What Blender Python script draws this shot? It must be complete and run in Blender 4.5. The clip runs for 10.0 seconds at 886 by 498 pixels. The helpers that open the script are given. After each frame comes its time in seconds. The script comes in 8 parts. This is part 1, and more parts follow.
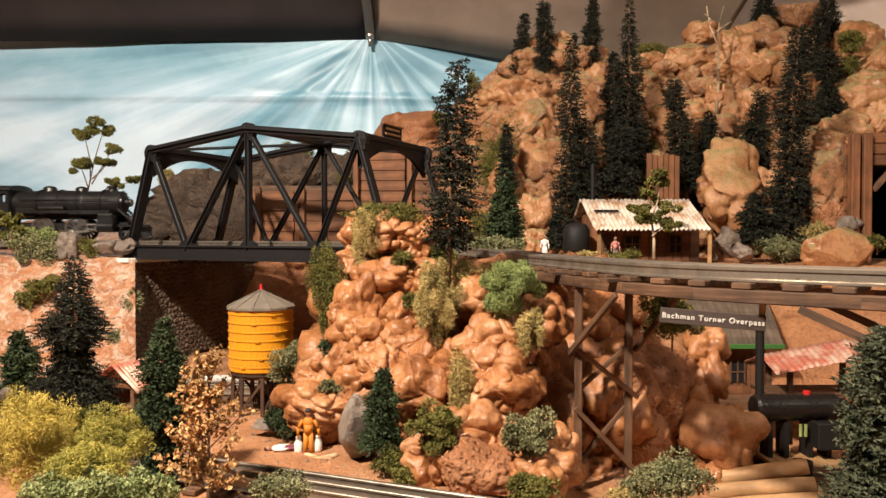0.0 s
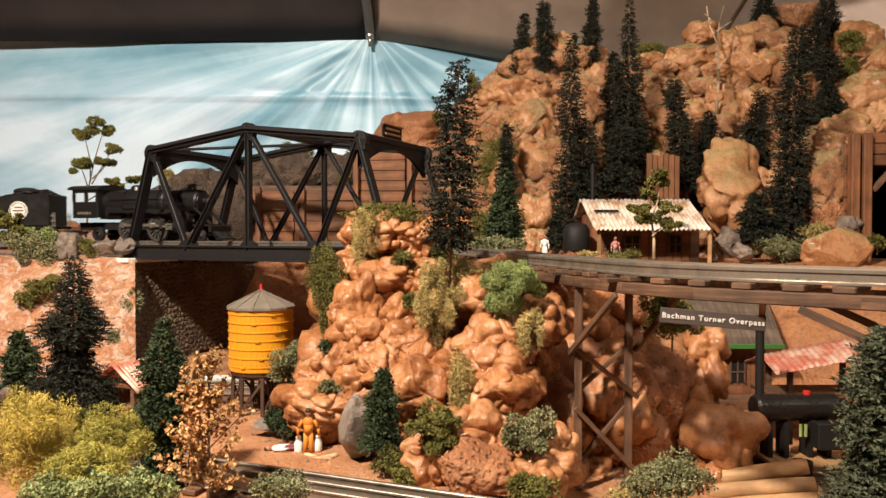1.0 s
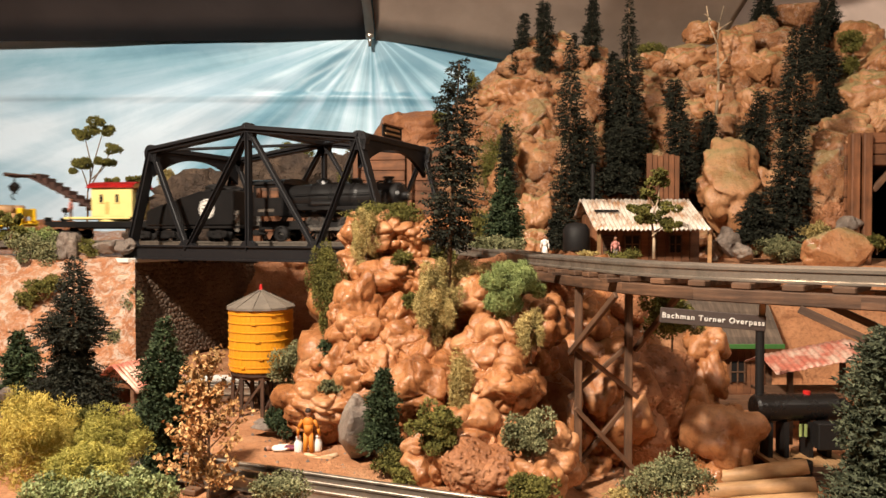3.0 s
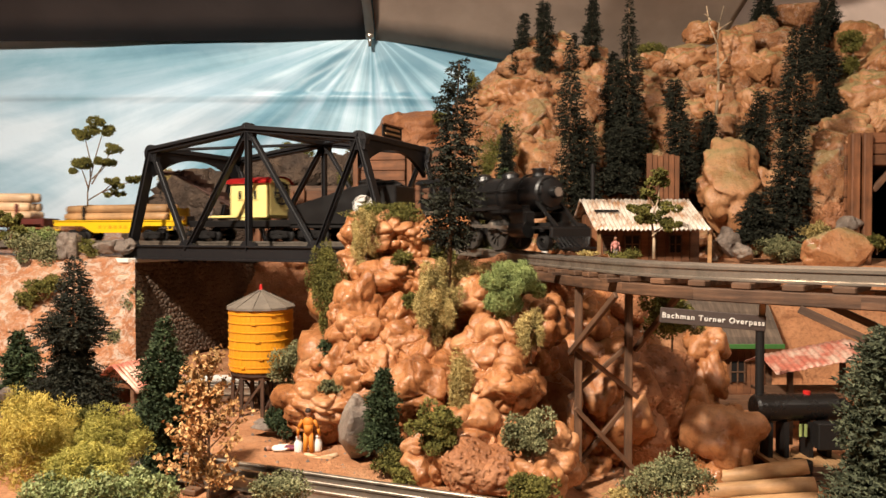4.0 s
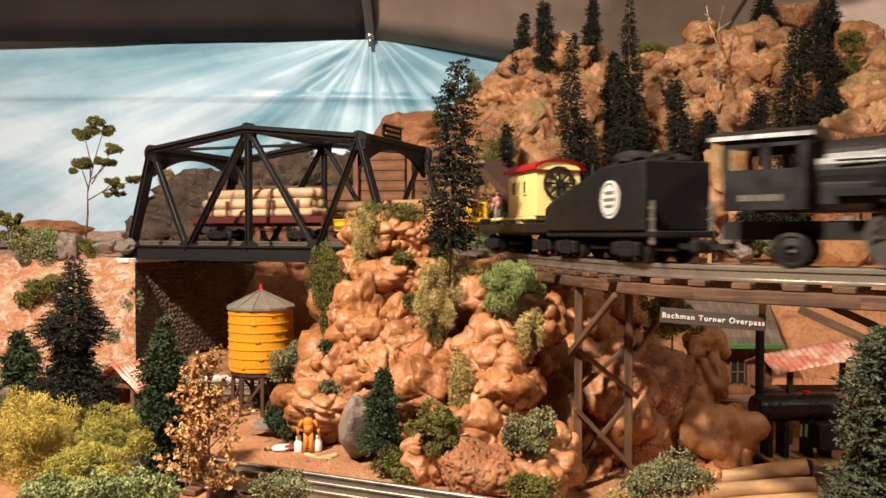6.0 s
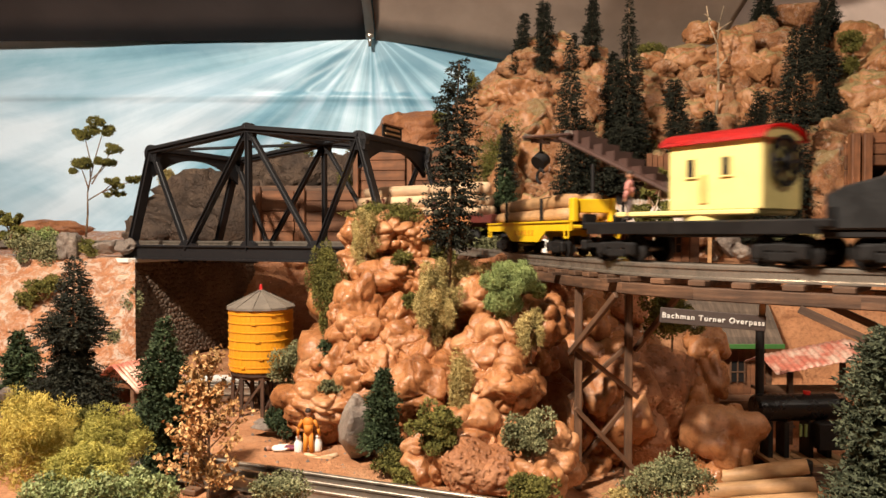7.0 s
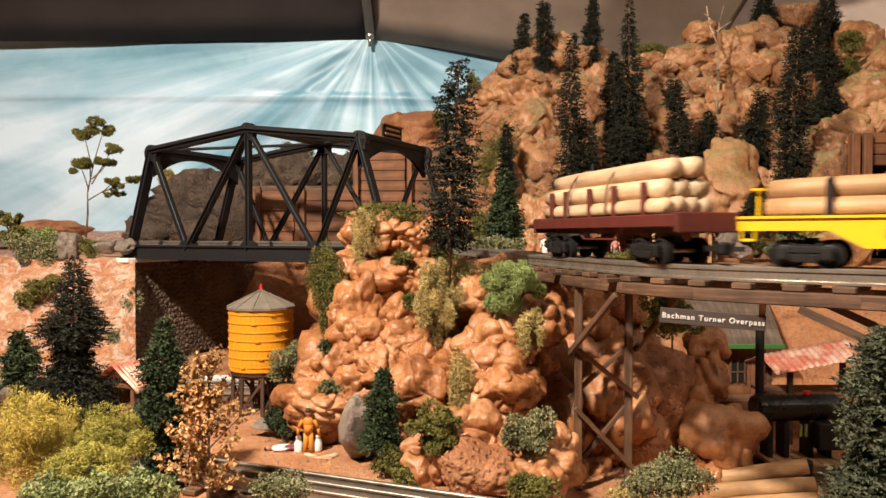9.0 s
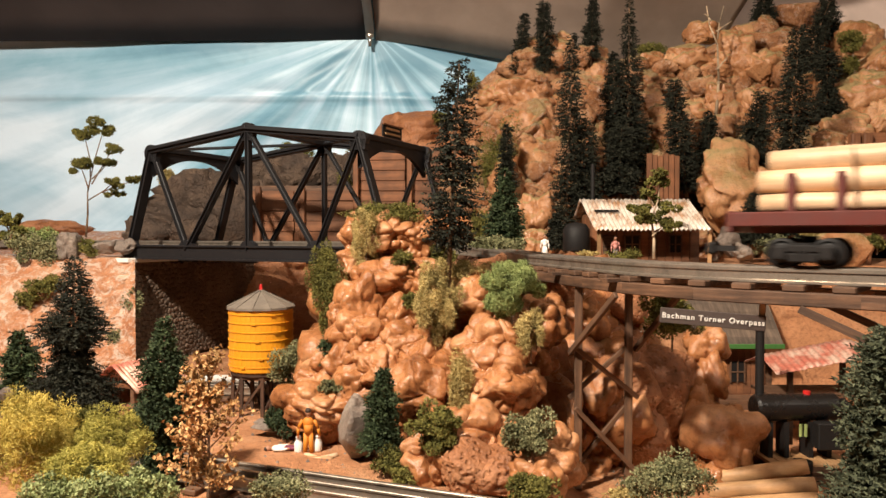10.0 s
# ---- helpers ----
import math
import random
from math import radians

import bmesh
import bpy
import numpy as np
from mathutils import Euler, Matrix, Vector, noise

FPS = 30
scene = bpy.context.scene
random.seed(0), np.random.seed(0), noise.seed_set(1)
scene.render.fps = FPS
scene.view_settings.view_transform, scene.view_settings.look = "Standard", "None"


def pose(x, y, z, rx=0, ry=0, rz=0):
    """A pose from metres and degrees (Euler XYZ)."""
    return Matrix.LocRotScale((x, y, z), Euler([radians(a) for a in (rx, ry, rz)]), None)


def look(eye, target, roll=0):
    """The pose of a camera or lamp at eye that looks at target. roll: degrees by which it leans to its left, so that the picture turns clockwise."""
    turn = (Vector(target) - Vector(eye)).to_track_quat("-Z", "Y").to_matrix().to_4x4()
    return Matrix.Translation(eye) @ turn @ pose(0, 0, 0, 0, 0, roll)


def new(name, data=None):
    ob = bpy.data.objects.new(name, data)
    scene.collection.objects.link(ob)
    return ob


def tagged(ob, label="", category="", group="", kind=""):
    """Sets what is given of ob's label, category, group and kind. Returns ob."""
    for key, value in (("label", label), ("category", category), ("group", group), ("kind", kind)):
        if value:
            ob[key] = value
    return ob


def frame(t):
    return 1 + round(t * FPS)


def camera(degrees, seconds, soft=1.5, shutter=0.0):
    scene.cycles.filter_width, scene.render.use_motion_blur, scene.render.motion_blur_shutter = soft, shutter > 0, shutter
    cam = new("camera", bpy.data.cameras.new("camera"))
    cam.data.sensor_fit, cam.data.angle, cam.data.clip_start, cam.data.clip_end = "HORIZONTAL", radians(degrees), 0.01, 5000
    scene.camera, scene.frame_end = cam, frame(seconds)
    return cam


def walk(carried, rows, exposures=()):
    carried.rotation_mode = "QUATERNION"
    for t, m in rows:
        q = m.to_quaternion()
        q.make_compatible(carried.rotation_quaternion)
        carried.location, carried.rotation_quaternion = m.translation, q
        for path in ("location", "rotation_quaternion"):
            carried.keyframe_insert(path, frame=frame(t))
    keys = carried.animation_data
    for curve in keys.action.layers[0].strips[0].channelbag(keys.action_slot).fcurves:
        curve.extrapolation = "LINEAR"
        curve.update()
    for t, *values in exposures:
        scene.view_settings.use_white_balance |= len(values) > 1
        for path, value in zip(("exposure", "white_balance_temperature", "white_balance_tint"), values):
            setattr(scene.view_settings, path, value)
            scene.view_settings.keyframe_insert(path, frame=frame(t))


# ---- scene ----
EYE = (0.0, 0.0, 0.205)
cam = camera(61.99, 10.0, shutter=0.6)
VIEW = pose(*EYE, 88.859, 0, 0)
walk(cam, [(0.0, VIEW), (10.0, VIEW)], exposures=((0.0, 0.0), (10.0, 0.0)))

# ---- light: a warm flood lamp high in front of the layout, an added fill lamp, and the dim tent around it ----
world = bpy.data.worlds.new("tent_air")
scene.world = world
world.use_nodes = True
world.node_tree.nodes["Background"].inputs[0].default_value = (1.0, 0.92, 0.82, 1)
world.node_tree.nodes["Background"].inputs[1].default_value = 0.09


def lamp(name, eye, target, size, watts, colour):
    data = bpy.data.lights.new(name, "AREA")
    data.shape, data.size, data.energy, data.color = "DISK", size, watts, colour
    ob = new(name, data)
    ob.matrix_world = look(eye, target)
    return ob


lamp("flood_lamp", (-0.60, -0.10, 1.18), (-0.05, 0.95, 0.15), 0.10, 57.0, (1.0, 0.86, 0.705))
# weak fill with no fixture behind it, added to lift the mountain side
lamp("fill_lamp", (0.9, -0.5, 1.5), (0.2, 1.0, 0.3), 0.30, 13.0, (1.0, 0.88, 0.74))


# ---- materials ----
def material(name, rough=0.6, metal=0.0, spec=0.5):
    m = bpy.data.materials.new(name)
    m.use_nodes = True
    b = m.node_tree.nodes["Principled BSDF"]
    b.inputs["Roughness"].default_value = rough
    b.inputs["Metallic"].default_value = metal
    b.inputs["Specular IOR Level"].default_value = spec
    return m, m.node_tree.nodes, m.node_tree.links, b


def noise_node(n, l, scale, detail=6, rough=0.6, stretch=None, world_space=False, distortion=0.0):
    c = n.new("ShaderNodeTexCoord")
    t = n.new("ShaderNodeTexNoise")
    t.inputs["Scale"].default_value, t.inputs["Detail"].default_value = scale, detail
    t.inputs["Roughness"].default_value, t.inputs["Distortion"].default_value = rough, distortion
    out = c.outputs["Object"]
    if world_space:
        g = n.new("ShaderNodeNewGeometry")
        out = g.outputs["Position"]
    if stretch:
        k = n.new("ShaderNodeMapping")
        k.inputs["Scale"].default_value = stretch
        l.new(out, k.inputs[0])
        out = k.outputs[0]
    l.new(out, t.inputs["Vector"])
    return t


def ramp_node(n, l, source, stops):
    r = n.new("ShaderNodeValToRGB")
    e = r.color_ramp.elements
    while len(e) < len(stops):
        e.new(0.5)
    for el, (at, col) in zip(e, stops):
        el.position, el.color = at, (*col, 1)
    l.new(source, r.inputs[0])
    return r


def bump_node(n, l, source, b, strength, distance):
    k = n.new("ShaderNodeBump")
    k.inputs["Strength"].default_value, k.inputs["Distance"].default_value = strength, distance
    l.new(source, k.inputs["Height"])
    prior = b.inputs["Normal"].links
    if prior:
        l.new(prior[0].from_socket, k.inputs["Normal"])
    l.new(k.outputs[0], b.inputs["Normal"])


def mix_node(n, l, fac, a, b, blend="MIX"):
    m = n.new("ShaderNodeMix")
    m.data_type, m.blend_type = "RGBA", blend
    for sock, val in ((m.inputs[0], fac), (m.inputs[6], a), (m.inputs[7], b)):
        if isinstance(val, (int, float)):
            sock.default_value = val
        elif isinstance(val, tuple):
            sock.default_value = (*val, 1)
        else:
            l.new(val, sock)
    return m.outputs[2]


def rock_material(name, dark, mid, light, gloss=0.4, pits=0.6, moss=0.0, crust_glint=0.0, relief=95, holes=0.0, grain=0.5):
    """Painted plaster rock: mottled colour, varnish gloss, pits; moss on upward faces where the paint was dusted on;
    pale flecks for crust or painted glints.
    """
    m, n, l, b = material(name, gloss)
    big = noise_node(n, l, 22, 5, 0.6, world_space=True)
    col = ramp_node(n, l, big.outputs[0], [(0.3, dark), (0.5, mid), (0.72, light)]).outputs[0]
    fine = noise_node(n, l, 240, 4, 0.7, world_space=True)
    spots = ramp_node(n, l, fine.outputs[0], [(0.36, (0.55, 0.5, 0.46)), (0.5, (1, 1, 1)), (0.75, (1.2, 1.18, 1.1))])
    col = mix_node(n, l, 0.6, col, spots.outputs[0], "MULTIPLY")
    if moss:
        g = n.new("ShaderNodeNewGeometry")
        s = n.new("ShaderNodeSeparateXYZ")
        l.new(g.outputs["Normal"], s.inputs[0])
        k = n.new("ShaderNodeMath")
        k.operation = "MULTIPLY"
        l.new(s.outputs[2], k.inputs[0])
        patch = noise_node(n, l, 14, 5, 0.65, world_space=True)
        l.new(patch.outputs[0], k.inputs[1])
        f = ramp_node(n, l, k.outputs[0], [(0.28 - 0.1 * moss, (0, 0, 0)), (0.46 - 0.1 * moss, (moss, moss, moss))])
        col = mix_node(n, l, f.outputs[0], col, (0.27, 0.265, 0.125))
    # pale flecks: white crust on the west cliff, painted glints on the mountain
    if crust_glint:
        pale_flecks = noise_node(n, l, 60, 8, 0.8, world_space=True, distortion=1.0)
        f = ramp_node(n, l, pale_flecks.outputs[0], [(0.60 - 0.16 * crust_glint, (0, 0, 0)), (0.70 - 0.16 * crust_glint, (crust_glint, crust_glint, crust_glint))])
        col = mix_node(n, l, f.outputs[0], col, (0.72, 0.62, 0.52))
    l.new(col, b.inputs["Base Color"])
    r = ramp_node(n, l, big.outputs[0], [(0.3, (gloss - 0.12,) * 3), (0.7, (gloss + 0.2,) * 3)])
    l.new(r.outputs[0], b.inputs["Roughness"])
    pit = noise_node(n, l, relief, 6, 0.68, world_space=True, distortion=0.6)
    bump_node(n, l, pit.outputs[0], b, pits, 0.009)
    grit = noise_node(n, l, 520, 4, 0.7, world_space=True)
    bump_node(n, l, grit.outputs[0], b, grain, 0.0016)
    if holes:
        c = n.new("ShaderNodeNewGeometry")
        v = n.new("ShaderNodeTexVoronoi")
        v.inputs["Scale"].default_value = 190
        l.new(c.outputs["Position"], v.inputs["Vector"])
        k = ramp_node(n, l, v.outputs["Distance"], [(0.16, (0, 0, 0)), (0.42, (1, 1, 1))])
        bump_node(n, l, k.outputs[0], b, holes, 0.0022)
    return m


def wood_material(name, dark, light, rough=0.7, along=(4, 60, 60), wear=0.4):
    m, n, l, b = material(name, rough)
    grain = noise_node(n, l, 3.2, 6, 0.65, stretch=along)
    col = ramp_node(n, l, grain.outputs[0], [(0.32, dark), (0.68, light)]).outputs[0]
    stain = noise_node(n, l, 30, 4, 0.6, world_space=True)
    f = ramp_node(n, l, stain.outputs[0], [(0.35, (1 - wear,) * 3), (0.65, (1.15, 1.12, 1.08))])
    col = mix_node(n, l, 1.0, col, f.outputs[0], "MULTIPLY")
    info = n.new("ShaderNodeObjectInfo")
    f2 = ramp_node(n, l, info.outputs["Random"], [(0.0, (0.75, 0.74, 0.72)), (1.0, (1.15, 1.12, 1.1))])
    col = mix_node(n, l, 1.0, col, f2.outputs[0], "MULTIPLY")
    l.new(col, b.inputs["Base Color"])
    bump_node(n, l, grain.outputs[0], b, 0.5, 0.0012)
    return m


def foliage_material(name, dark, light, rough=0.75):
    m, n, l, b = material(name, rough, spec=0.25)
    g = n.new("ShaderNodeNewGeometry")
    col = ramp_node(n, l, g.outputs["Random Per Island"], [(0.0, dark), (1.0, light)]).outputs[0]
    big = noise_node(n, l, 55, 3, 0.5, world_space=True)
    f = ramp_node(n, l, big.outputs[0], [(0.35, (0.65, 0.68, 0.6)), (0.65, (1.2, 1.18, 1.1))])
    col = mix_node(n, l, 1.0, col, f.outputs[0], "MULTIPLY")
    l.new(col, b.inputs["Base Color"])
    return m


def paint_material(name, colour, rough=0.45, metal=0.0, dirt=0.3, bump=0.15, spec=0.5):
    m, n, l, b = material(name, rough, metal, spec)
    big = noise_node(n, l, 45, 6, 0.7, world_space=False)
    f = ramp_node(n, l, big.outputs[0], [(0.3, (1 - dirt,) * 3), (0.6, (1, 1, 1)), (0.8, (1.1, 1.08, 1.05))])
    l.new(mix_node(n, l, 1.0, colour, f.outputs[0], "MULTIPLY"), b.inputs["Base Color"])
    r = ramp_node(n, l, big.outputs[0], [(0.3, (min(1, rough + 0.2),) * 3), (0.7, (max(0.05, rough - 0.08),) * 3)])
    l.new(r.outputs[0], b.inputs["Roughness"])
    fine = noise_node(n, l, 600, 3, 0.6)
    bump_node(n, l, fine.outputs[0], b, bump, 0.0006)
    return m


ROCK = rock_material("varnished_rock", (0.21, 0.078, 0.028), (0.37, 0.155, 0.060), (0.54, 0.285, 0.14), 0.24, 0.30, relief=85, grain=0.26)
ROCK_ROUGH = rock_material("rough_red_rock", (0.19, 0.072, 0.028), (0.33, 0.135, 0.056), (0.44, 0.21, 0.10), 0.5, 0.45, relief=70, holes=0.7)
# the pale flecks on this rock are specular glints put into the colour
ROCK_HIGH = rock_material("mountain_rock", (0.21, 0.085, 0.038), (0.42, 0.19, 0.084), (0.60, 0.335, 0.175), 0.26, 0.9, 0.55, 0.4, relief=110, holes=0.45)
ROCK_TAN = rock_material("mountain_boulder", (0.27, 0.11, 0.045), (0.43, 0.20, 0.088), (0.55, 0.30, 0.15), 0.27, 0.35, 0.6, relief=80, holes=0.12, grain=0.25)
ROCK_GREY = rock_material("grey_stone", (0.12, 0.095, 0.08), (0.24, 0.19, 0.155), (0.36, 0.30, 0.245), 0.55, 0.7)
ROCK_DARK = rock_material("dark_lava_rock", (0.045, 0.03, 0.022), (0.10, 0.066, 0.046), (0.18, 0.12, 0.08), 0.7, 1.0, holes=0.8)
ROCK_CRUST = rock_material("crusted_cliff", (0.36, 0.13, 0.05), (0.52, 0.22, 0.10), (0.60, 0.34, 0.20), 0.45, 0.9, 0.0, 0.72, relief=110, holes=0.3)
SAND = rock_material("sandy_ground", (0.34, 0.145, 0.062), (0.46, 0.21, 0.095), (0.55, 0.29, 0.15), 0.85, 0.6, relief=160)
WOOD_OLD = wood_material("weathered_timber", (0.045, 0.023, 0.013), (0.20, 0.105, 0.057))
WOOD_DARK = wood_material("creosoted_timber", (0.026, 0.012, 0.007), (0.085, 0.040, 0.020))
WOOD_RED = wood_material("red_brown_boards", (0.13, 0.05, 0.02), (0.27, 0.115, 0.05), along=(3, 40, 40))
WOOD_LOG = wood_material("peeled_log", (0.31, 0.17, 0.072), (0.54, 0.33, 0.165), 0.6, (3, 30, 30), 0.25)
WOOD_PALE = wood_material("pale_log", (0.43, 0.28, 0.165), (0.68, 0.50, 0.33), 0.55, (3, 30, 30), 0.15)
STEEL_BLACK = paint_material("black_bridge_paint", (0.014, 0.0135, 0.015), 0.40, spec=0.35)
BLACK = paint_material("black_engine_paint", (0.010, 0.0094, 0.0095), 0.34, dirt=0.4, spec=0.5)
BOILER_BLACK = paint_material("glossy_boiler_black", (0.012, 0.010, 0.009), 0.24, dirt=0.3)
WHEEL_STEEL = paint_material("dark_wheel_steel", (0.085, 0.076, 0.068), 0.4, 0.4)
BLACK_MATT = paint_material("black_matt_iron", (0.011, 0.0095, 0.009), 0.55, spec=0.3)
RAIL = paint_material("worn_rail_steel", (0.40, 0.34, 0.28), 0.34, 0.75, 0.55)
NICKEL = paint_material("nickel_rod", (0.62, 0.58, 0.52), 0.28, 0.9, 0.2)
YELLOW = paint_material("yellow_car_paint", (0.80, 0.50, 0.012), 0.38, dirt=0.12)
CREAM = paint_material("pale_yellow_cab_paint", (0.84, 0.70, 0.27), 0.4, dirt=0.15)
DOOR_TAN = paint_material("tan_door_paint", (0.70, 0.48, 0.15), 0.45)
RED = paint_material("red_roof_paint", (0.55, 0.02, 0.018), 0.38, dirt=0.2)
MAROON = paint_material("maroon_car_paint", (0.11, 0.022, 0.016), 0.42, dirt=0.3)
BROWN = paint_material("brown_boom_paint", (0.07, 0.036, 0.028), 0.4, dirt=0.3)
TANK_YELLOW = paint_material("tank_yellow_paint", (0.72, 0.30, 0.012), 0.42, dirt=0.3)
SIGN_GREY = paint_material("grey_brown_sign_board", (0.075, 0.055, 0.048), 0.6)
ROOF_GREY = paint_material("grey_tank_roof", (0.17, 0.14, 0.11), 0.7, dirt=0.4)
WHITE = paint_material("white_paint", (0.8, 0.78, 0.73), 0.5, dirt=0.25)
PINE_BLACK = foliage_material("dark_pine_needles", (0.008, 0.009, 0.006), (0.034, 0.036, 0.024))
PINE_GREEN = foliage_material("green_pine_needles", (0.017, 0.029, 0.012), (0.060, 0.085, 0.038))
PINE_GREY = foliage_material("grey_green_needles", (0.030, 0.038, 0.024), (0.105, 0.115, 0.070))
MOSS_OLIVE = foliage_material("olive_foam_leaves", (0.075, 0.072, 0.016), (0.22, 0.20, 0.055))
MOSS_GREEN = foliage_material("green_foam_leaves", (0.12, 0.155, 0.05), (0.36, 0.42, 0.17))
MOSS_PALE = foliage_material("pale_green_foam_leaves", (0.13, 0.165, 0.06), (0.34, 0.37, 0.18))
MOSS_GREY = foliage_material("grey_green_lichen", (0.10, 0.105, 0.05), (0.30, 0.29, 0.16))
LICHEN_YELLOW = foliage_material("yellow_lichen", (0.30, 0.22, 0.03), (0.66, 0.53, 0.15))
LICHEN_LIME = foliage_material("yellow_green_lichen", (0.22, 0.20, 0.03), (0.54, 0.47, 0.13))
LICHEN_TAN = foliage_material("tan_lichen", (0.24, 0.17, 0.055), (0.55, 0.43, 0.19))
LEAF_ORANGE = foliage_material("orange_dry_leaves", (0.34, 0.165, 0.06), (0.64, 0.39, 0.19))
BARK = wood_material("thin_bark", (0.10, 0.055, 0.03), (0.26, 0.16, 0.09), 0.8)
BARK_PALE = wood_material("pale_bark", (0.30, 0.22, 0.14), (0.55, 0.43, 0.30), 0.8)


# ---- mesh helpers ----
def thing(name, label, category, group="", kind="", at=(0, 0, 0)):
    ob = new(name)
    ob.empty_display_size = 0.01
    ob.location = at
    return tagged(ob, label, category, group, kind)


def part(name, bm, mat, parent=None, label="", smooth=False, kind=""):
    me = bpy.data.meshes.new(name)
    bm.to_mesh(me)
    bm.free()
    me.materials.append(mat)
    if smooth:
        me.polygons.foreach_set("use_smooth", [True] * len(me.polygons))
    ob = new(name, me)
    ob.parent = parent
    return tagged(ob, label, kind=kind)


def raw(name, verts, faces, mat, parent=None, label="", smooth=False, kind=""):
    me = bpy.data.meshes.new(name)
    me.from_pydata(verts, [], faces)
    me.materials.append(mat)
    if smooth:
        me.polygons.foreach_set("use_smooth", [True] * len(me.polygons))
    ob = new(name, me)
    ob.parent = parent
    return tagged(ob, label, kind=kind)


def box(bm, centre, size, turn=None, bevel=0.0):
    m = Matrix.Translation(centre)
    if turn is not None:
        m = m @ turn.to_4x4()
    r = bmesh.ops.create_cube(bm, size=1, matrix=m @ Matrix.Diagonal((*size, 1)))
    if bevel:
        edges = list({e for v in r["verts"] for e in v.link_edges})
        bmesh.ops.bevel(bm, geom=edges, offset=bevel, segments=1, affect="EDGES")
    return r["verts"]


def frame_of(p, q, up=(0, 0, 1)):
    x = (Vector(q) - Vector(p)).normalized()
    z = Vector(up)
    if abs(x.dot(z)) > 0.98:
        z = Vector((0, 1, 0))
    y = z.cross(x).normalized()
    z = x.cross(y)
    return Matrix((x, y, z)).transposed()


def beam(bm, p, q, wide, high, bevel=0.0, up=(0, 0, 1)):
    p, q = Vector(p), Vector(q)
    box(bm, (p + q) / 2, ((q - p).length, wide, high), frame_of(p, q, up), bevel)


def rod(bm, p, q, r1, r2=None, seg=12):
    p, q = Vector(p), Vector(q)
    r2 = r1 if r2 is None else r2
    m = Matrix.Translation((p + q) / 2) @ (q - p).to_track_quat("Z", "Y").to_matrix().to_4x4()
    return bmesh.ops.create_cone(bm, cap_ends=True, segments=seg, radius1=r1, radius2=r2, depth=(q - p).length, matrix=m)["verts"]


def lathe(bm, profile, seg=28, m=Matrix.Identity(4)):
    """Turns a profile of (radius, height) about z."""
    rings = []
    for r, z in profile:
        rings.append([bm.verts.new(m @ Vector((r * math.cos(a), r * math.sin(a), z)))
                      for a in (2 * math.pi * k / seg for k in range(seg))])
    for a, b in zip(rings, rings[1:]):
        for k in range(seg):
            bm.faces.new((a[k], a[(k + 1) % seg], b[(k + 1) % seg], b[k]))
    if abs(profile[0][0] - profile[-1][0]) < 1e-7 and abs(profile[0][1] - profile[-1][1]) < seg * 0.01 and profile[0][0] > 0.001 and len(profile) > 3 and max(p[0] for p in profile) > profile[0][0] * 1.03:
        for k in range(seg):
            bm.faces.new((rings[-1][k], rings[-1][(k + 1) % seg], rings[0][(k + 1) % seg], rings[0][k]))
    else:
        bm.faces.new(rings[0][::-1])
        bm.faces.new(rings[-1])


def B():
    return bmesh.new()


RNG = random.Random(7)


# ---- the line of the upper track: (length, turn in degrees) from the far end, rightwards turns negative ----
LINE_START, HEAD_START, S_START = (-1.4845, 1.2780), -0.94, -1.05
LEGS = [(0.84, 0.0), (0.21, -24.06), (0.3974, 0.0), (0.3023, -50.42), (0.2044, 0.0), (0.1413, 37.46), (0.9, 0.0)]
BRIDGE_S = 0.46


def track_at(s):
    """Place and heading (radians) on the centre line at the level of the rail tops."""
    x, y, a = LINE_START[0], LINE_START[1], radians(HEAD_START)
    left = s - S_START
    for length, turn in LEGS:
        go = min(left, length) if length < 0.9 or turn else left
        if turn:
            r = length / radians(turn)
            b = a + go / r
            x += r * (math.sin(b) - math.sin(a))
            y -= r * (math.cos(b) - math.cos(a))
            a = b
        else:
            x, y = x + go * math.cos(a), y + go * math.sin(a)
        left -= go
        if left <= 0:
            break
    z = 0.1935 - 0.0113 * min(1, max(0, (s - 0.42) / 0.28))
    return Vector((x, y, z)), a


# ---- the setting: tent, table, ground, sky cloth ----
def sheet(name, fn, nu, nv, mat, kind="structure", label="", category="", parent=None, smooth=True, thick=0.0):
    """A surface from fn(u, v), u and v from 0 to 1."""
    verts = [fn(i / nu, j / nv) for j in range(nv + 1) for i in range(nu + 1)]
    w = nu + 1
    faces = [(j * w + i, j * w + i + 1, (j + 1) * w + i + 1, (j + 1) * w + i) for j in range(nv) for i in range(nu)]
    ob = raw(name, verts, faces, mat, parent, smooth=smooth)
    tagged(ob, label, category, kind=kind)
    if thick:
        k = ob.modifiers.new("thickness", "SOLIDIFY")
        k.thickness = thick
    return ob


def fract(p, scale, octaves=4):
    return noise.fractal(Vector(p) * scale, 1.0, 2.0, octaves)


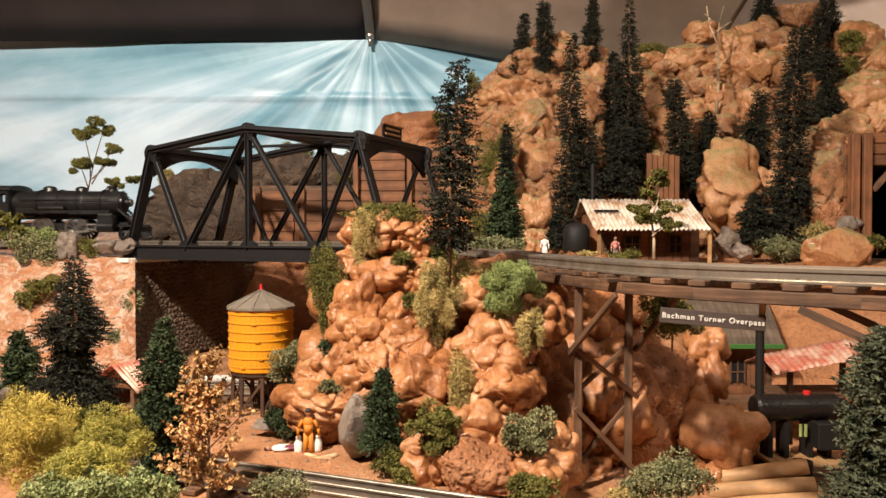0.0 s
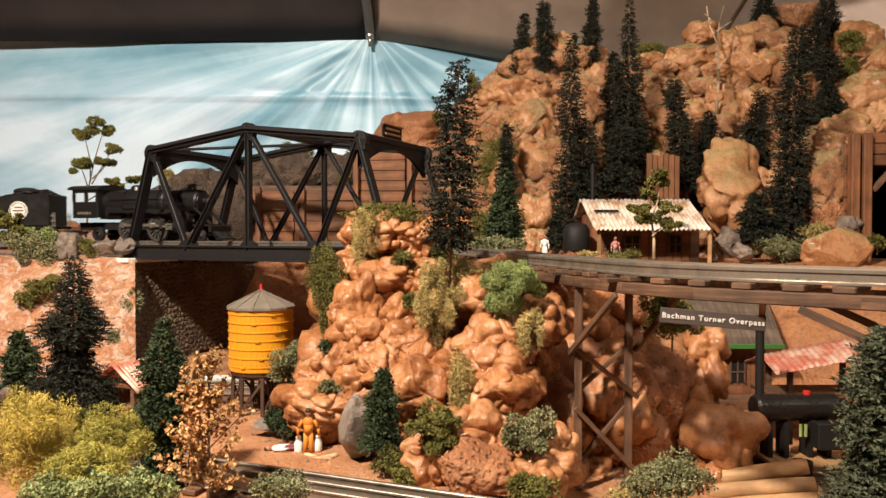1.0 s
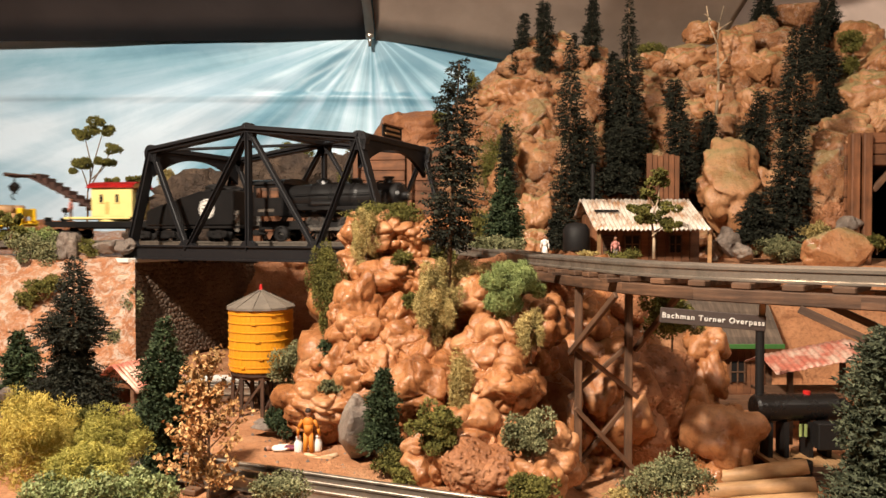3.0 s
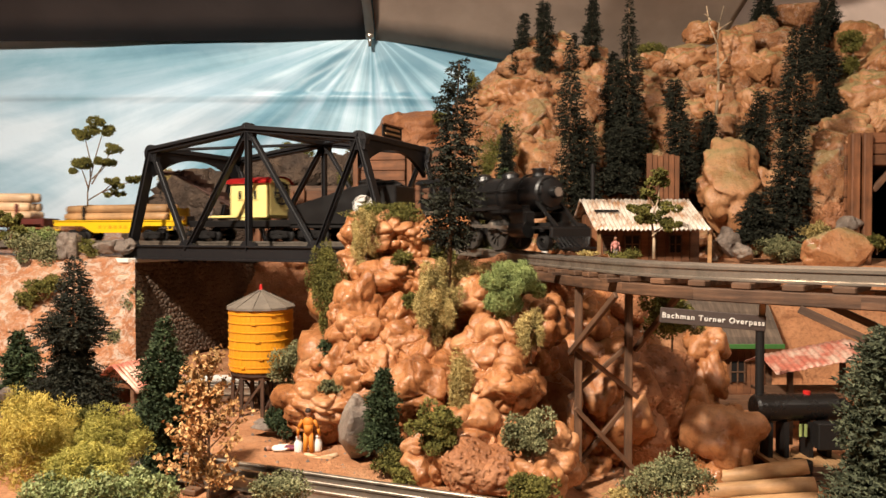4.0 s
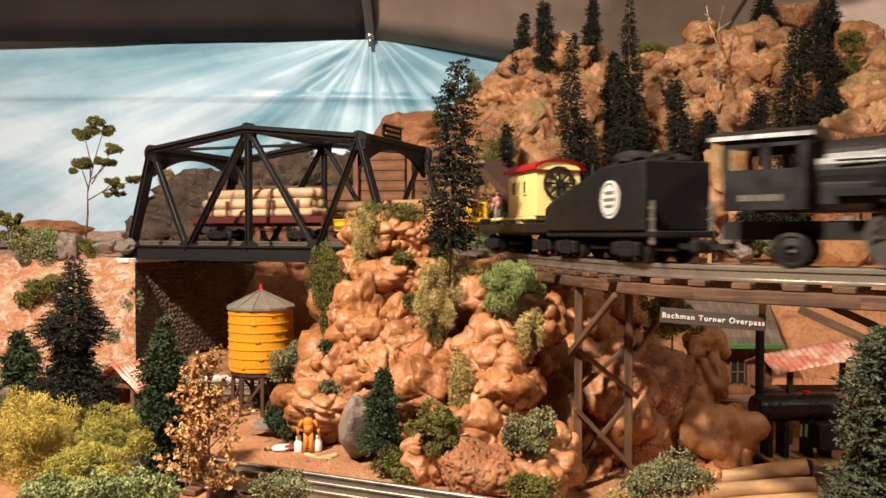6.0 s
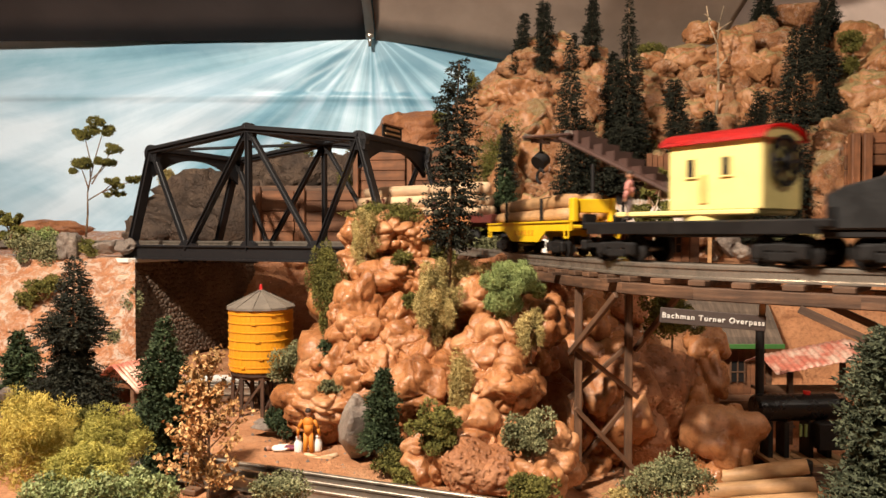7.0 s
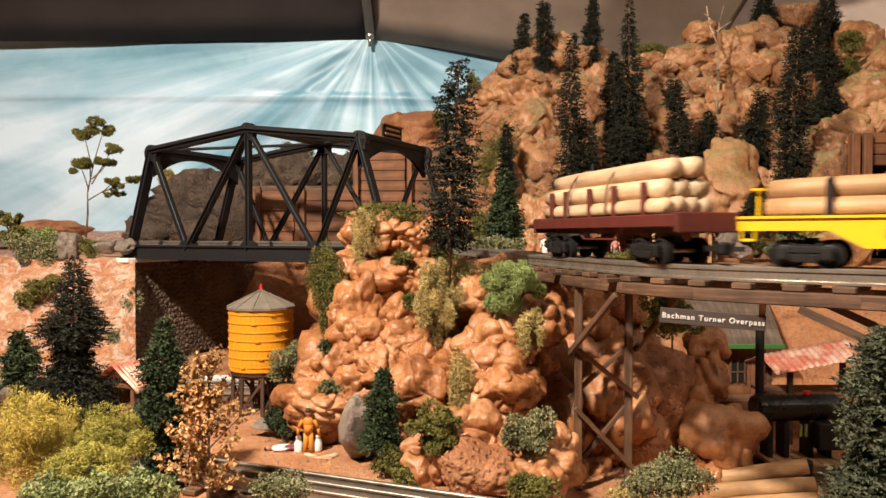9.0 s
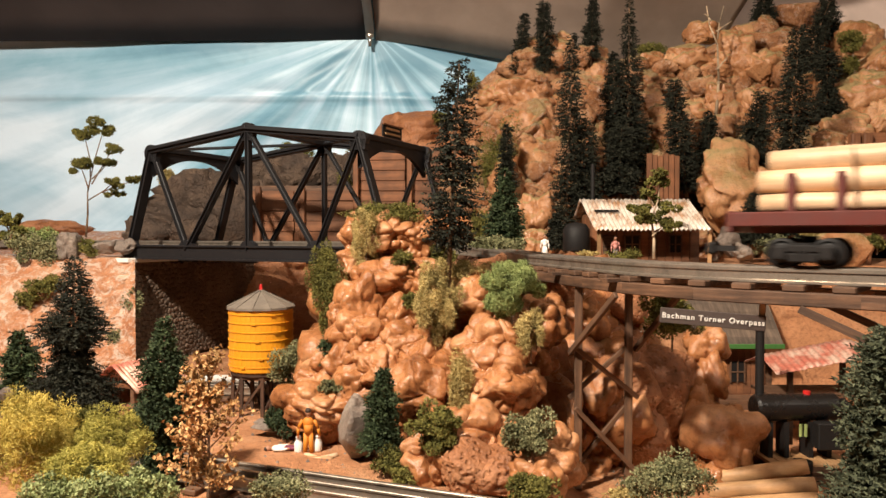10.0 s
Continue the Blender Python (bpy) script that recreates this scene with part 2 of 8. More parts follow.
def cloth_material():
    """Sky print: blue and white cloud, with glare streaks fanned from the poles and top shade painted in."""
    m, n, l, b = material("sky_vinyl_with_glare", 0.42)
    g = n.new("ShaderNodeNewGeometry")
    off = n.new("ShaderNodeVectorMath")
    off.operation = "SUBTRACT"
    off.inputs[1].default_value = (-0.175, 1.80, 0.70)
    l.new(g.outputs["Position"], off.inputs[0])
    x = n.new("ShaderNodeSeparateXYZ")
    l.new(off.outputs[0], x.inputs[0])
    ang = n.new("ShaderNodeMath")
    ang.operation = "ARCTAN2"
    l.new(x.outputs[2], ang.inputs[0])
    l.new(x.outputs[0], ang.inputs[1])
    far = n.new("ShaderNodeVectorMath")
    far.operation = "LENGTH"
    l.new(off.outputs[0], far.inputs[0])
    polar = n.new("ShaderNodeCombineXYZ")
    l.new(ang.outputs[0], polar.inputs[0])
    l.new(far.outputs["Value"], polar.inputs[1])
    # glare on the vinyl folds, painted as pale streaks that fan from the knot
    glare_rays = n.new("ShaderNodeTexNoise")
    k = n.new("ShaderNodeMapping")
    k.inputs["Scale"].default_value = (3.2, 0.30, 1.0)
    l.new(polar.outputs[0], k.inputs[0])
    l.new(k.outputs[0], glare_rays.inputs["Vector"])
    glare_rays.inputs["Scale"].default_value, glare_rays.inputs["Detail"].default_value = 1.6, 5
    cloud = noise_node(n, l, 1.9, 7, 0.62, stretch=(1.0, 1.0, 2.6), world_space=True, distortion=0.8)
    mixed = n.new("ShaderNodeMath")
    mixed.operation = "MULTIPLY_ADD"
    l.new(cloud.outputs[0], mixed.inputs[0])
    mixed.inputs[1].default_value = 0.42
    half = n.new("ShaderNodeMath")
    half.operation = "MULTIPLY_ADD"
    l.new(glare_rays.outputs[0], half.inputs[0])
    half.inputs[1].default_value = 0.95
    west = n.new("ShaderNodeMath")
    west.operation = "MULTIPLY_ADD"
    l.new(x.outputs[0], west.inputs[0])
    west.inputs[1].default_value, west.inputs[2].default_value = -0.08, -0.30
    # shade under the roof edge, painted in: bluer and darker with height
    low = n.new("ShaderNodeMath")
    low.operation = "MULTIPLY_ADD"
    l.new(x.outputs[2], low.inputs[0])
    low.inputs[1].default_value = -0.38
    l.new(west.outputs[0], low.inputs[2])
    l.new(low.outputs[0], half.inputs[2])
    l.new(half.outputs[0], mixed.inputs[2])
    col = ramp_node(n, l, mixed.outputs[0], [(0.36, (0.13, 0.30, 0.42)), (0.45, (0.24, 0.46, 0.60)), (0.55, (0.42, 0.62, 0.78)), (0.66, (0.68, 0.84, 1.0))])
    l.new(col.outputs[0], b.inputs["Base Color"])
    k = noise_node(n, l, 9, 4, 0.5, world_space=True)
    bump_node(n, l, k.outputs[0], b, 0.25, 0.01)
    return m


def fabric_material(name, colour, rough=0.7):
    m, n, l, b = material(name, rough, spec=0.2)
    k = noise_node(n, l, 5, 5, 0.6, world_space=True)
    f = ramp_node(n, l, k.outputs[0], [(0.35, (0.8, 0.78, 0.76)), (0.65, (1.12, 1.1, 1.08))])
    l.new(mix_node(n, l, 1.0, colour, f.outputs[0], "MULTIPLY"), b.inputs["Base Color"])
    w = noise_node(n, l, 900, 2, 0.5, world_space=True)
    bump_node(n, l, w.outputs[0], b, 0.2, 0.0006)
    return m


SKY = cloth_material()
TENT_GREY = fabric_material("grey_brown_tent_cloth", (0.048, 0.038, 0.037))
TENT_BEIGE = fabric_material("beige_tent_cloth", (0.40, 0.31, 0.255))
TENT_WHITE = fabric_material("pale_tent_wall", (0.62, 0.50, 0.44))
PLANK = wood_material("bench_plywood", (0.34, 0.22, 0.12), (0.5, 0.36, 0.22))

KNOT = Vector((-0.175, 1.80, 0.675))


def sky_cloth(u, v):
    """Vinyl sheet across the tent's far side, hung from the knot of the tent poles, with folds that fan out from it."""
    x = -2.2 + 3.12 * u
    z = -0.15 + 0.95 * v
    y = 1.80 + 0.04 * abs(x + 0.175)
    d = Vector((x - KNOT.x, 0, z - KNOT.z))
    r = d.length
    ang = math.atan2(d.z, d.x)
    fold = 0.008 * math.sin(ang * 11 + 3.0 * math.sin(ang * 5) + 2 * noise.noise(Vector((ang * 3, r * 2, 0)))) * min(1.0, r * 2.2) * math.exp(-r * 0.55)
    fold += 0.012 * fract((x * 0.8, 3.0, z * 2.0), 2.2, 3)
    crease = abs(z - (0.535 - 0.012 * x))
    fold -= 0.010 * math.exp(-(crease / 0.006) ** 2)
    return (x, y + fold, z)


sheet("backdrop", sky_cloth, 330, 120, SKY, label="shiny vinyl sheet printed with blue sky and clouds, glare streaks and top shade painted in", category="backdrop", thick=0.002)


def roof_left(u, v):
    x = -2.3 + u * (KNOT.x + 2.3)
    y = 1.80 - 2.9 * v
    z = 0.677 + 1.25 * v ** 0.8 + 0.03 * math.sin(v * 7) * (1 - u) * v + 0.012 * fract((x, y, 0), 1.7, 3) * v * 3
    z -= 0.004 * math.sin(math.pi * u) * (1 - v)
    return (x, y, z)


def roof_right(u, v):
    x = KNOT.x + 0.012 + u * (0.80 + 0.5 * v)
    y = 1.80 - 2.9 * v
    z = 0.675 - 0.085 * min(1, u * 1.6) ** 1.3 + 1.2 * v ** 0.8 + 0.012 * fract((x, y, 4), 1.7, 3) * v * 3
    return (x, y, z)


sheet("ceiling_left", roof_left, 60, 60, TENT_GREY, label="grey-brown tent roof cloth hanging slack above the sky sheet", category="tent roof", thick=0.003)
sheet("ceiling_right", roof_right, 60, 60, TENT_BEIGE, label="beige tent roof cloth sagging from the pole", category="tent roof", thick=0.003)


def tent_wall(name, p, q, z0, z1, mat):
    bm = B()
    p, q = Vector((*p, (z0 + z1) / 2)), Vector((*q, (z0 + z1) / 2))
    box(bm, (p + q) / 2, ((q - p).length, 0.01, z1 - z0), frame_of(p, q))
    return tagged(part(name, bm, mat), "plain pale canvas tent wall", "tent wall", kind="structure")




def tent_flap(u, v):
    x = 0.66 + 1.2 * u
    return (x, 1.745 + 0.010 * math.sin(x * 14) + 0.012 * fract((x, 2.0, v), 3, 3), 0.35 + 0.9 * v)


sheet("curtain", tent_flap, 50, 20, TENT_WHITE, label="pale pinkish canvas side flap of the tent", category="tent wall", thick=0.002)
tent_wall("wall_west", (-2.25, -1.2), (-2.25, 2.2), -0.9, 2.1, TENT_GREY)
tent_wall("wall_east", (2.25, -1.2), (2.25, 2.2), -0.9, 2.1, TENT_WHITE)
tent_wall("wall_south", (-2.25, -1.15), (2.25, -1.15), -0.9, 2.1, TENT_GREY)
tent_wall("wall_north", (-2.25, 2.15), (2.25, 2.15), -0.9, 2.1, TENT_WHITE)
# unseen lid over the roof cloths, added to stop world light leaking in
bm = B()
box(bm, (0, 0.5, 2.11), (4.6, 3.5, 0.02))
tagged(part("ceiling", bm, TENT_WHITE), "plain pale flat lid added above the tent roof, out of view", "ceiling", kind="structure")
bm = B()
box(bm, (0, 0.5, -0.92), (4.6, 3.5, 0.04))
tagged(part("floor", bm, PLANK), "plain plywood floor of the tent", "floor", kind="structure")

bm = B()
rod(bm, (KNOT.x, 1.775, 0.690), (KNOT.x - 0.002, 0.75, 1.30), 0.011, seg=12)
part("pole", bm, TENT_BEIGE, tp := thing("tent_pole", "tent roof pole in a beige cloth sleeve", "tent pole"), smooth=True)
bm = B()
bmesh.ops.create_icosphere(bm, subdivisions=2, radius=0.011, matrix=Matrix.Translation((KNOT.x, 1.775, 0.680)))
rod(bm, (KNOT.x, 1.775, 0.682), (KNOT.x, 1.775, 0.655), 0.006, 0.004)
part("toggle", bm, NICKEL, tp, smooth=True)


def ground_level(x, y):
    dip = min(1, max(0, (x - 0.05) / 0.09)) * (1 - min(1, max(0, (y - 0.84) / 0.12)))
    return 0.004 * fract((x, y, 1.0), 5, 4) - 0.030 * dip * dip * (3 - 2 * dip)


def ground(u, v):
    x, y = -1.5 + 3.0 * u, 0.16 + 1.6 * v
    return (x, y, ground_level(x, y))


sheet("ground", ground, 200, 120, SAND, label="sandy orange-brown plaster ground of the layout", category="ground")
bm = B()
box(bm, (0, 0.96, -0.085), (3.0, 1.6, 0.07))
tagged(part("layout_table", bm, PLANK), "plywood table that carries the model landscape", "table")


# plateau behind the upper track and the cut bank below it
def plateau(u, v):
    """A shelf with a steep bank in front of it."""
    x = 0.03 + 1.42 * u
    edge = 0.99 - 0.02 * math.sin(x * 9) + 0.05 * min(1, max(0, (0.16 - x) / 0.1))
    if v < 0.3:
        f = v / 0.3
        y = edge - 0.05 * (1 - f) + 0.02 * fract((x, 7, f * 0.2), 8, 4)
        z = -0.02 + 0.182 * f
    else:
        f = (v - 0.3) / 0.7
        y = edge + (1.74 - edge) * f
        z = 0.162 + 0.006 * fract((x, y, 2), 9, 4) * min(1, f * 9)
    return (x, y, z)


sheet("plateau", plateau, 120, 120, SAND, label="sandy shelf and bank at the foot of the mountain", category="ground")


def fill(u, v):
    """The bed under the upper track between bridge and trestle."""
    p, a = track_at(0.44 + 0.30 * u)
    off, drop = ((-0.085, 0.19), (-0.050, 0.03), (-0.036, 0.0), (0.036, 0.0), (0.09, 0.01))[round(v * 4)]
    return (p.x - math.sin(a) * off, p.y + math.cos(a) * off, p.z - 0.0190 - drop + 0.003 * fract((p.x, p.y, v), 20, 3))


sheet("track_bed", fill, 40, 4, SAND, label="sandy bed under the curve of the upper track", category="ground")


# ---- the truss bridge ----
def make_bridge():
    ob = thing("truss_bridge", "black-painted steel model truss bridge with riveted gussets", "bridge", at=(-0.485, 1.148, 0.0))
    ob.rotation_euler = (0, 0, radians(-25))
    wide, span = 0.19, 0.46
    low, mid, top = 0.1815, 0.3325, 0.3545
    lows = [(span * k / 4, 0, low) for k in range(5)]
    tops = [(span * 0.1, 0, mid), (span * 0.5, 0, top), (span * 0.9, 0, mid)]
    links = [(lows[0], tops[0], 0.0140), (tops[0], tops[1], 0.0155), (tops[1], tops[2], 0.0155), (tops[2], lows[4], 0.0140),
             (tops[0], lows[1], 0.0065), (lows[1], tops[1], 0.0085), (tops[1], lows[2], 0.0080), (tops[1], lows[3], 0.0080), (lows[3], tops[2], 0.0080)]
    for side in (0, wide):
        for p, q, w in links:
            bm = B()
            beam(bm, (p[0], side, p[2]), (q[0], side, q[2]), 0.0105 if p[2] > 0.3 and q[2] > 0.3 else 0.0055, w, 0.0008, up=(0, 1, 0))
            # flange lips
            for e in (-0.0030, 0.0030):
                beam(bm, (p[0], side + e, p[2]), (q[0], side + e, q[2]), 0.0012, w + 0.0016, 0, up=(0, 1, 0))
            part("truss_member", bm, STEEL_BLACK, ob)
        bm = B()
        box(bm, (span / 2, side, 0.1775), (span + 0.02, 0.010, 0.020), bevel=0.001)
        box(bm, (span / 2, side, 0.1875), (span + 0.02, 0.017, 0.0025))
        box(bm, (span / 2, side, 0.1680), (span + 0.02, 0.017, 0.0025))
        part("bottom_chord", bm, STEEL_BLACK, ob)
        for (x, _, z), r in [(c, 0.0150) for c in lows] + [((c[0], c[1], c[2] - 0.0035), 0.0125) for c in tops]:
            bm = B()
            y = side
            rod(bm, (x, y - 0.0048, z), (x, y + 0.0048, z), r, seg=20)
            dz = -0.009 if z < 0.2 else -0.006
            box(bm, (x, y, z + dz), (r * 1.75, 0.0096, r * 1.1))
            for a in range(8):
                px, pz = x + r * 0.72 * math.cos(a * math.pi / 4), z + r * 0.72 * math.sin(a * math.pi / 4)
                for s in (-1, 1):
                    rod(bm, (px, y + s * 0.0046, pz), (px, y + s * 0.0060, pz), 0.0010, 0.0006, seg=6)
            part("gusset", bm, STEEL_BLACK, ob)
    # portals with a curved brace at both ends, and the bracing between the top chords
    for x in (span * 0.1, span * 0.9):
        bm = B()
        box(bm, (x, wide / 2, mid + 0.003), (0.012, wide, 0.008), bevel=0.001)
        n = 18
        for k in range(n):
            a0, a1 = k / n, (k + 1) / n
            d0, d1 = [0.008 + 0.032 * abs(2 * a - 1) ** 2.2 for a in (a0, a1)]
            vs = []
            for xx in (-0.003, 0.003):
                for a, d in ((a0, d0), (a1, d1)):
                    vs += [bm.verts.new((x + xx, a * wide, mid)), bm.verts.new((x + xx, a * wide, mid - d))]
            for f in ((0, 1, 3, 2), (4, 6, 7, 5), (0, 2, 6, 4), (1, 5, 7, 3)):
                bm.faces.new([vs[i] for i in f])
        part("portal_brace", bm, STEEL_BLACK, ob)
    for a, b in ((0, 1), (1, 2)):
        for s0, s1 in ((0, wide), (wide, 0)):
            bm = B()
            p, q = tops[a], tops[b]
            beam(bm, (p[0], s0, p[2]), (q[0], s1, q[2]), 0.009, 0.004, 0.0008)
            part("top_brace", bm, STEEL_BLACK, ob)
    bm = B()
    box(bm, (span * 0.5, wide / 2, top), (0.012, wide, 0.008), bevel=0.001)
    part("top_strut", bm, STEEL_BLACK, ob)
    for k in range(9):
        bm = B()
        box(bm, (span * k / 8, wide / 2, 0.1715), (0.008, wide - 0.012, 0.010))
        part("floor_beam", bm, STEEL_BLACK, ob)
    bm = B()
    box(bm, (span / 2, wide / 2, 0.1782), (span + 0.01, wide - 0.014, 0.003))
    part("deck", bm, STEEL_BLACK, ob)
    return ob


make_bridge()


# ---- upper track: three tube rails on ties ----
def sweep(offset, z, wide, high, s0, s1, step=0.012):
    """Box section carried along the track."""
    verts, faces = [], []
    n = max(2, int((s1 - s0) / step))
    for k in range(n + 1):
        p, a = track_at(s0 + (s1 - s0) * k / n)
        side = Vector((-math.sin(a), math.cos(a), 0))
        for du, dz in ((-wide / 2, 0), (-wide * 0.5, -high), (wide * 0.5, -high), (wide / 2, 0), (wide * 0.3, 0.0008), (-wide * 0.3, 0.0008)):
            verts.append(p + side * (offset + du) + Vector((0, 0, z + dz)))
    for k in range(n):
        for i in range(6):
            faces.append((k * 6 + i, k * 6 + (i + 1) % 6, k * 6 + 6 + (i + 1) % 6, k * 6 + 6 + i))
    faces += [tuple(range(6)), tuple(range(n * 6 + 5, n * 6 - 1, -1))]
    return verts, faces


upper = thing("upper_track", "three-rail toy railway track on dark wooden ties", "railway track")
for o in (-0.0165, 0.0, 0.0165):
    v, f = sweep(o, 0, 0.0042, 0.0022, -0.75, 1.6)
    raw("rail_head", v, f, RAIL, upper)
    v, f = sweep(o, -0.0022, 0.0020, 0.0062, -0.75, 1.6)
    raw("rail_web", v, f, RAIL, upper)
    v, f = sweep(o, -0.0084, 0.0075, 0.0014, -0.75, 1.6)
    raw("rail_foot", v, f, RAIL, upper)
bm = B()
box(bm, (0, 0, 0), (0.0135, 0.056, 0.0045), bevel=0.0008)
tie_mesh = bpy.data.meshes.new("tie")
bm.to_mesh(tie_mesh)
bm.free()
tie_mesh.materials.append(WOOD_OLD)
s, r = -0.74, random.Random(3)
while s < 1.55:
    p, a = track_at(s)
    tie = new("tie", tie_mesh)
    tie.parent = upper
    tie.matrix_world = Matrix.Translation(p + Vector((0, 0, -0.0121 - r.random() * 0.0006))) @ pose(0, 0, 0, 0, 0, math.degrees(a) + r.uniform(-3, 3))
    s += 0.030


# ---- timber trestle under the upper track ----
def make_trestle():
    ob = thing("timber_trestle", "weathered brown timber trestle carrying the upper track", "trestle")
    r = random.Random(5)

    def stick(name, p, q, w, h):
        bm = B()
        p, q = Vector(p), Vector(q)
        mid, m = (p + q) / 2, frame_of(p, q)
        box(bm, (0, 0, 0), ((q - p).length, w, h), bevel=min(w, h) * 0.08)
        k = part(name, bm, WOOD_OLD, ob)
        k.matrix_world = Matrix.Translation(mid) @ m.to_4x4()
        return k

    def at(s, off, z):
        p, a = track_at(s)
        return Vector((p.x - math.sin(a) * off, p.y + math.cos(a) * off, z))

    cuts = (0.70, 0.79, 0.88, 0.94, 1.00, 1.10, 1.30)
    for off in (-0.027, 0.027):
        for s0, s1 in zip(cuts, cuts[1:]):
            stick("stringer", at(s0 - 0.001, off, track_at(s0)[0].z - 0.0195), at(s1 + 0.001, off, track_at(s1)[0].z - 0.0195), 0.009, 0.0090)
    for s, foot in ((0.860, -0.032), (1.20, -0.032)):
        for off in (-0.025, 0.025):
            stick("post", at(s, off, foot), at(s, off, 0.1570), 0.0064, 0.0064)
        for a, b in ((-0.014, 0.050), (0.056, 0.104)):
            stick("brace", at(s - 0.007, -0.031, a), at(s - 0.007, 0.031, b), 0.0028, 0.0042)
            stick("brace", at(s + 0.007, -0.031, b), at(s + 0.007, 0.031, a), 0.0028, 0.0042)
    for off in (-0.0325, 0.0325):
        stick("knee_brace", at(0.858, off, 0.098), at(0.935, off, 0.1570), 0.0036, 0.0050)
        stick("knee_brace", at(1.195, off, 0.100), at(1.065, off, 0.1570), 0.0036, 0.0050)
    # short packing planks that stick out between ties
    for s in (0.715, 0.76, 0.83, 0.93):
        stick("packing_plank", at(s, -0.040, 0.1683), at(s, 0.010, 0.1683), 0.011, 0.0030)
    return ob


make_trestle()


# ---- rocks ----
def cells(p):
    """Nearest and second nearest distance to a scatter of points."""
    d = noise.voronoi(p)[0]
    return d[0], d[1]


def boulder_bm(rx, ry, rz, seed, sub=4, lump=0.22, fine=0.05, facet=0.0, crag=0.0):
    """A worn boulder: rounded bulges parted by creases; crag adds broken ledges and pits, facet adds flats."""
    bm = B()
    bmesh.ops.create_icosphere(bm, subdivisions=sub, radius=1)
    rr = random.Random(seed)
    off = Vector((rr.uniform(-50, 50), rr.uniform(-50, 50), rr.uniform(-50, 50)))
    cuts = []
    for k in range(int(facet)):
        d = Vector((rr.gauss(0, 1), rr.gauss(0, 1), rr.gauss(0, 1))).normalized()
        cuts.append((d, rr.uniform(0.6, 0.85)))
    for v in bm.verts:
        p = v.co.copy()
        warp = p + 0.28 * Vector((noise.noise(p * 1.7 + off), noise.noise(p * 1.7 - off), noise.noise(p * 1.9 + off * 0.5)))
        d0, d1 = cells(warp * 1.15 + off)
        e0, e1 = cells(warp * 2.7 - off)
        k = 1 + lump * 1.4 * noise.noise(p * 1.2 + off) + lump * 0.5 * noise.noise(p * 2.3 - off)
        k += lump * (0.42 - 1.0 * d0 * d0) + lump * 0.22 * (0.40 - e0 * e0)
        k -= lump * 0.35 * max(0, 0.16 - (d1 - d0)) / 0.16
        k += fine * noise.fractal(p * 5.0 + off, 0.9, 2.1, 4)
        k += fine * 1.5 * (0.25 - abs(noise.noise(warp * 3.4 + off))) + fine * 0.8 * (0.25 - abs(noise.noise(warp * 7.5 - off)))
        if crag:
            ledge = noise.noise(p * 1.5 + off) + 5.5 * p.z + 1.2 * p.x
            k += crag * (abs((ledge % 1.0) - 0.5) - 0.25) * 0.8
            k += crag * (0.35 - abs(noise.noise(p * 4.3 + off))) + crag * 0.5 * (0.3 - abs(noise.noise(p * 10.0 - off)))
        p *= k
        for d, c in cuts:
            e = p.dot(d)
            if e > c:
                p -= d * (e - c) * 0.85
        v.co = (p.x * rx, p.y * ry, p.z * rz)
    return bm


ROCK_N = [0]


def boulder(parent, at, rx, ry, rz, mat, tilt=0, sub=4, lump=0.32, fine=0.030, facet=0, crag=0.0, name="boulder"):
    ROCK_N[0] += 1
    ob = part(name, boulder_bm(rx, ry, rz, ROCK_N[0] * 17, sub, lump, fine, facet, crag), mat, parent, smooth=True)
    ob.matrix_world = Matrix.Translation(at) @ pose(0, 0, 0, 0, tilt, RNG.uniform(-40, 40) if rx == ry else 0)
    return ob


outcrop = thing("rock_outcrop", "heap of varnished orange-brown plaster boulders", "rock")
boulder(outcrop, (-0.0588, 0.817, 0.2050), 0.0343, 0.0290, 0.0238, ROCK, sub=6)
boulder(outcrop, (-0.0861, 0.838, 0.1954), 0.0288, 0.0304, 0.0320, ROCK, sub=6)
boulder(outcrop, (-0.0306, 0.816, 0.2019), 0.0281, 0.0272, 0.0262, ROCK, sub=6)
boulder(outcrop, (0.0072, 0.851, 0.2148), 0.0197, 0.0180, 0.0164, ROCK, sub=5)
boulder(outcrop, (-0.0568, 0.788, 0.1536), 0.0361, 0.0307, 0.0252, ROCK, sub=6)
boulder(outcrop, (-0.0205, 0.785, 0.1568), 0.0301, 0.0255, 0.0210, ROCK, sub=6)
boulder(outcrop, (-0.0912, 0.826, 0.1702), 0.0253, 0.0269, 0.0284, ROCK, sub=6)
boulder(outcrop, (-0.0848, 0.767, 0.1285), 0.0245, 0.0284, 0.0322, ROCK, sub=5)
boulder(outcrop, (-0.0788, 0.738, 0.1001), 0.0309, 0.0309, 0.0309, ROCK, sub=6)
boulder(outcrop, (-0.1033, 0.773, 0.1190), 0.0166, 0.0216, 0.0267, ROCK, sub=5)
boulder(outcrop, (-0.0657, 0.718, 0.0753), 0.0328, 0.0301, 0.0274, ROCK, sub=6)
boulder(outcrop, (-0.0994, 0.743, 0.0765), 0.0216, 0.0222, 0.0228, ROCK, sub=5)
boulder(outcrop, (-0.1154, 0.754, 0.0688), 0.0260, 0.0245, 0.0231, ROCK, sub=6)
boulder(outcrop, (-0.1184, 0.719, 0.0362), 0.0382, 0.0322, 0.0262, ROCK, sub=6)
boulder(outcrop, (-0.0846, 0.714, 0.0540), 0.0245, 0.0232, 0.0218, ROCK, sub=5)
boulder(outcrop, (-0.1277, 0.741, 0.0540), 0.0200, 0.0185, 0.0171, ROCK, sub=5)
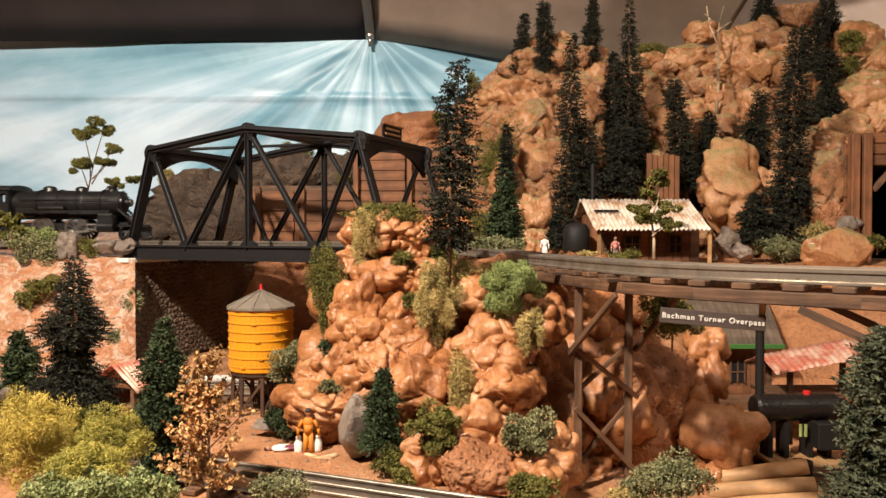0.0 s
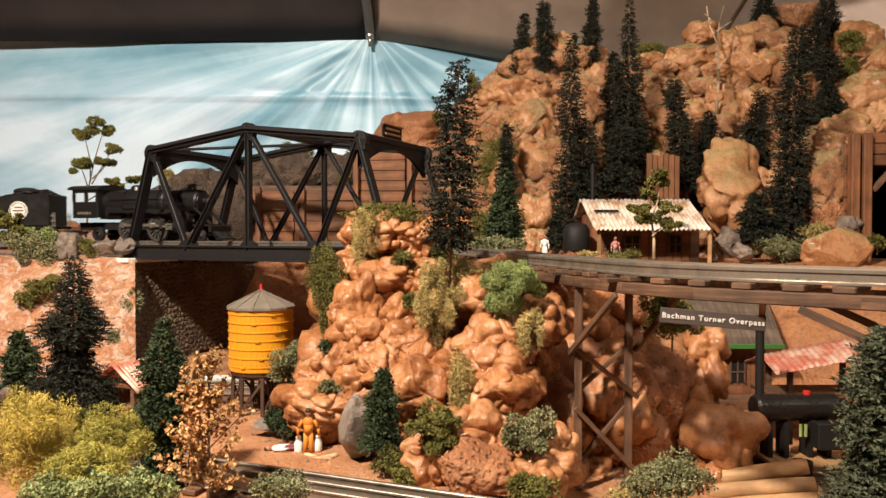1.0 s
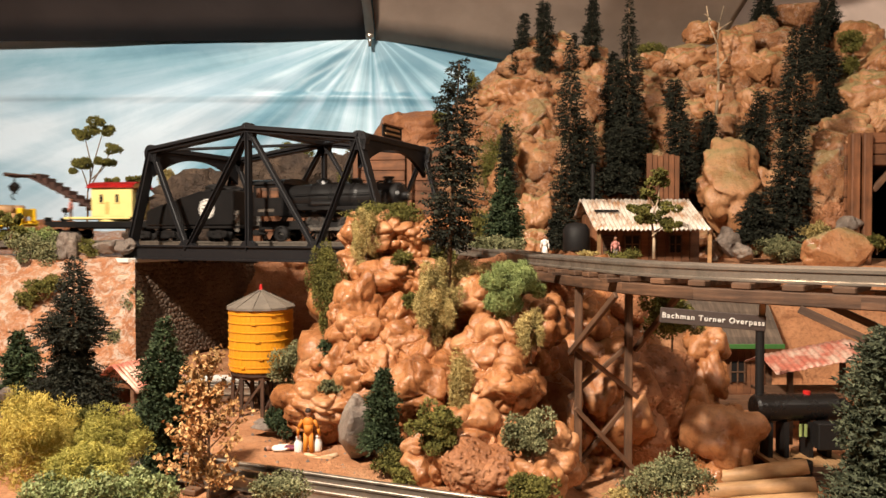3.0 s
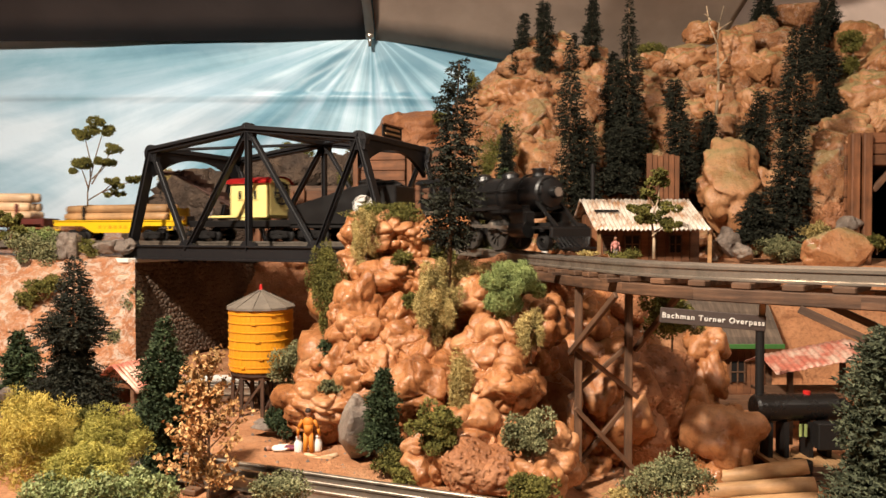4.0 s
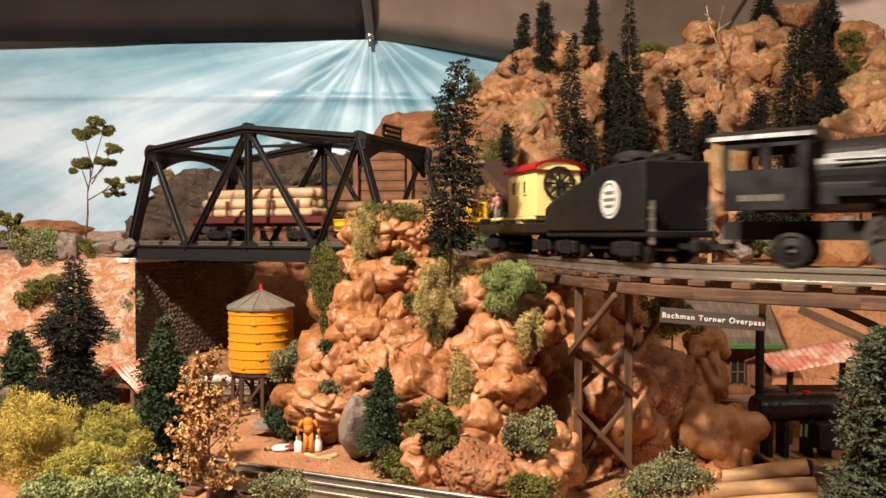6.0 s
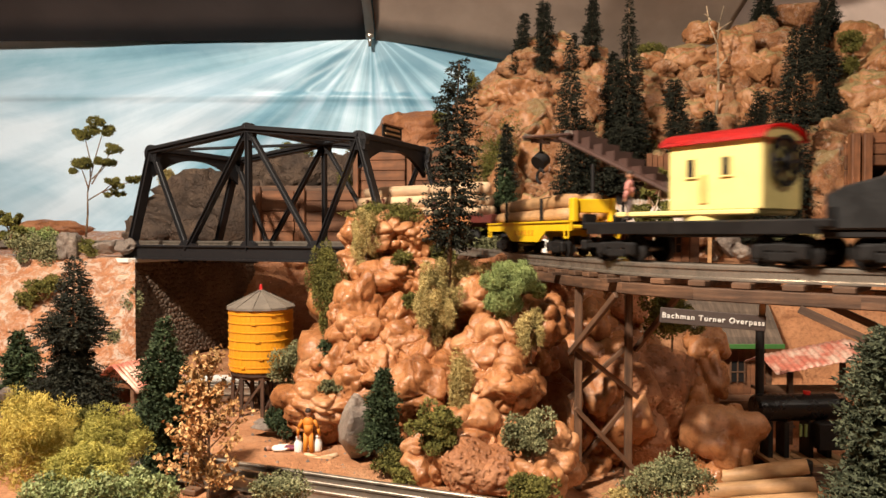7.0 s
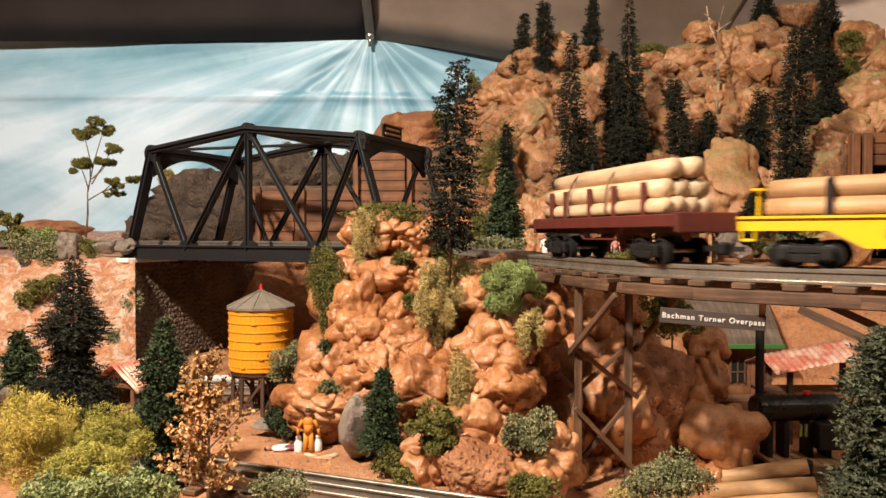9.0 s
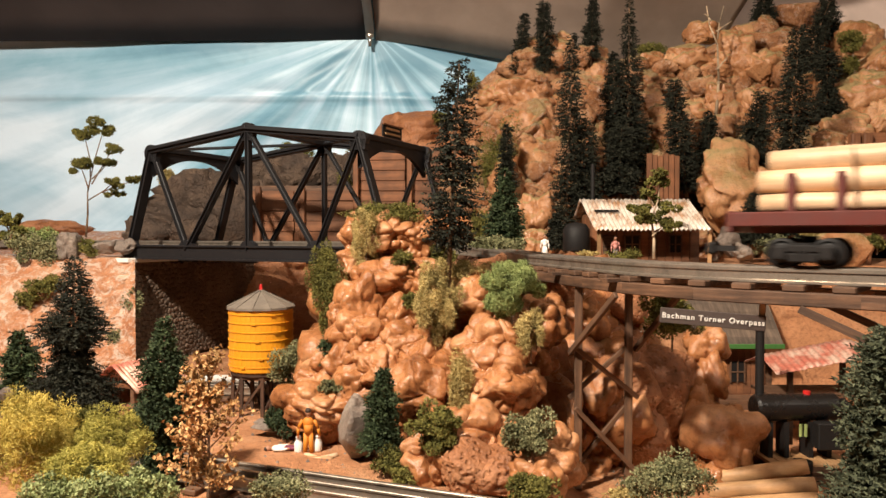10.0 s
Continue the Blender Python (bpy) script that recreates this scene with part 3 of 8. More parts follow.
boulder(outcrop, (-0.0367, 0.746, 0.1162), 0.0274, 0.0265, 0.0256, ROCK, sub=6)
boulder(outcrop, (-0.0081, 0.756, 0.1208), 0.0260, 0.0269, 0.0277, ROCK, sub=6)
boulder(outcrop, (-0.0187, 0.714, 0.0925), 0.0262, 0.0245, 0.0230, ROCK, sub=6)
boulder(outcrop, (-0.0467, 0.723, 0.0967), 0.0222, 0.0222, 0.0222, ROCK, sub=5)
boulder(outcrop, (-0.0207, 0.689, 0.0593), 0.0313, 0.0319, 0.0324, ROCK, sub=6)
boulder(outcrop, (0.0085, 0.694, 0.0743), 0.0212, 0.0239, 0.0266, ROCK, sub=5)
boulder(outcrop, (0.0373, 0.736, 0.1344), 0.0281, 0.0267, 0.0253, ROCK, sub=6)
boulder(outcrop, (0.0352, 0.751, 0.1474), 0.0202, 0.0188, 0.0174, ROCK, sub=5)
boulder(outcrop, (0.0447, 0.677, 0.1010), 0.0319, 0.0294, 0.0268, ROCK, sub=6)
boulder(outcrop, (0.0636, 0.684, 0.1078), 0.0210, 0.0236, 0.0262, ROCK, sub=5)
boulder(outcrop, (0.0478, 0.647, 0.0731), 0.0335, 0.0280, 0.0226, ROCK, sub=6)
boulder(outcrop, (0.0681, 0.651, 0.0673), 0.0200, 0.0195, 0.0190, ROCK, sub=5)
boulder(outcrop, (0.0209, 0.662, 0.0599), 0.0178, 0.0203, 0.0228, ROCK, sub=5)
boulder(outcrop, (0.0370, 0.632, 0.0322), 0.0404, 0.0369, 0.0334, ROCK, sub=6)
boulder(outcrop, (0.0076, 0.619, 0.0262), 0.0328, 0.0316, 0.0305, ROCK, sub=6)
boulder(outcrop, (-0.0066, 0.615, 0.0178), 0.0258, 0.0258, 0.0258, ROCK, sub=6)
boulder(outcrop, (0.0207, 0.584, 0.0204), 0.0231, 0.0231, 0.0231, ROCK_ROUGH, lump=0.12, fine=0.07, facet=7, crag=0.05, sub=5)
boulder(outcrop, (0.0389, 0.586, 0.0130), 0.0311, 0.0278, 0.0244, ROCK_ROUGH, lump=0.12, fine=0.07, facet=7, crag=0.05, sub=5)
boulder(outcrop, (0.0830, 0.585, 0.0224), 0.0258, 0.0263, 0.0267, ROCK, sub=6)
boulder(outcrop, (0.0688, 0.612, 0.0282), 0.0210, 0.0210, 0.0210, ROCK, sub=5)
boulder(outcrop, (0.1255, 0.721, 0.0079), 0.0190, 0.0190, 0.0190, ROCK, sub=5)
boulder(outcrop, (0.0720, 0.562, 0.0165), 0.0214, 0.0204, 0.0193, ROCK, sub=5)
boulder(outcrop, (0.0938, 0.694, 0.1224), 0.0239, 0.0239, 0.0239, ROCK, sub=5)
boulder(outcrop, (0.1255, 0.793, 0.0801), 0.0212, 0.0226, 0.0239, ROCK, sub=5)
boulder(outcrop, (0.1283, 0.772, 0.0477), 0.0206, 0.0211, 0.0216, ROCK, sub=5)
boulder(outcrop, (0.1644, 0.774, 0.0233), 0.0232, 0.0232, 0.0232, ROCK, sub=5)
boulder(outcrop, (0.1679, 0.791, 0.0560), 0.0185, 0.0185, 0.0185, ROCK, sub=5)
boulder(outcrop, (0.1640, 0.744, -0.0099), 0.0245, 0.0234, 0.0221, ROCK, sub=5)
boulder(outcrop, (0.1425, 0.722, -0.0316), 0.0214, 0.0203, 0.0190, ROCK, sub=5)
boulder(outcrop, (0.0882, 0.691, 0.0855), 0.0185, 0.0185, 0.0185, ROCK, sub=5)

# the core behind the boulders
for k in range(70):
    a, h = RNG.random(), RNG.random()
    x = -0.13 + 0.33 * a
    boulder(outcrop, (x, 0.72 + 0.17 * h + RNG.uniform(0, 0.05) - 0.05 * a, 0.01 + 0.145 * h), RNG.uniform(0.022, 0.04), 0.04, RNG.uniform(0.022, 0.036), ROCK_ROUGH if RNG.random() < 0.4 else ROCK, sub=3)

# ---- the mountain ----
CREST = [(0.0, 0.40), (0.04, 0.50), (0.07, 0.53), (0.15, 0.57), (0.20, 0.605), (0.27, 0.585), (0.38, 0.56), (0.48, 0.575), (0.57, 0.61), (0.66, 0.655), (0.73, 0.685), (0.83, 0.665), (0.95, 0.62), (1.45, 0.55)]


def crest(x):
    for (a, p), (b, q) in zip(CREST, CREST[1:]):
        if x <= b:
            return p + (q - p) * max(0, (x - a) / (b - a))
    return CREST[-1][1]


def mountain_face(x, h):
    """A point on the cliff at the share h of its height."""
    top = crest(x)
    z = 0.15 + (top - 0.15) * min(h, 1.0)
    y = 1.36 + 0.26 * h ** 1.3 - 0.05 * math.sin(x * 5.5) + (0.16 * (h - 1) if h > 1 else 0)
    p = Vector((x, y, z))
    ridge = 1 - abs(noise.noise(Vector((x * 9, h * 4, 3.3)))) * 2
    rough = 0.034 * ridge + 0.030 * fract((x, y, z), 9, 7)
    d0, d1 = cells(Vector((x * 15, z * 12, y * 6)))
    rough += 0.040 * (0.6 - d0 * d0) - 0.016 * max(0, 0.14 - (d1 - d0)) / 0.14
    e0, e1 = cells(Vector((x * 38, z * 30, y * 12)))
    rough += 0.012 * (0.5 - e0 * e0)
    step = (z * 26 + 1.4 * noise.noise(p * 6) + x * 4) % 1.0
    rough += 0.020 * (step - 0.5) * min(1, max(0, noise.noise(p * 3.5 + Vector((9, 0, 0))) * 3 + 0.5))
    return Vector((x, y - rough, z + 0.006 * fract((x, 5, z), 12, 3)))


mountain = thing("mountain", "tall cliff of brown plaster rock dusted with green", "mountain")


def mountain_sheet(u, v):
    return mountain_face(0.0 + 1.45 * u, v * 1.25)


sheet("cliff_face", mountain_sheet, 440, 240, ROCK_HIGH, kind="", parent=mountain)
boulder(mountain, (0.6070, 1.170, 0.2811), 0.036, 0.035, 0.062, ROCK_HIGH, sub=4, lump=0.28, fine=0.12, facet=3, crag=0.16)
boulder(mountain, (0.6077, 1.150, 0.2226), 0.028, 0.035, 0.036, ROCK_ROUGH, sub=4, lump=0.28, fine=0.12, facet=3, crag=0.16)
boulder(mountain, (0.6292, 1.200, 0.3453), 0.032, 0.035, 0.032, ROCK_HIGH, sub=4, lump=0.28, fine=0.12, facet=3, crag=0.16)
boulder(mountain, (0.1572, 1.514, 0.4904), 0.0807, 0.0512, 0.0422, ROCK_TAN, sub=5, lump=0.30, fine=0.06, facet=3, crag=0.04)
boulder(mountain, (0.2215, 1.562, 0.5742), 0.0616, 0.0449, 0.0462, ROCK_TAN, sub=5, lump=0.30, fine=0.06, facet=3, crag=0.04)
boulder(mountain, (0.1162, 1.507, 0.4845), 0.0348, 0.0269, 0.0298, ROCK_TAN, sub=5, lump=0.30, fine=0.06, facet=3, crag=0.04)
boulder(mountain, (0.2582, 1.568, 0.5875), 0.0323, 0.0296, 0.0387, ROCK_TAN, sub=5, lump=0.30, fine=0.06, facet=3, crag=0.04)
boulder(mountain, (0.3103, 1.529, 0.5141), 0.0440, 0.0341, 0.0377, ROCK_TAN, sub=5, lump=0.30, fine=0.06, facet=3, crag=0.04)
boulder(mountain, (0.3101, 1.558, 0.5673), 0.0385, 0.0294, 0.0321, ROCK_TAN, sub=5, lump=0.30, fine=0.06, facet=3, crag=0.04)
boulder(mountain, (0.4968, 1.296, 0.2893), 0.0551, 0.0565, 0.0805, ROCK_TAN, sub=5, lump=0.30, fine=0.06, facet=3, crag=0.04)
boulder(mountain, (0.6039, 1.367, 0.3721), 0.0304, 0.0249, 0.0293, ROCK_TAN, sub=5, lump=0.30, fine=0.06, facet=3, crag=0.04)
boulder(mountain, (0.5127, 1.560, 0.5796), 0.0487, 0.0342, 0.0334, ROCK_TAN, sub=5, lump=0.30, fine=0.06, facet=3, crag=0.04)
boulder(mountain, (0.4374, 1.567, 0.5670), 0.0387, 0.0258, 0.0232, ROCK_TAN, sub=5, lump=0.30, fine=0.06, facet=3, crag=0.04)
boulder(mountain, (0.5523, 1.607, 0.6396), 0.0397, 0.0265, 0.0238, ROCK_TAN, sub=5, lump=0.30, fine=0.06, facet=3, crag=0.04)
boulder(mountain, (0.6141, 1.561, 0.5798), 0.0462, 0.0406, 0.0513, ROCK_TAN, sub=5, lump=0.30, fine=0.06, facet=3, crag=0.04)
boulder(mountain, (0.6538, 1.528, 0.5487), 0.0377, 0.0294, 0.0327, ROCK_TAN, sub=5, lump=0.30, fine=0.06, facet=3, crag=0.04)
boulder(mountain, (0.7714, 1.631, 0.6856), 0.0590, 0.0380, 0.0322, ROCK_HIGH, sub=4, lump=0.28, fine=0.14, facet=4, crag=0.24)
boulder(mountain, (0.6694, 1.609, 0.6402), 0.0450, 0.0309, 0.0291, ROCK_TAN, sub=5, lump=0.30, fine=0.06, facet=3, crag=0.04)
boulder(mountain, (0.8041, 1.412, 0.4636), 0.0521, 0.0430, 0.0510, ROCK_TAN, sub=5, lump=0.30, fine=0.06, facet=3, crag=0.04)
boulder(mountain, (0.8425, 1.512, 0.5853), 0.0596, 0.0424, 0.0422, ROCK_TAN, sub=5, lump=0.30, fine=0.06, facet=3, crag=0.04)
boulder(mountain, (0.8306, 1.589, 0.6348), 0.0471, 0.0327, 0.0314, ROCK_TAN, sub=5, lump=0.30, fine=0.06, facet=3, crag=0.04)
boulder(mountain, (0.8647, 1.461, 0.5337), 0.0480, 0.0400, 0.0480, ROCK_TAN, sub=5, lump=0.30, fine=0.06, facet=3, crag=0.04)
boulder(mountain, (0.4332, 1.450, 0.4044), 0.0477, 0.0348, 0.0358, ROCK_TAN, sub=5, lump=0.30, fine=0.06, facet=3, crag=0.04)
boulder(mountain, (0.4099, 1.467, 0.4625), 0.0314, 0.0252, 0.0290, ROCK_TAN, sub=5, lump=0.30, fine=0.06, facet=3, crag=0.04)
boulder(mountain, (0.3254, 1.391, 0.3592), 0.0411, 0.0381, 0.0503, ROCK_TAN, sub=5, lump=0.30, fine=0.06, facet=3, crag=0.04)
boulder(mountain, (0.2957, 1.328, 0.2914), 0.0284, 0.0291, 0.0415, ROCK_TAN, sub=5, lump=0.30, fine=0.06, facet=3, crag=0.04)
boulder(mountain, (0.1599, 1.433, 0.3802), 0.0541, 0.0480, 0.0611, ROCK_TAN, sub=5, lump=0.30, fine=0.06, facet=3, crag=0.04)
boulder(mountain, (0.1872, 1.391, 0.3273), 0.0457, 0.0404, 0.0514, ROCK_TAN, sub=5, lump=0.30, fine=0.06, facet=3, crag=0.04)
boulder(mountain, (0.1269, 1.371, 0.2941), 0.0428, 0.0413, 0.0563, ROCK_TAN, sub=5, lump=0.30, fine=0.06, facet=3, crag=0.04)
boulder(mountain, (0.0798, 1.287, 0.2296), 0.0318, 0.0265, 0.0318, ROCK_HIGH, sub=4, lump=0.28, fine=0.14, facet=4, crag=0.24)
boulder(mountain, (0.1716, 1.310, 0.2301), 0.0387, 0.0368, 0.0495, ROCK_TAN, sub=5, lump=0.30, fine=0.06, facet=3, crag=0.04)
boulder(mountain, (0.1539, 1.247, 0.1888), 0.0308, 0.0239, 0.0267, ROCK_TAN, sub=5, lump=0.30, fine=0.06, facet=3, crag=0.04)
boulder(mountain, (0.6303, 1.316, 0.2906), 0.0495, 0.0565, 0.0861, ROCK_HIGH, sub=4, lump=0.28, fine=0.14, facet=4, crag=0.24)
boulder(mountain, (0.6703, 1.311, 0.2702), 0.0323, 0.0386, 0.0602, ROCK_TAN, sub=5, lump=0.30, fine=0.06, facet=3, crag=0.04)
boulder(mountain, (0.6232, 1.468, 0.4571), 0.0314, 0.0282, 0.0362, ROCK_TAN, sub=5, lump=0.30, fine=0.06, facet=3, crag=0.04)
boulder(mountain, (0.5773, 1.465, 0.4343), 0.0266, 0.0191, 0.0193, ROCK_TAN, sub=5, lump=0.30, fine=0.06, facet=3, crag=0.04)
boulder(mountain, (0.5460, 1.487, 0.4717), 0.0245, 0.0255, 0.0367, ROCK_TAN, sub=5, lump=0.30, fine=0.06, facet=3, crag=0.04)
boulder(mountain, (0.7489, 1.369, 0.3984), 0.0450, 0.0328, 0.0338, ROCK_TAN, sub=5, lump=0.30, fine=0.06, facet=3, crag=0.04)
boulder(mountain, (0.7803, 1.469, 0.4908), 0.0362, 0.0332, 0.0435, ROCK_TAN, sub=5, lump=0.30, fine=0.06, facet=3, crag=0.04)
boulder(mountain, (0.5672, 1.287, 0.2887), 0.0297, 0.0256, 0.0318, ROCK_TAN, sub=5, lump=0.30, fine=0.06, facet=3, crag=0.04)
boulder(mountain, (0.4045, 1.352, 0.2929), 0.0333, 0.0416, 0.0665, ROCK_HIGH, sub=4, lump=0.28, fine=0.14, facet=4, crag=0.24)
boulder(mountain, (0.5068, 1.488, 0.4493), 0.0367, 0.0276, 0.0294, ROCK_TAN, sub=5, lump=0.30, fine=0.06, facet=3, crag=0.04)
boulder(mountain, (0.3755, 1.509, 0.4871), 0.0372, 0.0310, 0.0372, ROCK_TAN, sub=5, lump=0.30, fine=0.06, facet=3, crag=0.04)
boulder(mountain, (0.5474, 1.209, 0.2096), 0.0437, 0.0323, 0.0338, ROCK_HIGH, sub=4, lump=0.28, fine=0.14, facet=4, crag=0.24)
boulder(mountain, (0.0887, 1.529, 0.4560), 0.0428, 0.0335, 0.0377, ROCK_TAN, sub=5, lump=0.30, fine=0.06, facet=3, crag=0.04)
boulder(mountain, (0.0703, 1.509, 0.4067), 0.0323, 0.0310, 0.0422, ROCK_HIGH, sub=4, lump=0.28, fine=0.14, facet=4, crag=0.24)
boulder(mountain, (0.8114, 1.369, 0.4141), 0.0338, 0.0310, 0.0405, ROCK_TAN, sub=5, lump=0.30, fine=0.06, facet=3, crag=0.04)
boulder(mountain, (0.7136, 1.470, 0.4798), 0.0362, 0.0352, 0.0483, ROCK_TAN, sub=5, lump=0.30, fine=0.06, facet=3, crag=0.04)
boulder(mountain, (0.7244, 1.568, 0.5934), 0.0387, 0.0301, 0.0336, ROCK_TAN, sub=5, lump=0.30, fine=0.06, facet=3, crag=0.04)
boulder(mountain, (0.5731, 1.546, 0.5528), 0.0280, 0.0202, 0.0204, ROCK_TAN, sub=5, lump=0.30, fine=0.06, facet=3, crag=0.04)
boulder(mountain, (0.4379, 1.428, 0.3415), 0.0306, 0.0294, 0.0400, ROCK_TAN, sub=5, lump=0.30, fine=0.06, facet=3, crag=0.04)
for k in range(300):
    x, h = RNG.uniform(0.02, 1.0), RNG.uniform(0.05, 1.0) ** 0.8
    r = RNG.uniform(0.008, 0.026)
    boulder(mountain, mountain_face(x, h), r * RNG.uniform(0.9, 1.5), r, r * RNG.uniform(0.7, 1.2), ROCK_HIGH, sub=3, lump=0.30, fine=0.12, facet=3, crag=0.28, name="rock")


# ---- plants ----
def conifer_mesh(height, radius, seed, taper=1.0, dense=1.0, droop=0.3, ragged=0.5, bare=0.06, needle=1.0):
    """Crown of a bottle-brush pine: sprigs of short needles in uneven whorls round the stem."""
    r = random.Random(seed)
    verts, faces = [], []
    n = int(1000 * dense)
    for k in range(n):
        h = bare + (1 - bare) * (1 - (1 - r.random() * 0.997) ** (1 / (1 + taper)))
        h = min(h, 0.995)
        edge = radius * (1 - h) ** taper * (1 + ragged * noise.noise(Vector((h * 9, seed * 3.1, 0))) * 1.6) * 1.15 + 0.0030
        a = r.random() * 2 * math.pi
        reach = edge * r.uniform(0.55, 1.12)
        base = Vector((0, 0, h * height))
        out = Vector((math.cos(a), math.sin(a), -droop + r.uniform(-0.25, 0.25)))
        side = Vector((-math.sin(a), math.cos(a), 0))
        steps = max(3, int(reach / (0.0030 * needle)))
        for j in range(steps):
            f = (j + 1) / steps
            if f < 0.30:
                continue
            c = base + out * reach * f + Vector((0, 0, 0.10 * reach * f * f))
            for _ in range(2):
                d = (side * r.uniform(-1, 1) + out * r.uniform(0.1, 0.9) + Vector((0, 0, r.uniform(-0.5, 0.7)))).normalized()
                w = d.cross(Vector((r.uniform(-1, 1), r.uniform(-1, 1), r.uniform(-1, 1)))).normalized() * r.uniform(0.0008, 0.0015) * needle
                L = r.uniform(0.0028, 0.0056) * needle
                i = len(verts)
                verts += [c - w, c + w, c + d * L + w * 0.3]
                faces.append((i, i + 1, i + 2))
    return verts, faces


def conifer(at, height, radius, mat, seed, label, lean=0.0, group="pine trees", **shape):
    ob = thing("pine_tree", label, "tree", group, at=at)
    ob.rotation_euler = (0, radians(lean), RNG.uniform(0, 0.3))
    bm = B()
    rod(bm, (0, 0, -0.006), (0, 0, height * 0.97), 0.0028, 0.0007, seg=8)
    part("trunk", bm, BARK, ob, smooth=True)
    v, f = conifer_mesh(height, radius, seed, **shape)
    raw("crown", v, f, mat, ob)
    return ob


def tuft_mesh(radii, seed, count, leaf, curl=False, clumps=14):
    """A springy clump: many small leaves or curled threads in uneven lobes."""
    r = random.Random(seed)
    rx, ry, rz = radii
    lobes = []
    for k in range(clumps):
        d = Vector((r.gauss(0, 1), r.gauss(0, 1), r.gauss(0.15, 0.8))).normalized()
        e = r.uniform(0.45, 0.85) if curl else r.uniform(0.2, 0.92)
        lobes.append((Vector((d.x * rx * e, d.y * ry * e, d.z * rz * e)), r.uniform(0.14, 0.27) if curl else r.uniform(0.18, 0.44)))
    verts, faces = [], []
    for k in range(count):
        c, s = r.choice(lobes)
        d = Vector((r.gauss(0, 1), r.gauss(0, 1), r.gauss(0, 1))).normalized()
        p = c + Vector((d.x * rx, d.y * ry, d.z * rz)) * s * r.uniform(0.6, 1.05)
        t = (d * 0.8 + Vector((r.gauss(0, 1), r.gauss(0, 1), r.gauss(0, 1))) * 0.8).normalized()
        w = t.cross(Vector((r.gauss(0, 1), r.gauss(0, 1), r.gauss(0, 1)))).normalized()
        i = len(verts)
        if curl:
            b = t.cross(w)
            L, th = leaf * r.uniform(1.0, 2.2), leaf * 0.11
            q = p
            for j in range(4):
                a = j * r.uniform(0.5, 0.9)
                verts += [q - w * th, q + w * th]
                q = q + (t * math.cos(a) + b * math.sin(a)) * L / 3
            for j in range(3):
                faces.append((i + 2 * j, i + 2 * j + 1, i + 2 * j + 3, i + 2 * j + 2))
        else:
            L = leaf * r.uniform(0.6, 1.3)
            verts += [p - w * L * 0.45, p + t * L * 0.2 + w * L * 0.45, p + t * L, p + t.cross(w) * L * 0.5]
            faces += [(i, i + 1, i + 2), (i, i + 3, i + 1)]
    return verts, faces


def bush(at, radii, mat, seed, label, count=2600, leaf=0.0035, curl=False, clumps=14, name="bush", group="bushes"):
    """A bush of foam or lichen glued to a short stem."""
    if at[1] > 0.9:
        count, leaf = int(count * 0.34), leaf * 1.5
    ob = thing(name, label, "bush", group, at=at)
    bm = B()
    rod(bm, (0, 0, -radii[2] * 0.95 - 0.002), (0, 0, radii[2] * 0.3), 0.0010, 0.0008, seg=6)
    part("stem", bm, BARK, ob)
    v, f = tuft_mesh(radii, seed, count, leaf, curl, clumps)
    raw("crown", v, f, mat, ob)
    return ob


def limb_tree(at, limbs, mat, bark, label, leaf=0.0032, stem=0.0022, count=420, name="tree"):
    """A wire-armature tree: limbs given as (from, to, clump radius)."""
    ob = thing(name, label, "tree", at=at)
    for k, (p, q, rad) in enumerate(limbs):
        bm = B()
        p, q = Vector(p), Vector(q)
        mid = (p + q) / 2 + Vector((RNG.uniform(-1, 1), RNG.uniform(-1, 1), 0)) * (q - p).length * 0.06
        w = stem * (1 if k == 0 else 0.6)
        rod(bm, p, mid, w, w * 0.8, seg=8)
        rod(bm, mid, q, w * 0.8, w * 0.5, seg=8)
        part("trunk" if k == 0 else "limb", bm, bark, ob, smooth=True)
        if rad:
            v, f = tuft_mesh((rad, rad, rad * 0.72), k * 7 + 3, int(count * (rad / 0.012) ** 2), leaf, clumps=7)
            leafy = raw("leaf_clump", v, f, mat, ob)
            leafy.location = q
    return ob

# ---- bushes ----
bush((-0.0645, 0.810, 0.2279), (0.0423, 0.0110, 0.0123), MOSS_OLIVE, 11, "springy olive-green foam bush on the boulders", 7737, 0.0019, False, 81)
bush((-0.0827, 0.794, 0.1989), (0.0183, 0.0305, 0.0380), LICHEN_TAN, 12, "straw-coloured clump of dry lichen on the boulders", 9146, 0.0022, True, 49)
bush((-0.0398, 0.763, 0.1787), (0.0131, 0.0105, 0.0131), MOSS_OLIVE, 13, "springy olive-green foam bush on the boulders", 2570, 0.0019, False, 23)
bush((-0.0056, 0.805, 0.1760), (0.0200, 0.0160, 0.0185), MOSS_OLIVE, 14, "springy olive-green foam bush on the boulders", 5486, 0.0019, False, 25)
bush((-0.0526, 0.817, 0.2238), (0.0311, 0.0250, 0.0109), MOSS_OLIVE, 15, "springy olive-green foam bush on the boulders", 5047, 0.0019, False, 68)
bush((-0.0065, 0.706, 0.1373), (0.0269, 0.0367, 0.0458), LICHEN_TAN, 16, "straw-coloured clump of dry lichen on the boulders", 16000, 0.0022, True, 39)
bush((0.0271, 0.768, 0.1638), (0.0329, 0.0264, 0.0160), LICHEN_TAN, 17, "straw-coloured clump of dry lichen on the boulders", 6984, 0.0022, True, 47)
bush((-0.0299, 0.722, 0.1402), (0.0104, 0.0083, 0.0097), MOSS_OLIVE, 18, "springy olive-green foam bush on the boulders", 1495, 0.0019, False, 25)
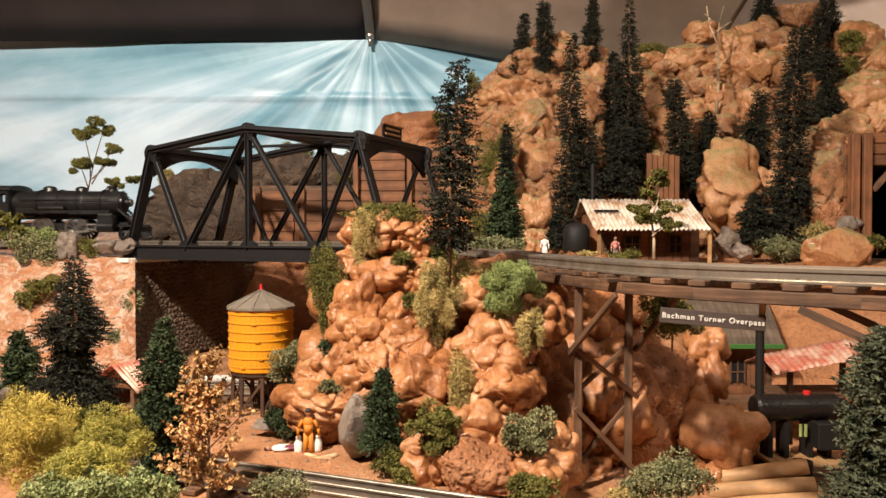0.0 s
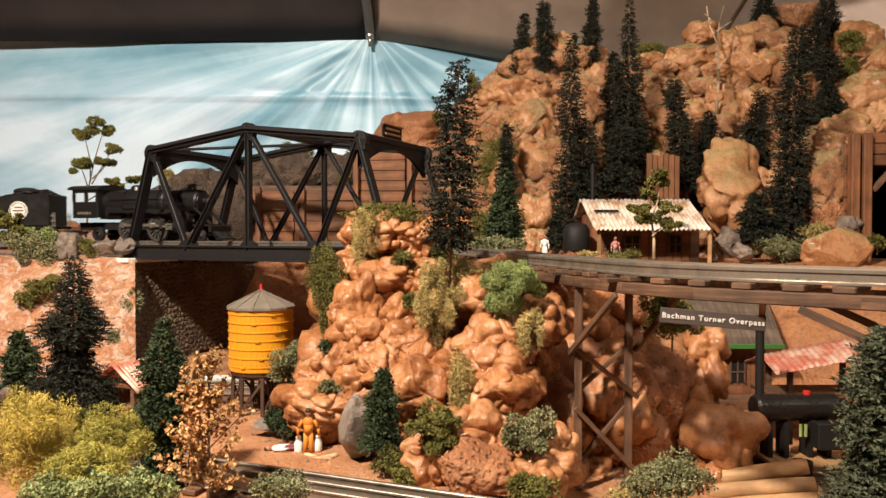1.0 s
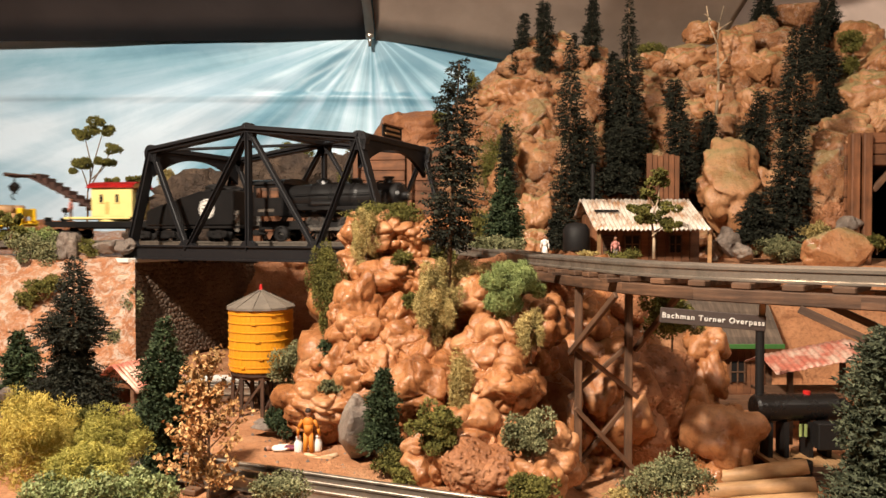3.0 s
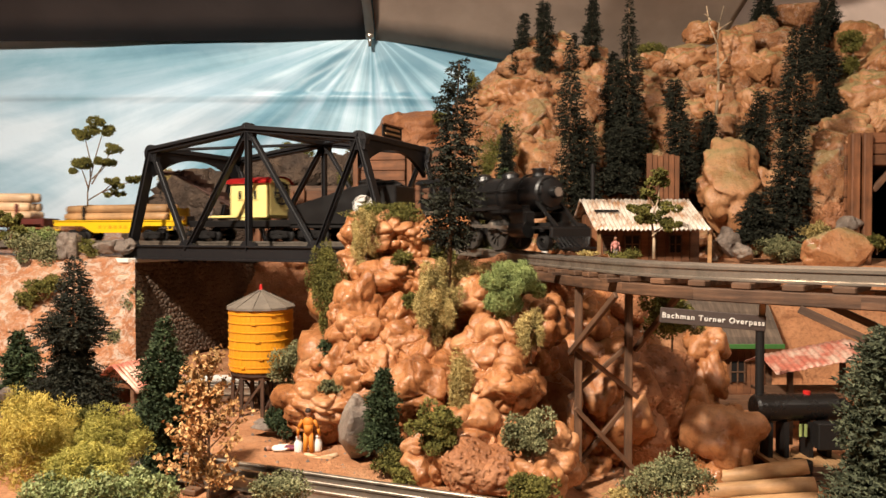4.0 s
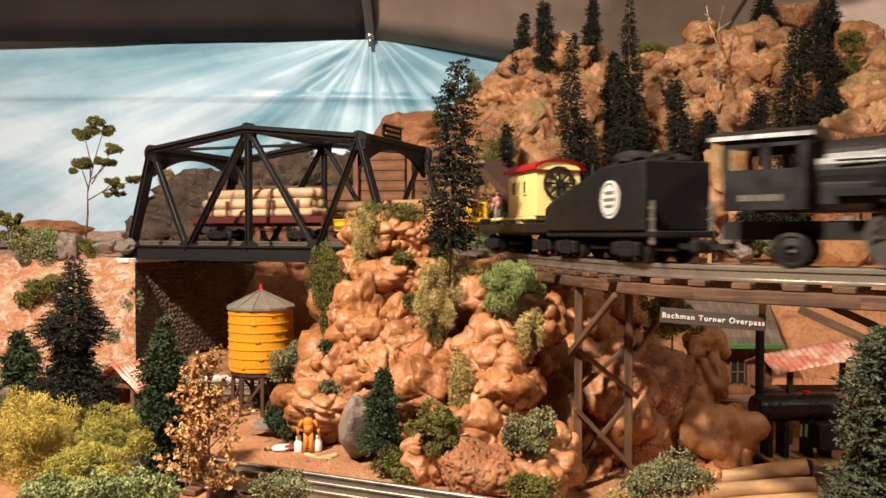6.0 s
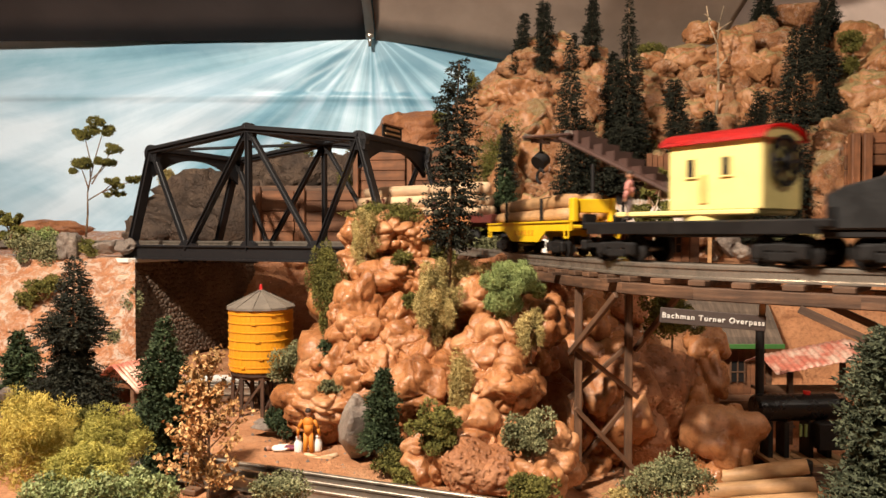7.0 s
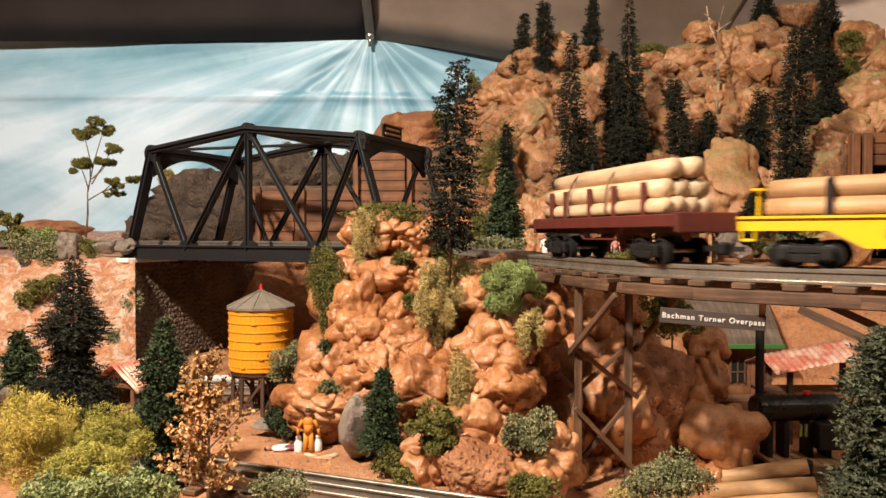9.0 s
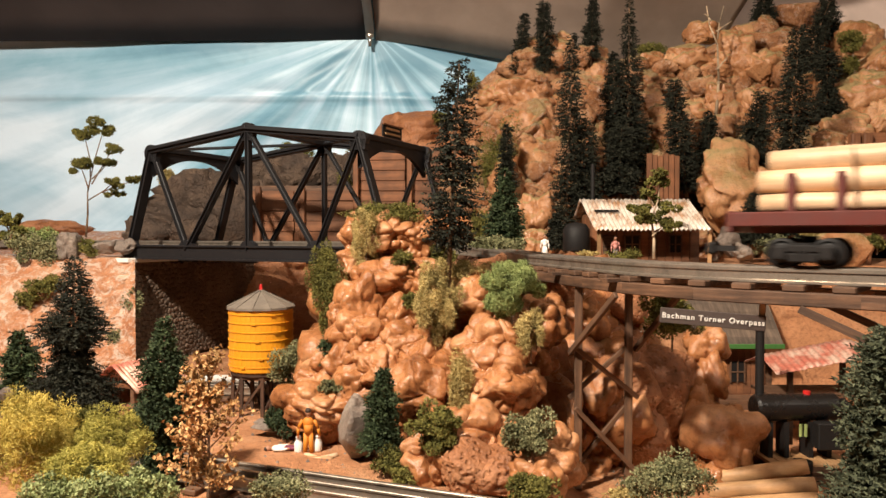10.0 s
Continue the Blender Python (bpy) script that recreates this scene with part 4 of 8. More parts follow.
bush((0.0625, 0.668, 0.1563), (0.0330, 0.0276, 0.0343), MOSS_GREEN, 19, "fresh green clump of foam foliage on the boulders", 22000, 0.0020, True, 40)
bush((0.0771, 0.643, 0.1186), (0.0136, 0.0207, 0.0259), LICHEN_TAN, 20, "straw-coloured clump of dry lichen on the boulders", 4622, 0.0022, True, 44)
bush((0.0151, 0.633, 0.0711), (0.0121, 0.0109, 0.0375), LICHEN_TAN, 21, "straw-coloured clump of dry lichen on the boulders", 6010, 0.0022, True, 73)
bush((-0.0063, 0.585, 0.0519), (0.0212, 0.0170, 0.0200), MOSS_OLIVE, 22, "springy olive-green foam bush on the boulders", 6321, 0.0019, False, 23)
bush((0.0688, 0.565, 0.0527), (0.0215, 0.0181, 0.0226), MOSS_GREY, 23, "grey-green lichen bush with fine twigs on the boulders", 7238, 0.0019, False, 23)
bush((0.0644, 0.535, 0.0193), (0.0214, 0.0172, 0.0142), MOSS_OLIVE, 24, "springy olive-green foam bush on the boulders", 4538, 0.0019, False, 35)
bush((-0.1240, 0.785, 0.1510), (0.0215, 0.0190, 0.0520), MOSS_OLIVE, 25, "springy olive-green foam bush on the boulders", 16000, 0.0019, False, 56)
bush((-0.1649, 0.828, 0.0586), (0.0332, 0.0267, 0.0299), MOSS_GREY, 26, "grey-green lichen bush with fine twigs on the boulders", 14743, 0.0019, False, 25)
bush((-0.1076, 0.703, 0.0590), (0.0121, 0.0097, 0.0081), MOSS_GREY, 27, "grey-green lichen bush with fine twigs on the boulders", 1452, 0.0019, False, 35)
bush((-0.1583, 0.724, 0.0183), (0.0180, 0.0144, 0.0180), PINE_GREEN, 28, "dark green low shrub on the sandy slope", 4814, 0.0019, False, 23)
bush((-0.1165, 0.734, 0.0077), (0.0157, 0.0137, 0.0170), MOSS_OLIVE, 29, "springy olive-green foam bush on the boulders", 3962, 0.0019, False, 25)
bush((-0.0426, 0.614, 0.0157), (0.0176, 0.0141, 0.0129), MOSS_OLIVE, 30, "springy olive-green foam bush on the boulders", 3374, 0.0019, False, 32)
bush((-0.0329, 0.593, 0.0084), (0.0113, 0.0091, 0.0080), MOSS_OLIVE, 31, "springy olive-green foam bush on the boulders", 1339, 0.0019, False, 34)
bush((0.0655, 0.939, 0.1892), (0.0393, 0.0316, 0.0143), MOSS_GREY, 32, "grey-green lichen bush with fine twigs on the cliff", 8364, 0.0019, False, 64)
bush((-0.2646, 0.468, 0.0734), (0.0345, 0.0291, 0.0363), LICHEN_YELLOW, 33, "bright yellow ball of curly lichen in a thick planting", 26000, 0.0015, True, 110)
bush((-0.2466, 0.505, 0.0708), (0.0193, 0.0155, 0.0193), MOSS_OLIVE, 34, "springy olive-green foam bush in a thick planting", 5496, 0.0019, False, 23)
bush((-0.2160, 0.476, 0.0675), (0.0271, 0.0217, 0.0262), LICHEN_LIME, 35, "bright yellow ball of curly lichen in a thick planting", 22000, 0.0015, True, 90)
bush((-0.2180, 0.446, 0.0606), (0.0254, 0.0204, 0.0190), LICHEN_LIME, 36, "bright yellow ball of curly lichen in a thick planting", 16000, 0.0015, True, 80)
bush((-0.2188, 0.427, 0.0535), (0.0282, 0.0227, 0.0161), MOSS_PALE, 37, "pale grey-green clump of foam foliage in a thick planting", 6784, 0.0019, False, 40)
bush((-0.1792, 0.435, 0.0530), (0.0227, 0.0183, 0.0140), MOSS_PALE, 38, "pale grey-green clump of foam foliage in a thick planting", 4749, 0.0019, False, 37)
bush((-0.1145, 0.505, 0.0286), (0.0202, 0.0162, 0.0134), MOSS_GREY, 39, "grey-green lichen bush with fine twigs in a thick planting", 4039, 0.0019, False, 35)
bush((-0.4725, 1.053, 0.0554), (0.0121, 0.0130, 0.0161), MOSS_GREY, 41, "grey-green lichen bush with fine twigs on the sandy slope", 2906, 0.0019, False, 30)
bush((-0.4589, 1.083, 0.1028), (0.0146, 0.0200, 0.0249), MOSS_GREY, 42, "grey-green lichen bush with fine twigs on the sandy slope", 5383, 0.0019, False, 40)
bush((-0.6227, 1.130, 0.1790), (0.0430, 0.0346, 0.0388), MOSS_GREY, 43, "grey-green lichen bush with fine twigs on the sandy slope", 16000, 0.0019, False, 25)
bush((-0.6275, 1.147, 0.1988), (0.0284, 0.0228, 0.0197), MOSS_GREEN, 44, "fresh green clump of foam foliage on the sandy slope", 8356, 0.0019, False, 34)
bush((-0.6035, 1.064, 0.1111), (0.0164, 0.0148, 0.0184), MOSS_OLIVE, 45, "springy olive-green foam bush on the sandy slope", 4444, 0.0019, False, 25)
bush((-0.5817, 1.077, 0.1307), (0.0308, 0.0248, 0.0165), MOSS_OLIVE, 46, "springy olive-green foam bush on the sandy slope", 7550, 0.0019, False, 44)
bush((-0.5449, 1.134, 0.1850), (0.0174, 0.0140, 0.0152), MOSS_OLIVE, 47, "springy olive-green foam bush on the sandy slope", 3928, 0.0019, False, 27)
bush((0.1548, 0.507, 0.0349), (0.0288, 0.0232, 0.0183), MOSS_GREY, 48, "grey-green lichen bush with fine twigs in a thick planting", 7831, 0.0019, False, 37)
bush((0.1265, 0.503, 0.0246), (0.0144, 0.0115, 0.0067), LICHEN_TAN, 49, "straw-coloured clump of dry lichen in a thick planting", 1442, 0.0019, False, 51)
bush((0.2079, 0.667, 0.1282), (0.0279, 0.0234, 0.0292), MOSS_OLIVE, 50, "springy olive-green foam bush on the sandy slope", 12112, 0.0019, False, 23)
bush((0.0914, 1.389, 0.3271), (0.0372, 0.0332, 0.0796), MOSS_OLIVE, 51, "springy olive-green foam bush on the cliff", 16000, 0.0019, False, 51)
bush((0.1302, 1.408, 0.3718), (0.0349, 0.0476, 0.0592), MOSS_OLIVE, 52, "springy olive-green foam bush on the cliff", 16000, 0.0019, False, 39)
bush((0.0608, 1.203, 0.2188), (0.0139, 0.0278, 0.0346), MOSS_OLIVE, 53, "springy olive-green foam bush on the cliff", 7120, 0.0019, False, 59)
bush((0.1974, 1.026, 0.1735), (0.0235, 0.0189, 0.0088), LICHEN_TAN, 54, "straw-coloured clump of dry lichen on the cliff", 3086, 0.0019, False, 62)
bush((0.2446, 1.026, 0.1720), (0.0255, 0.0205, 0.0088), MOSS_OLIVE, 55, "springy olive-green foam bush on the cliff", 3343, 0.0019, False, 68)
bush((0.5117, 1.111, 0.1837), (0.0465, 0.0374, 0.0233), MOSS_GREY, 56, "grey-green lichen bush with fine twigs on the cliff", 16000, 0.0019, False, 47)
bush((0.5707, 1.127, 0.2093), (0.0280, 0.0225, 0.0172), LICHEN_TAN, 57, "straw-coloured clump of dry lichen on the cliff", 7168, 0.0019, False, 37)
bush((0.6662, 1.255, 0.3058), (0.0216, 0.0347, 0.0432), MOSS_GREY, 58, "grey-green lichen bush with fine twigs on the cliff", 13910, 0.0019, False, 47)
bush((0.6026, 1.024, 0.1932), (0.0177, 0.0142, 0.0157), MOSS_OLIVE, 59, "springy olive-green foam bush on the cliff", 4116, 0.0019, False, 25)
bush((0.3769, 1.366, 0.3616), (0.0235, 0.0189, 0.0183), MOSS_OLIVE, 60, "springy olive-green foam bush on the cliff", 6403, 0.0019, False, 30)
bush((-0.0046, 1.505, 0.4406), (0.0202, 0.0162, 0.0202), MOSS_OLIVE, 61, "springy olive-green foam bush on the sandy slope", 6057, 0.0019, False, 23)
bush((-0.3227, 1.630, 0.3832), (0.0404, 0.0325, 0.0249), MOSS_OLIVE, 62, "springy olive-green foam bush on the sandy slope", 15000, 0.0019, False, 37)
bush((-0.2036, 1.624, 0.3998), (0.0187, 0.0150, 0.0156), MOSS_OLIVE, 63, "springy olive-green foam bush on the sandy slope", 4324, 0.0019, False, 27)
bush((-0.5950, 1.607, 0.3193), (0.0277, 0.0272, 0.0338), LICHEN_TAN, 64, "straw-coloured clump of dry lichen on the sandy slope", 13927, 0.0019, False, 28)
bush((-0.1934, 1.453, 0.3050), (0.0139, 0.0224, 0.0279), MOSS_OLIVE, 65, "springy olive-green foam bush on the sandy slope", 5776, 0.0019, False, 47)
bush((0.8006, 1.457, 0.5880), (0.0279, 0.0224, 0.0195), MOSS_OLIVE, 66, "springy olive-green foam bush on the cliff", 8088, 0.0019, False, 34)
bush((0.7836, 1.425, 0.5256), (0.0192, 0.0220, 0.0273), MOSS_OLIVE, 67, "springy olive-green foam bush on the cliff", 7756, 0.0019, False, 34)
bush((0.7720, 1.373, 0.4042), (0.0523, 0.0093, 0.0104), MOSS_OLIVE, 68, "springy olive-green foam bush on the cliff", 8131, 0.0019, False, 119)
bush((0.0604, 1.523, 0.5187), (0.0146, 0.0165, 0.0205), MOSS_OLIVE, 69, "springy olive-green foam bush on the cliff", 4442, 0.0019, False, 32)
bush((0.4434, 1.589, 0.5986), (0.0395, 0.0317, 0.0152), MOSS_OLIVE, 70, "springy olive-green foam bush on the cliff", 8916, 0.0019, False, 61)
bush((0.2635, 1.023, 0.1776), (0.0138, 0.0110, 0.0078), MOSS_OLIVE, 71, "springy olive-green foam bush on the cliff", 1600, 0.0019, False, 40)

# ---- pines ----
conifer((-0.3350, 0.660, 0.0246), 0.1674, 0.0364, PINE_BLACK, 3, "slender blackish-green bottle-brush pine among the yellow bushes", 1.8, taper=0.75, dense=3.2, needle=0.62)
conifer((-0.2309, 0.600, 0.0037), 0.1391, 0.0242, PINE_GREEN, 4, "dark green conical model spruce among the yellow bushes", 1.6, taper=0.70, dense=3.2, needle=0.62)
conifer((-0.4581, 0.800, 0.0172), 0.0869, 0.0288, PINE_GREEN, 5, "dark green conical model spruce among the yellow bushes", -2.1, taper=0.75, dense=1.6)
conifer((-0.0534, 0.630, 0.0230), 0.0700, 0.0170, PINE_GREEN, 6, "dark green conical model spruce growing from the boulders", 2.5, taper=0.80, dense=2.3, needle=0.62)
conifer((-0.1149, 0.740, 0.0759), 0.0286, 0.0102, PINE_GREEN, 7, "dark green conical model spruce growing from the boulders", 0.0, taper=0.80, dense=0.7)
conifer((0.0051, 0.740, 0.1568), 0.2253, 0.0205, PINE_BLACK, 8, "slender blackish-green bottle-brush pine growing from the boulders", 2.9, taper=0.28, dense=0.9, ragged=0.55, bare=0.16)
conifer((0.0835, 1.000, 0.1881), 0.1103, 0.0232, PINE_GREEN, 9, "dark green conical model spruce on the mountain side", 0.0, taper=0.70, dense=1.4)
conifer((0.1104, 1.300, 0.2796), 0.1203, 0.0134, PINE_BLACK, 10, "slender blackish-green bottle-brush pine on the mountain side", 1.0, taper=0.37, dense=0.9)
conifer((0.2383, 1.240, 0.2572), 0.1447, 0.0238, PINE_BLACK, 11, "slender blackish-green bottle-brush pine on the mountain side", 0.0, taper=0.31, dense=1.2)
conifer((0.2020, 1.220, 0.1816), 0.3585, 0.0199, PINE_BLACK, 12, "slender blackish-green bottle-brush pine on the mountain side", 1.9, taper=0.28, dense=1.5)
conifer((0.3342, 1.340, 0.2921), 0.3504, 0.0330, PINE_BLACK, 13, "slender blackish-green bottle-brush pine on the mountain side", 0.4, taper=0.75, dense=1.8, ragged=0.5)
conifer((0.3129, 1.360, 0.3661), 0.1750, 0.0161, PINE_BLACK, 14, "slender blackish-green bottle-brush pine on the mountain side", 0.0, taper=0.28, dense=1.1)
conifer((0.2999, 1.260, 0.2725), 0.1218, 0.0316, PINE_BLACK, 15, "slender blackish-green bottle-brush pine on the mountain side", 2.4, taper=0.37, dense=1.4)
conifer((0.2986, 1.500, 0.5538), 0.1329, 0.0155, PINE_BLACK, 16, "slender blackish-green bottle-brush pine on the mountain side", 2.6, taper=0.31, dense=0.9)
conifer((0.1519, 1.520, 0.5296), 0.1321, 0.0157, PINE_BLACK, 17, "slender blackish-green bottle-brush pine on the mountain side", 8.0, taper=0.37, dense=0.9)
conifer((0.2071, 1.500, 0.5265), 0.1497, 0.0166, PINE_BLACK, 18, "slender blackish-green bottle-brush pine on the mountain side", -1.4, taper=0.19, dense=1.0)
conifer((0.4288, 1.300, 0.2746), 0.2077, 0.0230, PINE_BLACK, 19, "slender blackish-green bottle-brush pine on the mountain side", -7.2, taper=0.28, dense=1.4)
conifer((0.4806, 1.340, 0.3228), 0.1078, 0.0198, PINE_BLACK, 20, "slender blackish-green bottle-brush pine on the mountain side", 1.1, taper=0.43, dense=1.0)
conifer((0.5543, 1.340, 0.3331), 0.1374, 0.0237, PINE_BLACK, 21, "slender blackish-green bottle-brush pine on the mountain side", 11.3, taper=0.37, dense=1.1)
conifer((0.5388, 1.160, 0.1828), 0.3552, 0.0291, PINE_BLACK, 22, "slender blackish-green bottle-brush pine on the mountain side", 3.3, taper=0.28, dense=2.0)
conifer((0.690, 1.480, 0.4600), 0.2350, 0.0230, PINE_BLACK, 23, "slender blackish-green bottle-brush pine on the mountain side", 22.0, taper=0.35, dense=1.3)
conifer((0.8097, 1.560, 0.6092), 0.1130, 0.0230, PINE_BLACK, 24, "slender blackish-green bottle-brush pine on the mountain side", 0.0, taper=0.43, dense=0.8)
conifer((0.7261, 1.400, 0.4188), 0.1386, 0.0207, PINE_BLACK, 25, "slender blackish-green bottle-brush pine on the mountain side", 0.0, taper=0.31, dense=1.1)
conifer((0.4813, 1.140, 0.1919), 0.0780, 0.0218, PINE_BLACK, 26, "slender blackish-green bottle-brush pine on the mountain side", 0.0, taper=0.43, dense=1.0)
conifer((0.6923, 1.600, 0.6620), 0.0708, 0.0213, PINE_BLACK, 27, "slender blackish-green bottle-brush pine on the mountain side", 0.0, taper=0.50, dense=0.6)
conifer((0.1787, 1.160, 0.1828), 0.0560, 0.0120, PINE_BLACK, 28, "slender blackish-green bottle-brush pine on the mountain side", 0.0, taper=0.37, dense=0.8)
conifer((0.1900, 0.310, 0.0615), 0.105, 0.0195, PINE_GREY, 77, "bushy grey-green spruce with thick soft needles", 3.0, taper=0.28, dense=5.2, droop=0.1, needle=0.55)

# ---- broad-leaved trees ----
limb_tree((-0.6779, 1.400, 0.1996), [((0, 0, 0), (0.004, 0, 0.085), 0), ((0.004, 0, 0.085), (0.036, 0.0, 0.205), 0.0297), ((0.010, 0, 0.105), (-0.006, 0.01, 0.196), 0.0203), ((0.006, 0, 0.09), (-0.004, -0.01, 0.135), 0.0297),
    ((0.012, 0, 0.10), (0.048, 0.01, 0.168), 0.0189), ((0.005, 0, 0.07), (0.060, -0.01, 0.105), 0.0189), ((0.03, 0, 0.085), (0.088, 0.01, 0.108), 0.0162), ((0.03, 0, 0.085), (0.052, 0.01, 0.082), 0.0175), ((0.012, 0, 0.11), (0.036, 0.012, 0.142), 0.0216)],
    MOSS_OLIVE, BARK, "thin wiry tree with separate olive leaf clumps", leaf=0.0036)
limb_tree((0.2802, 0.980, 0.1727), [((0, 0, 0), (-0.004, 0, 0.055), 0.0182), ((-0.004, 0, 0.05), (0.008, 0, 0.105), 0.0208), ((-0.002, 0, 0.03), (0.018, 0.004, 0.048), 0.0195), ((-0.004, 0, 0.052), (-0.022, 0, 0.062), 0.0234), ((-0.002, 0, 0.052), (0.014, 0, 0.068), 0.0182), ((0.0, 0, 0.07), (-0.008, 0, 0.088), 0.0169)],
    MOSS_OLIVE, BARK_PALE, "small tree with a pale crooked trunk and olive leaves", leaf=0.0030)
limb_tree((-0.6675, 1.140, 0.1832), [((0, 0, 0), (0.002, 0, 0.045), 0.020), ((0, 0, 0.02), (-0.012, 0, 0.050), 0.014), ((0, 0, 0.02), (0.016, 0, 0.030), 0.016), ((0, 0, 0.01), (-0.014, 0, 0.018), 0.018), ((0, 0, 0.01), (0.008, 0, 0.012), 0.018)],
    MOSS_OLIVE, BARK, "low bushy olive tree beside the line", leaf=0.0034)
limb_tree((0.5385, 1.460, 0.4391), [((0, 0, 0), (0.002, 0, 0.14), 0), ((0.002, 0, 0.14), (-0.020, 0, 0.215), 0), ((0.002, 0, 0.15), (0.014, 0, 0.215), 0), ((0.0, 0, 0.165), (0.030, 0, 0.185), 0), ((-0.01, 0, 0.185), (-0.024, 0, 0.20), 0), ((0.002, 0, 0.09), (0.022, 0, 0.115), 0)],
    MOSS_OLIVE, BARK_PALE, "bare dead tree with a few grey limbs", stem=0.0032)
limb_tree((0.7886, 1.420, 0.5136), [((0, 0, 0), (-0.002, 0, 0.05), 0.020), ((0, 0, 0.02), (0.022, 0, 0.03), 0)],
    MOSS_OLIVE, BARK_PALE, "stump-like tree with a round olive top")

# the dry orange sapling: many twigs, each with papery leaves
sapling = thing("dry_sapling", "dry sapling with papery orange-brown leaves", "tree", at=(-0.1750, 0.545, -0.0011))
twigs = random.Random(12)
bm = B()
rod(bm, (0, 0, -0.01), (0.002, 0, 0.112), 0.0014, 0.0006, seg=6)
part("trunk", bm, BARK, sapling)
tips = []
for k in range(44):
    z0 = 0.012 + 0.090 * twigs.random()
    a, reach = twigs.random() * 2 * math.pi, twigs.uniform(0.014, 0.032) * (1.2 - z0 * 7)
    q = Vector((reach * math.cos(a) * 1.1, reach * math.sin(a) * 0.7, z0 + twigs.uniform(0.008, 0.026)))
    bm = B()
    rod(bm, (0.001, 0, z0), q, 0.0006, 0.0003, seg=5)
    part("twig", bm, BARK, sapling)
    tips.append((Vector((0.001, 0, z0)), q))
verts, faces = [], []
for k in range(2300):
    p, q = twigs.choice(tips)
    c = p + (q - p) * twigs.uniform(0.35, 1.12) + Vector([twigs.gauss(0, 0.0022) for _ in range(3)])
    d = Vector([twigs.gauss(0, 1) for _ in range(3)]).normalized()
    w = d.cross(Vector([twigs.gauss(0, 1) for _ in range(3)])).normalized()
    L = twigs.uniform(0.0026, 0.0046)
    i = len(verts)
    up = d.cross(w) * L * 0.3
    verts += [c, c + d * L * 0.5 + w * L * 0.45 + up, c + d * L, c + d * L * 0.5 - w * L * 0.45 + up]
    faces += [(i, i + 1, i + 2), (i, i + 2, i + 3)]
raw("leaves", verts, faces, LEAF_ORANGE, sapling)


# ---- the train ----
def spoke_wheel(bm, r, y, spokes):
    """Rim, hub and spokes as one connected casting, with a solid counterweight sector."""
    n = spokes * 2
    rings = []
    for rad, half in ((r * 0.10, 0.0036), (r * 0.26, 0.0036), (r * 0.27, 0.0016), (r * 0.80, 0.0016), (r * 0.81, 0.0026), (r, 0.0026)):
        rings.append([[bm.verts.new((rad * math.cos(2 * math.pi * k / n), y + e * half, rad * math.sin(2 * math.pi * k / n))) for k in range(n)] for e in (-1, 1)])
    for j in range(5):
        for k in range(n):
            i = (k + 1) % n
            solid = j != 2 or k % 2 == 0 or abs(k - spokes) < 3
            if solid:
                for e in (0, 1):
                    bm.faces.new((rings[j][e][k], rings[j][e][i], rings[j + 1][e][i], rings[j + 1][e][k]))
            if j == 2 and k % 2 == 0:
                for q in (k, i):
                    bm.faces.new((rings[2][0][q], rings[3][0][q], rings[3][1][q], rings[2][1][q]))
    for k in range(n):
        i = (k + 1) % n
        bm.faces.new((rings[5][0][k], rings[5][0][i], rings[5][1][i], rings[5][1][k]))
    for e in (0, 1):
        bm.faces.new(rings[0][e])
    bmesh.ops.recalc_face_normals(bm, faces=list(bm.faces))


def wheelset(parent, x, r, mat_rim, label="", name="wheelset", gauge=0.0315, spokes=0):
    ob = new(name)
    ob.parent = parent
    ob.location = (x, 0, r)
    for side in (-1, 1):
        bm = B()
        y = side * gauge / 2
        m = Matrix.Translation((0, y, 0)) @ pose(0, 0, 0, 90, 0, 0)
        if spokes:
            spoke_wheel(bm, r, y, spokes)
        else:
            lathe(bm, [(r * 0.3, -0.0035), (r * 0.82, -0.003), (r, -0.003), (r * 0.98, 0.0025), (r * 0.8, 0.003), (r * 0.7, 0.0015), (r * 0.3, 0.0030)], 24, m)
        part("wheel", bm, mat_rim, ob, label, smooth=False)
    bm = B()
    rod(bm, (0, -gauge / 2, 0), (0, gauge / 2, 0), 0.0018, seg=8)
    part("axle", bm, NICKEL, ob)
    return ob


def truck(parent, x, mat=None):
    """A four-wheel truck with sprung side frames; its two wheelsets are returned."""
    mat = mat or BLACK_MATT
    ob = new("truck")
    ob.parent = parent
    ob.location = (x, 0, 0)
    bm = B()
    for side in (-1, 1):
        y = side * 0.0225
        box(bm, (0, y, 0.0135), (0.034, 0.004, 0.005), bevel=0.0008)
        box(bm, (0, y, 0.0075), (0.018, 0.0045, 0.006), bevel=0.0008)
        for e in (-0.0145, 0.0145):
            box(bm, (e, y, 0.0105), (0.0095, 0.006, 0.0095), bevel=0.001)
            rod(bm, (e, y - 0.0036, 0.0105), (e, y + 0.0036, 0.0105), 0.0032, seg=10)
            beam(bm, (e, y, 0.014), (e * 0.3, y, 0.005), 0.003, 0.0025)
        for e in (-0.0035, 0.0, 0.0035):
            rod(bm, (e, y + side * 0.001, 0.006), (e, y + side * 0.001, 0.0125), 0.0016, seg=8)
    box(bm, (0, 0, 0.0150), (0.010, 0.044, 0.005))
    rod(bm, (0, 0, 0.014), (0, 0, 0.022), 0.006, seg=12)
    part("side_frames", bm, mat, ob)
    return [wheelset(ob, e, 0.0105, BLACK_MATT) for e in (-0.0145, 0.0145)]


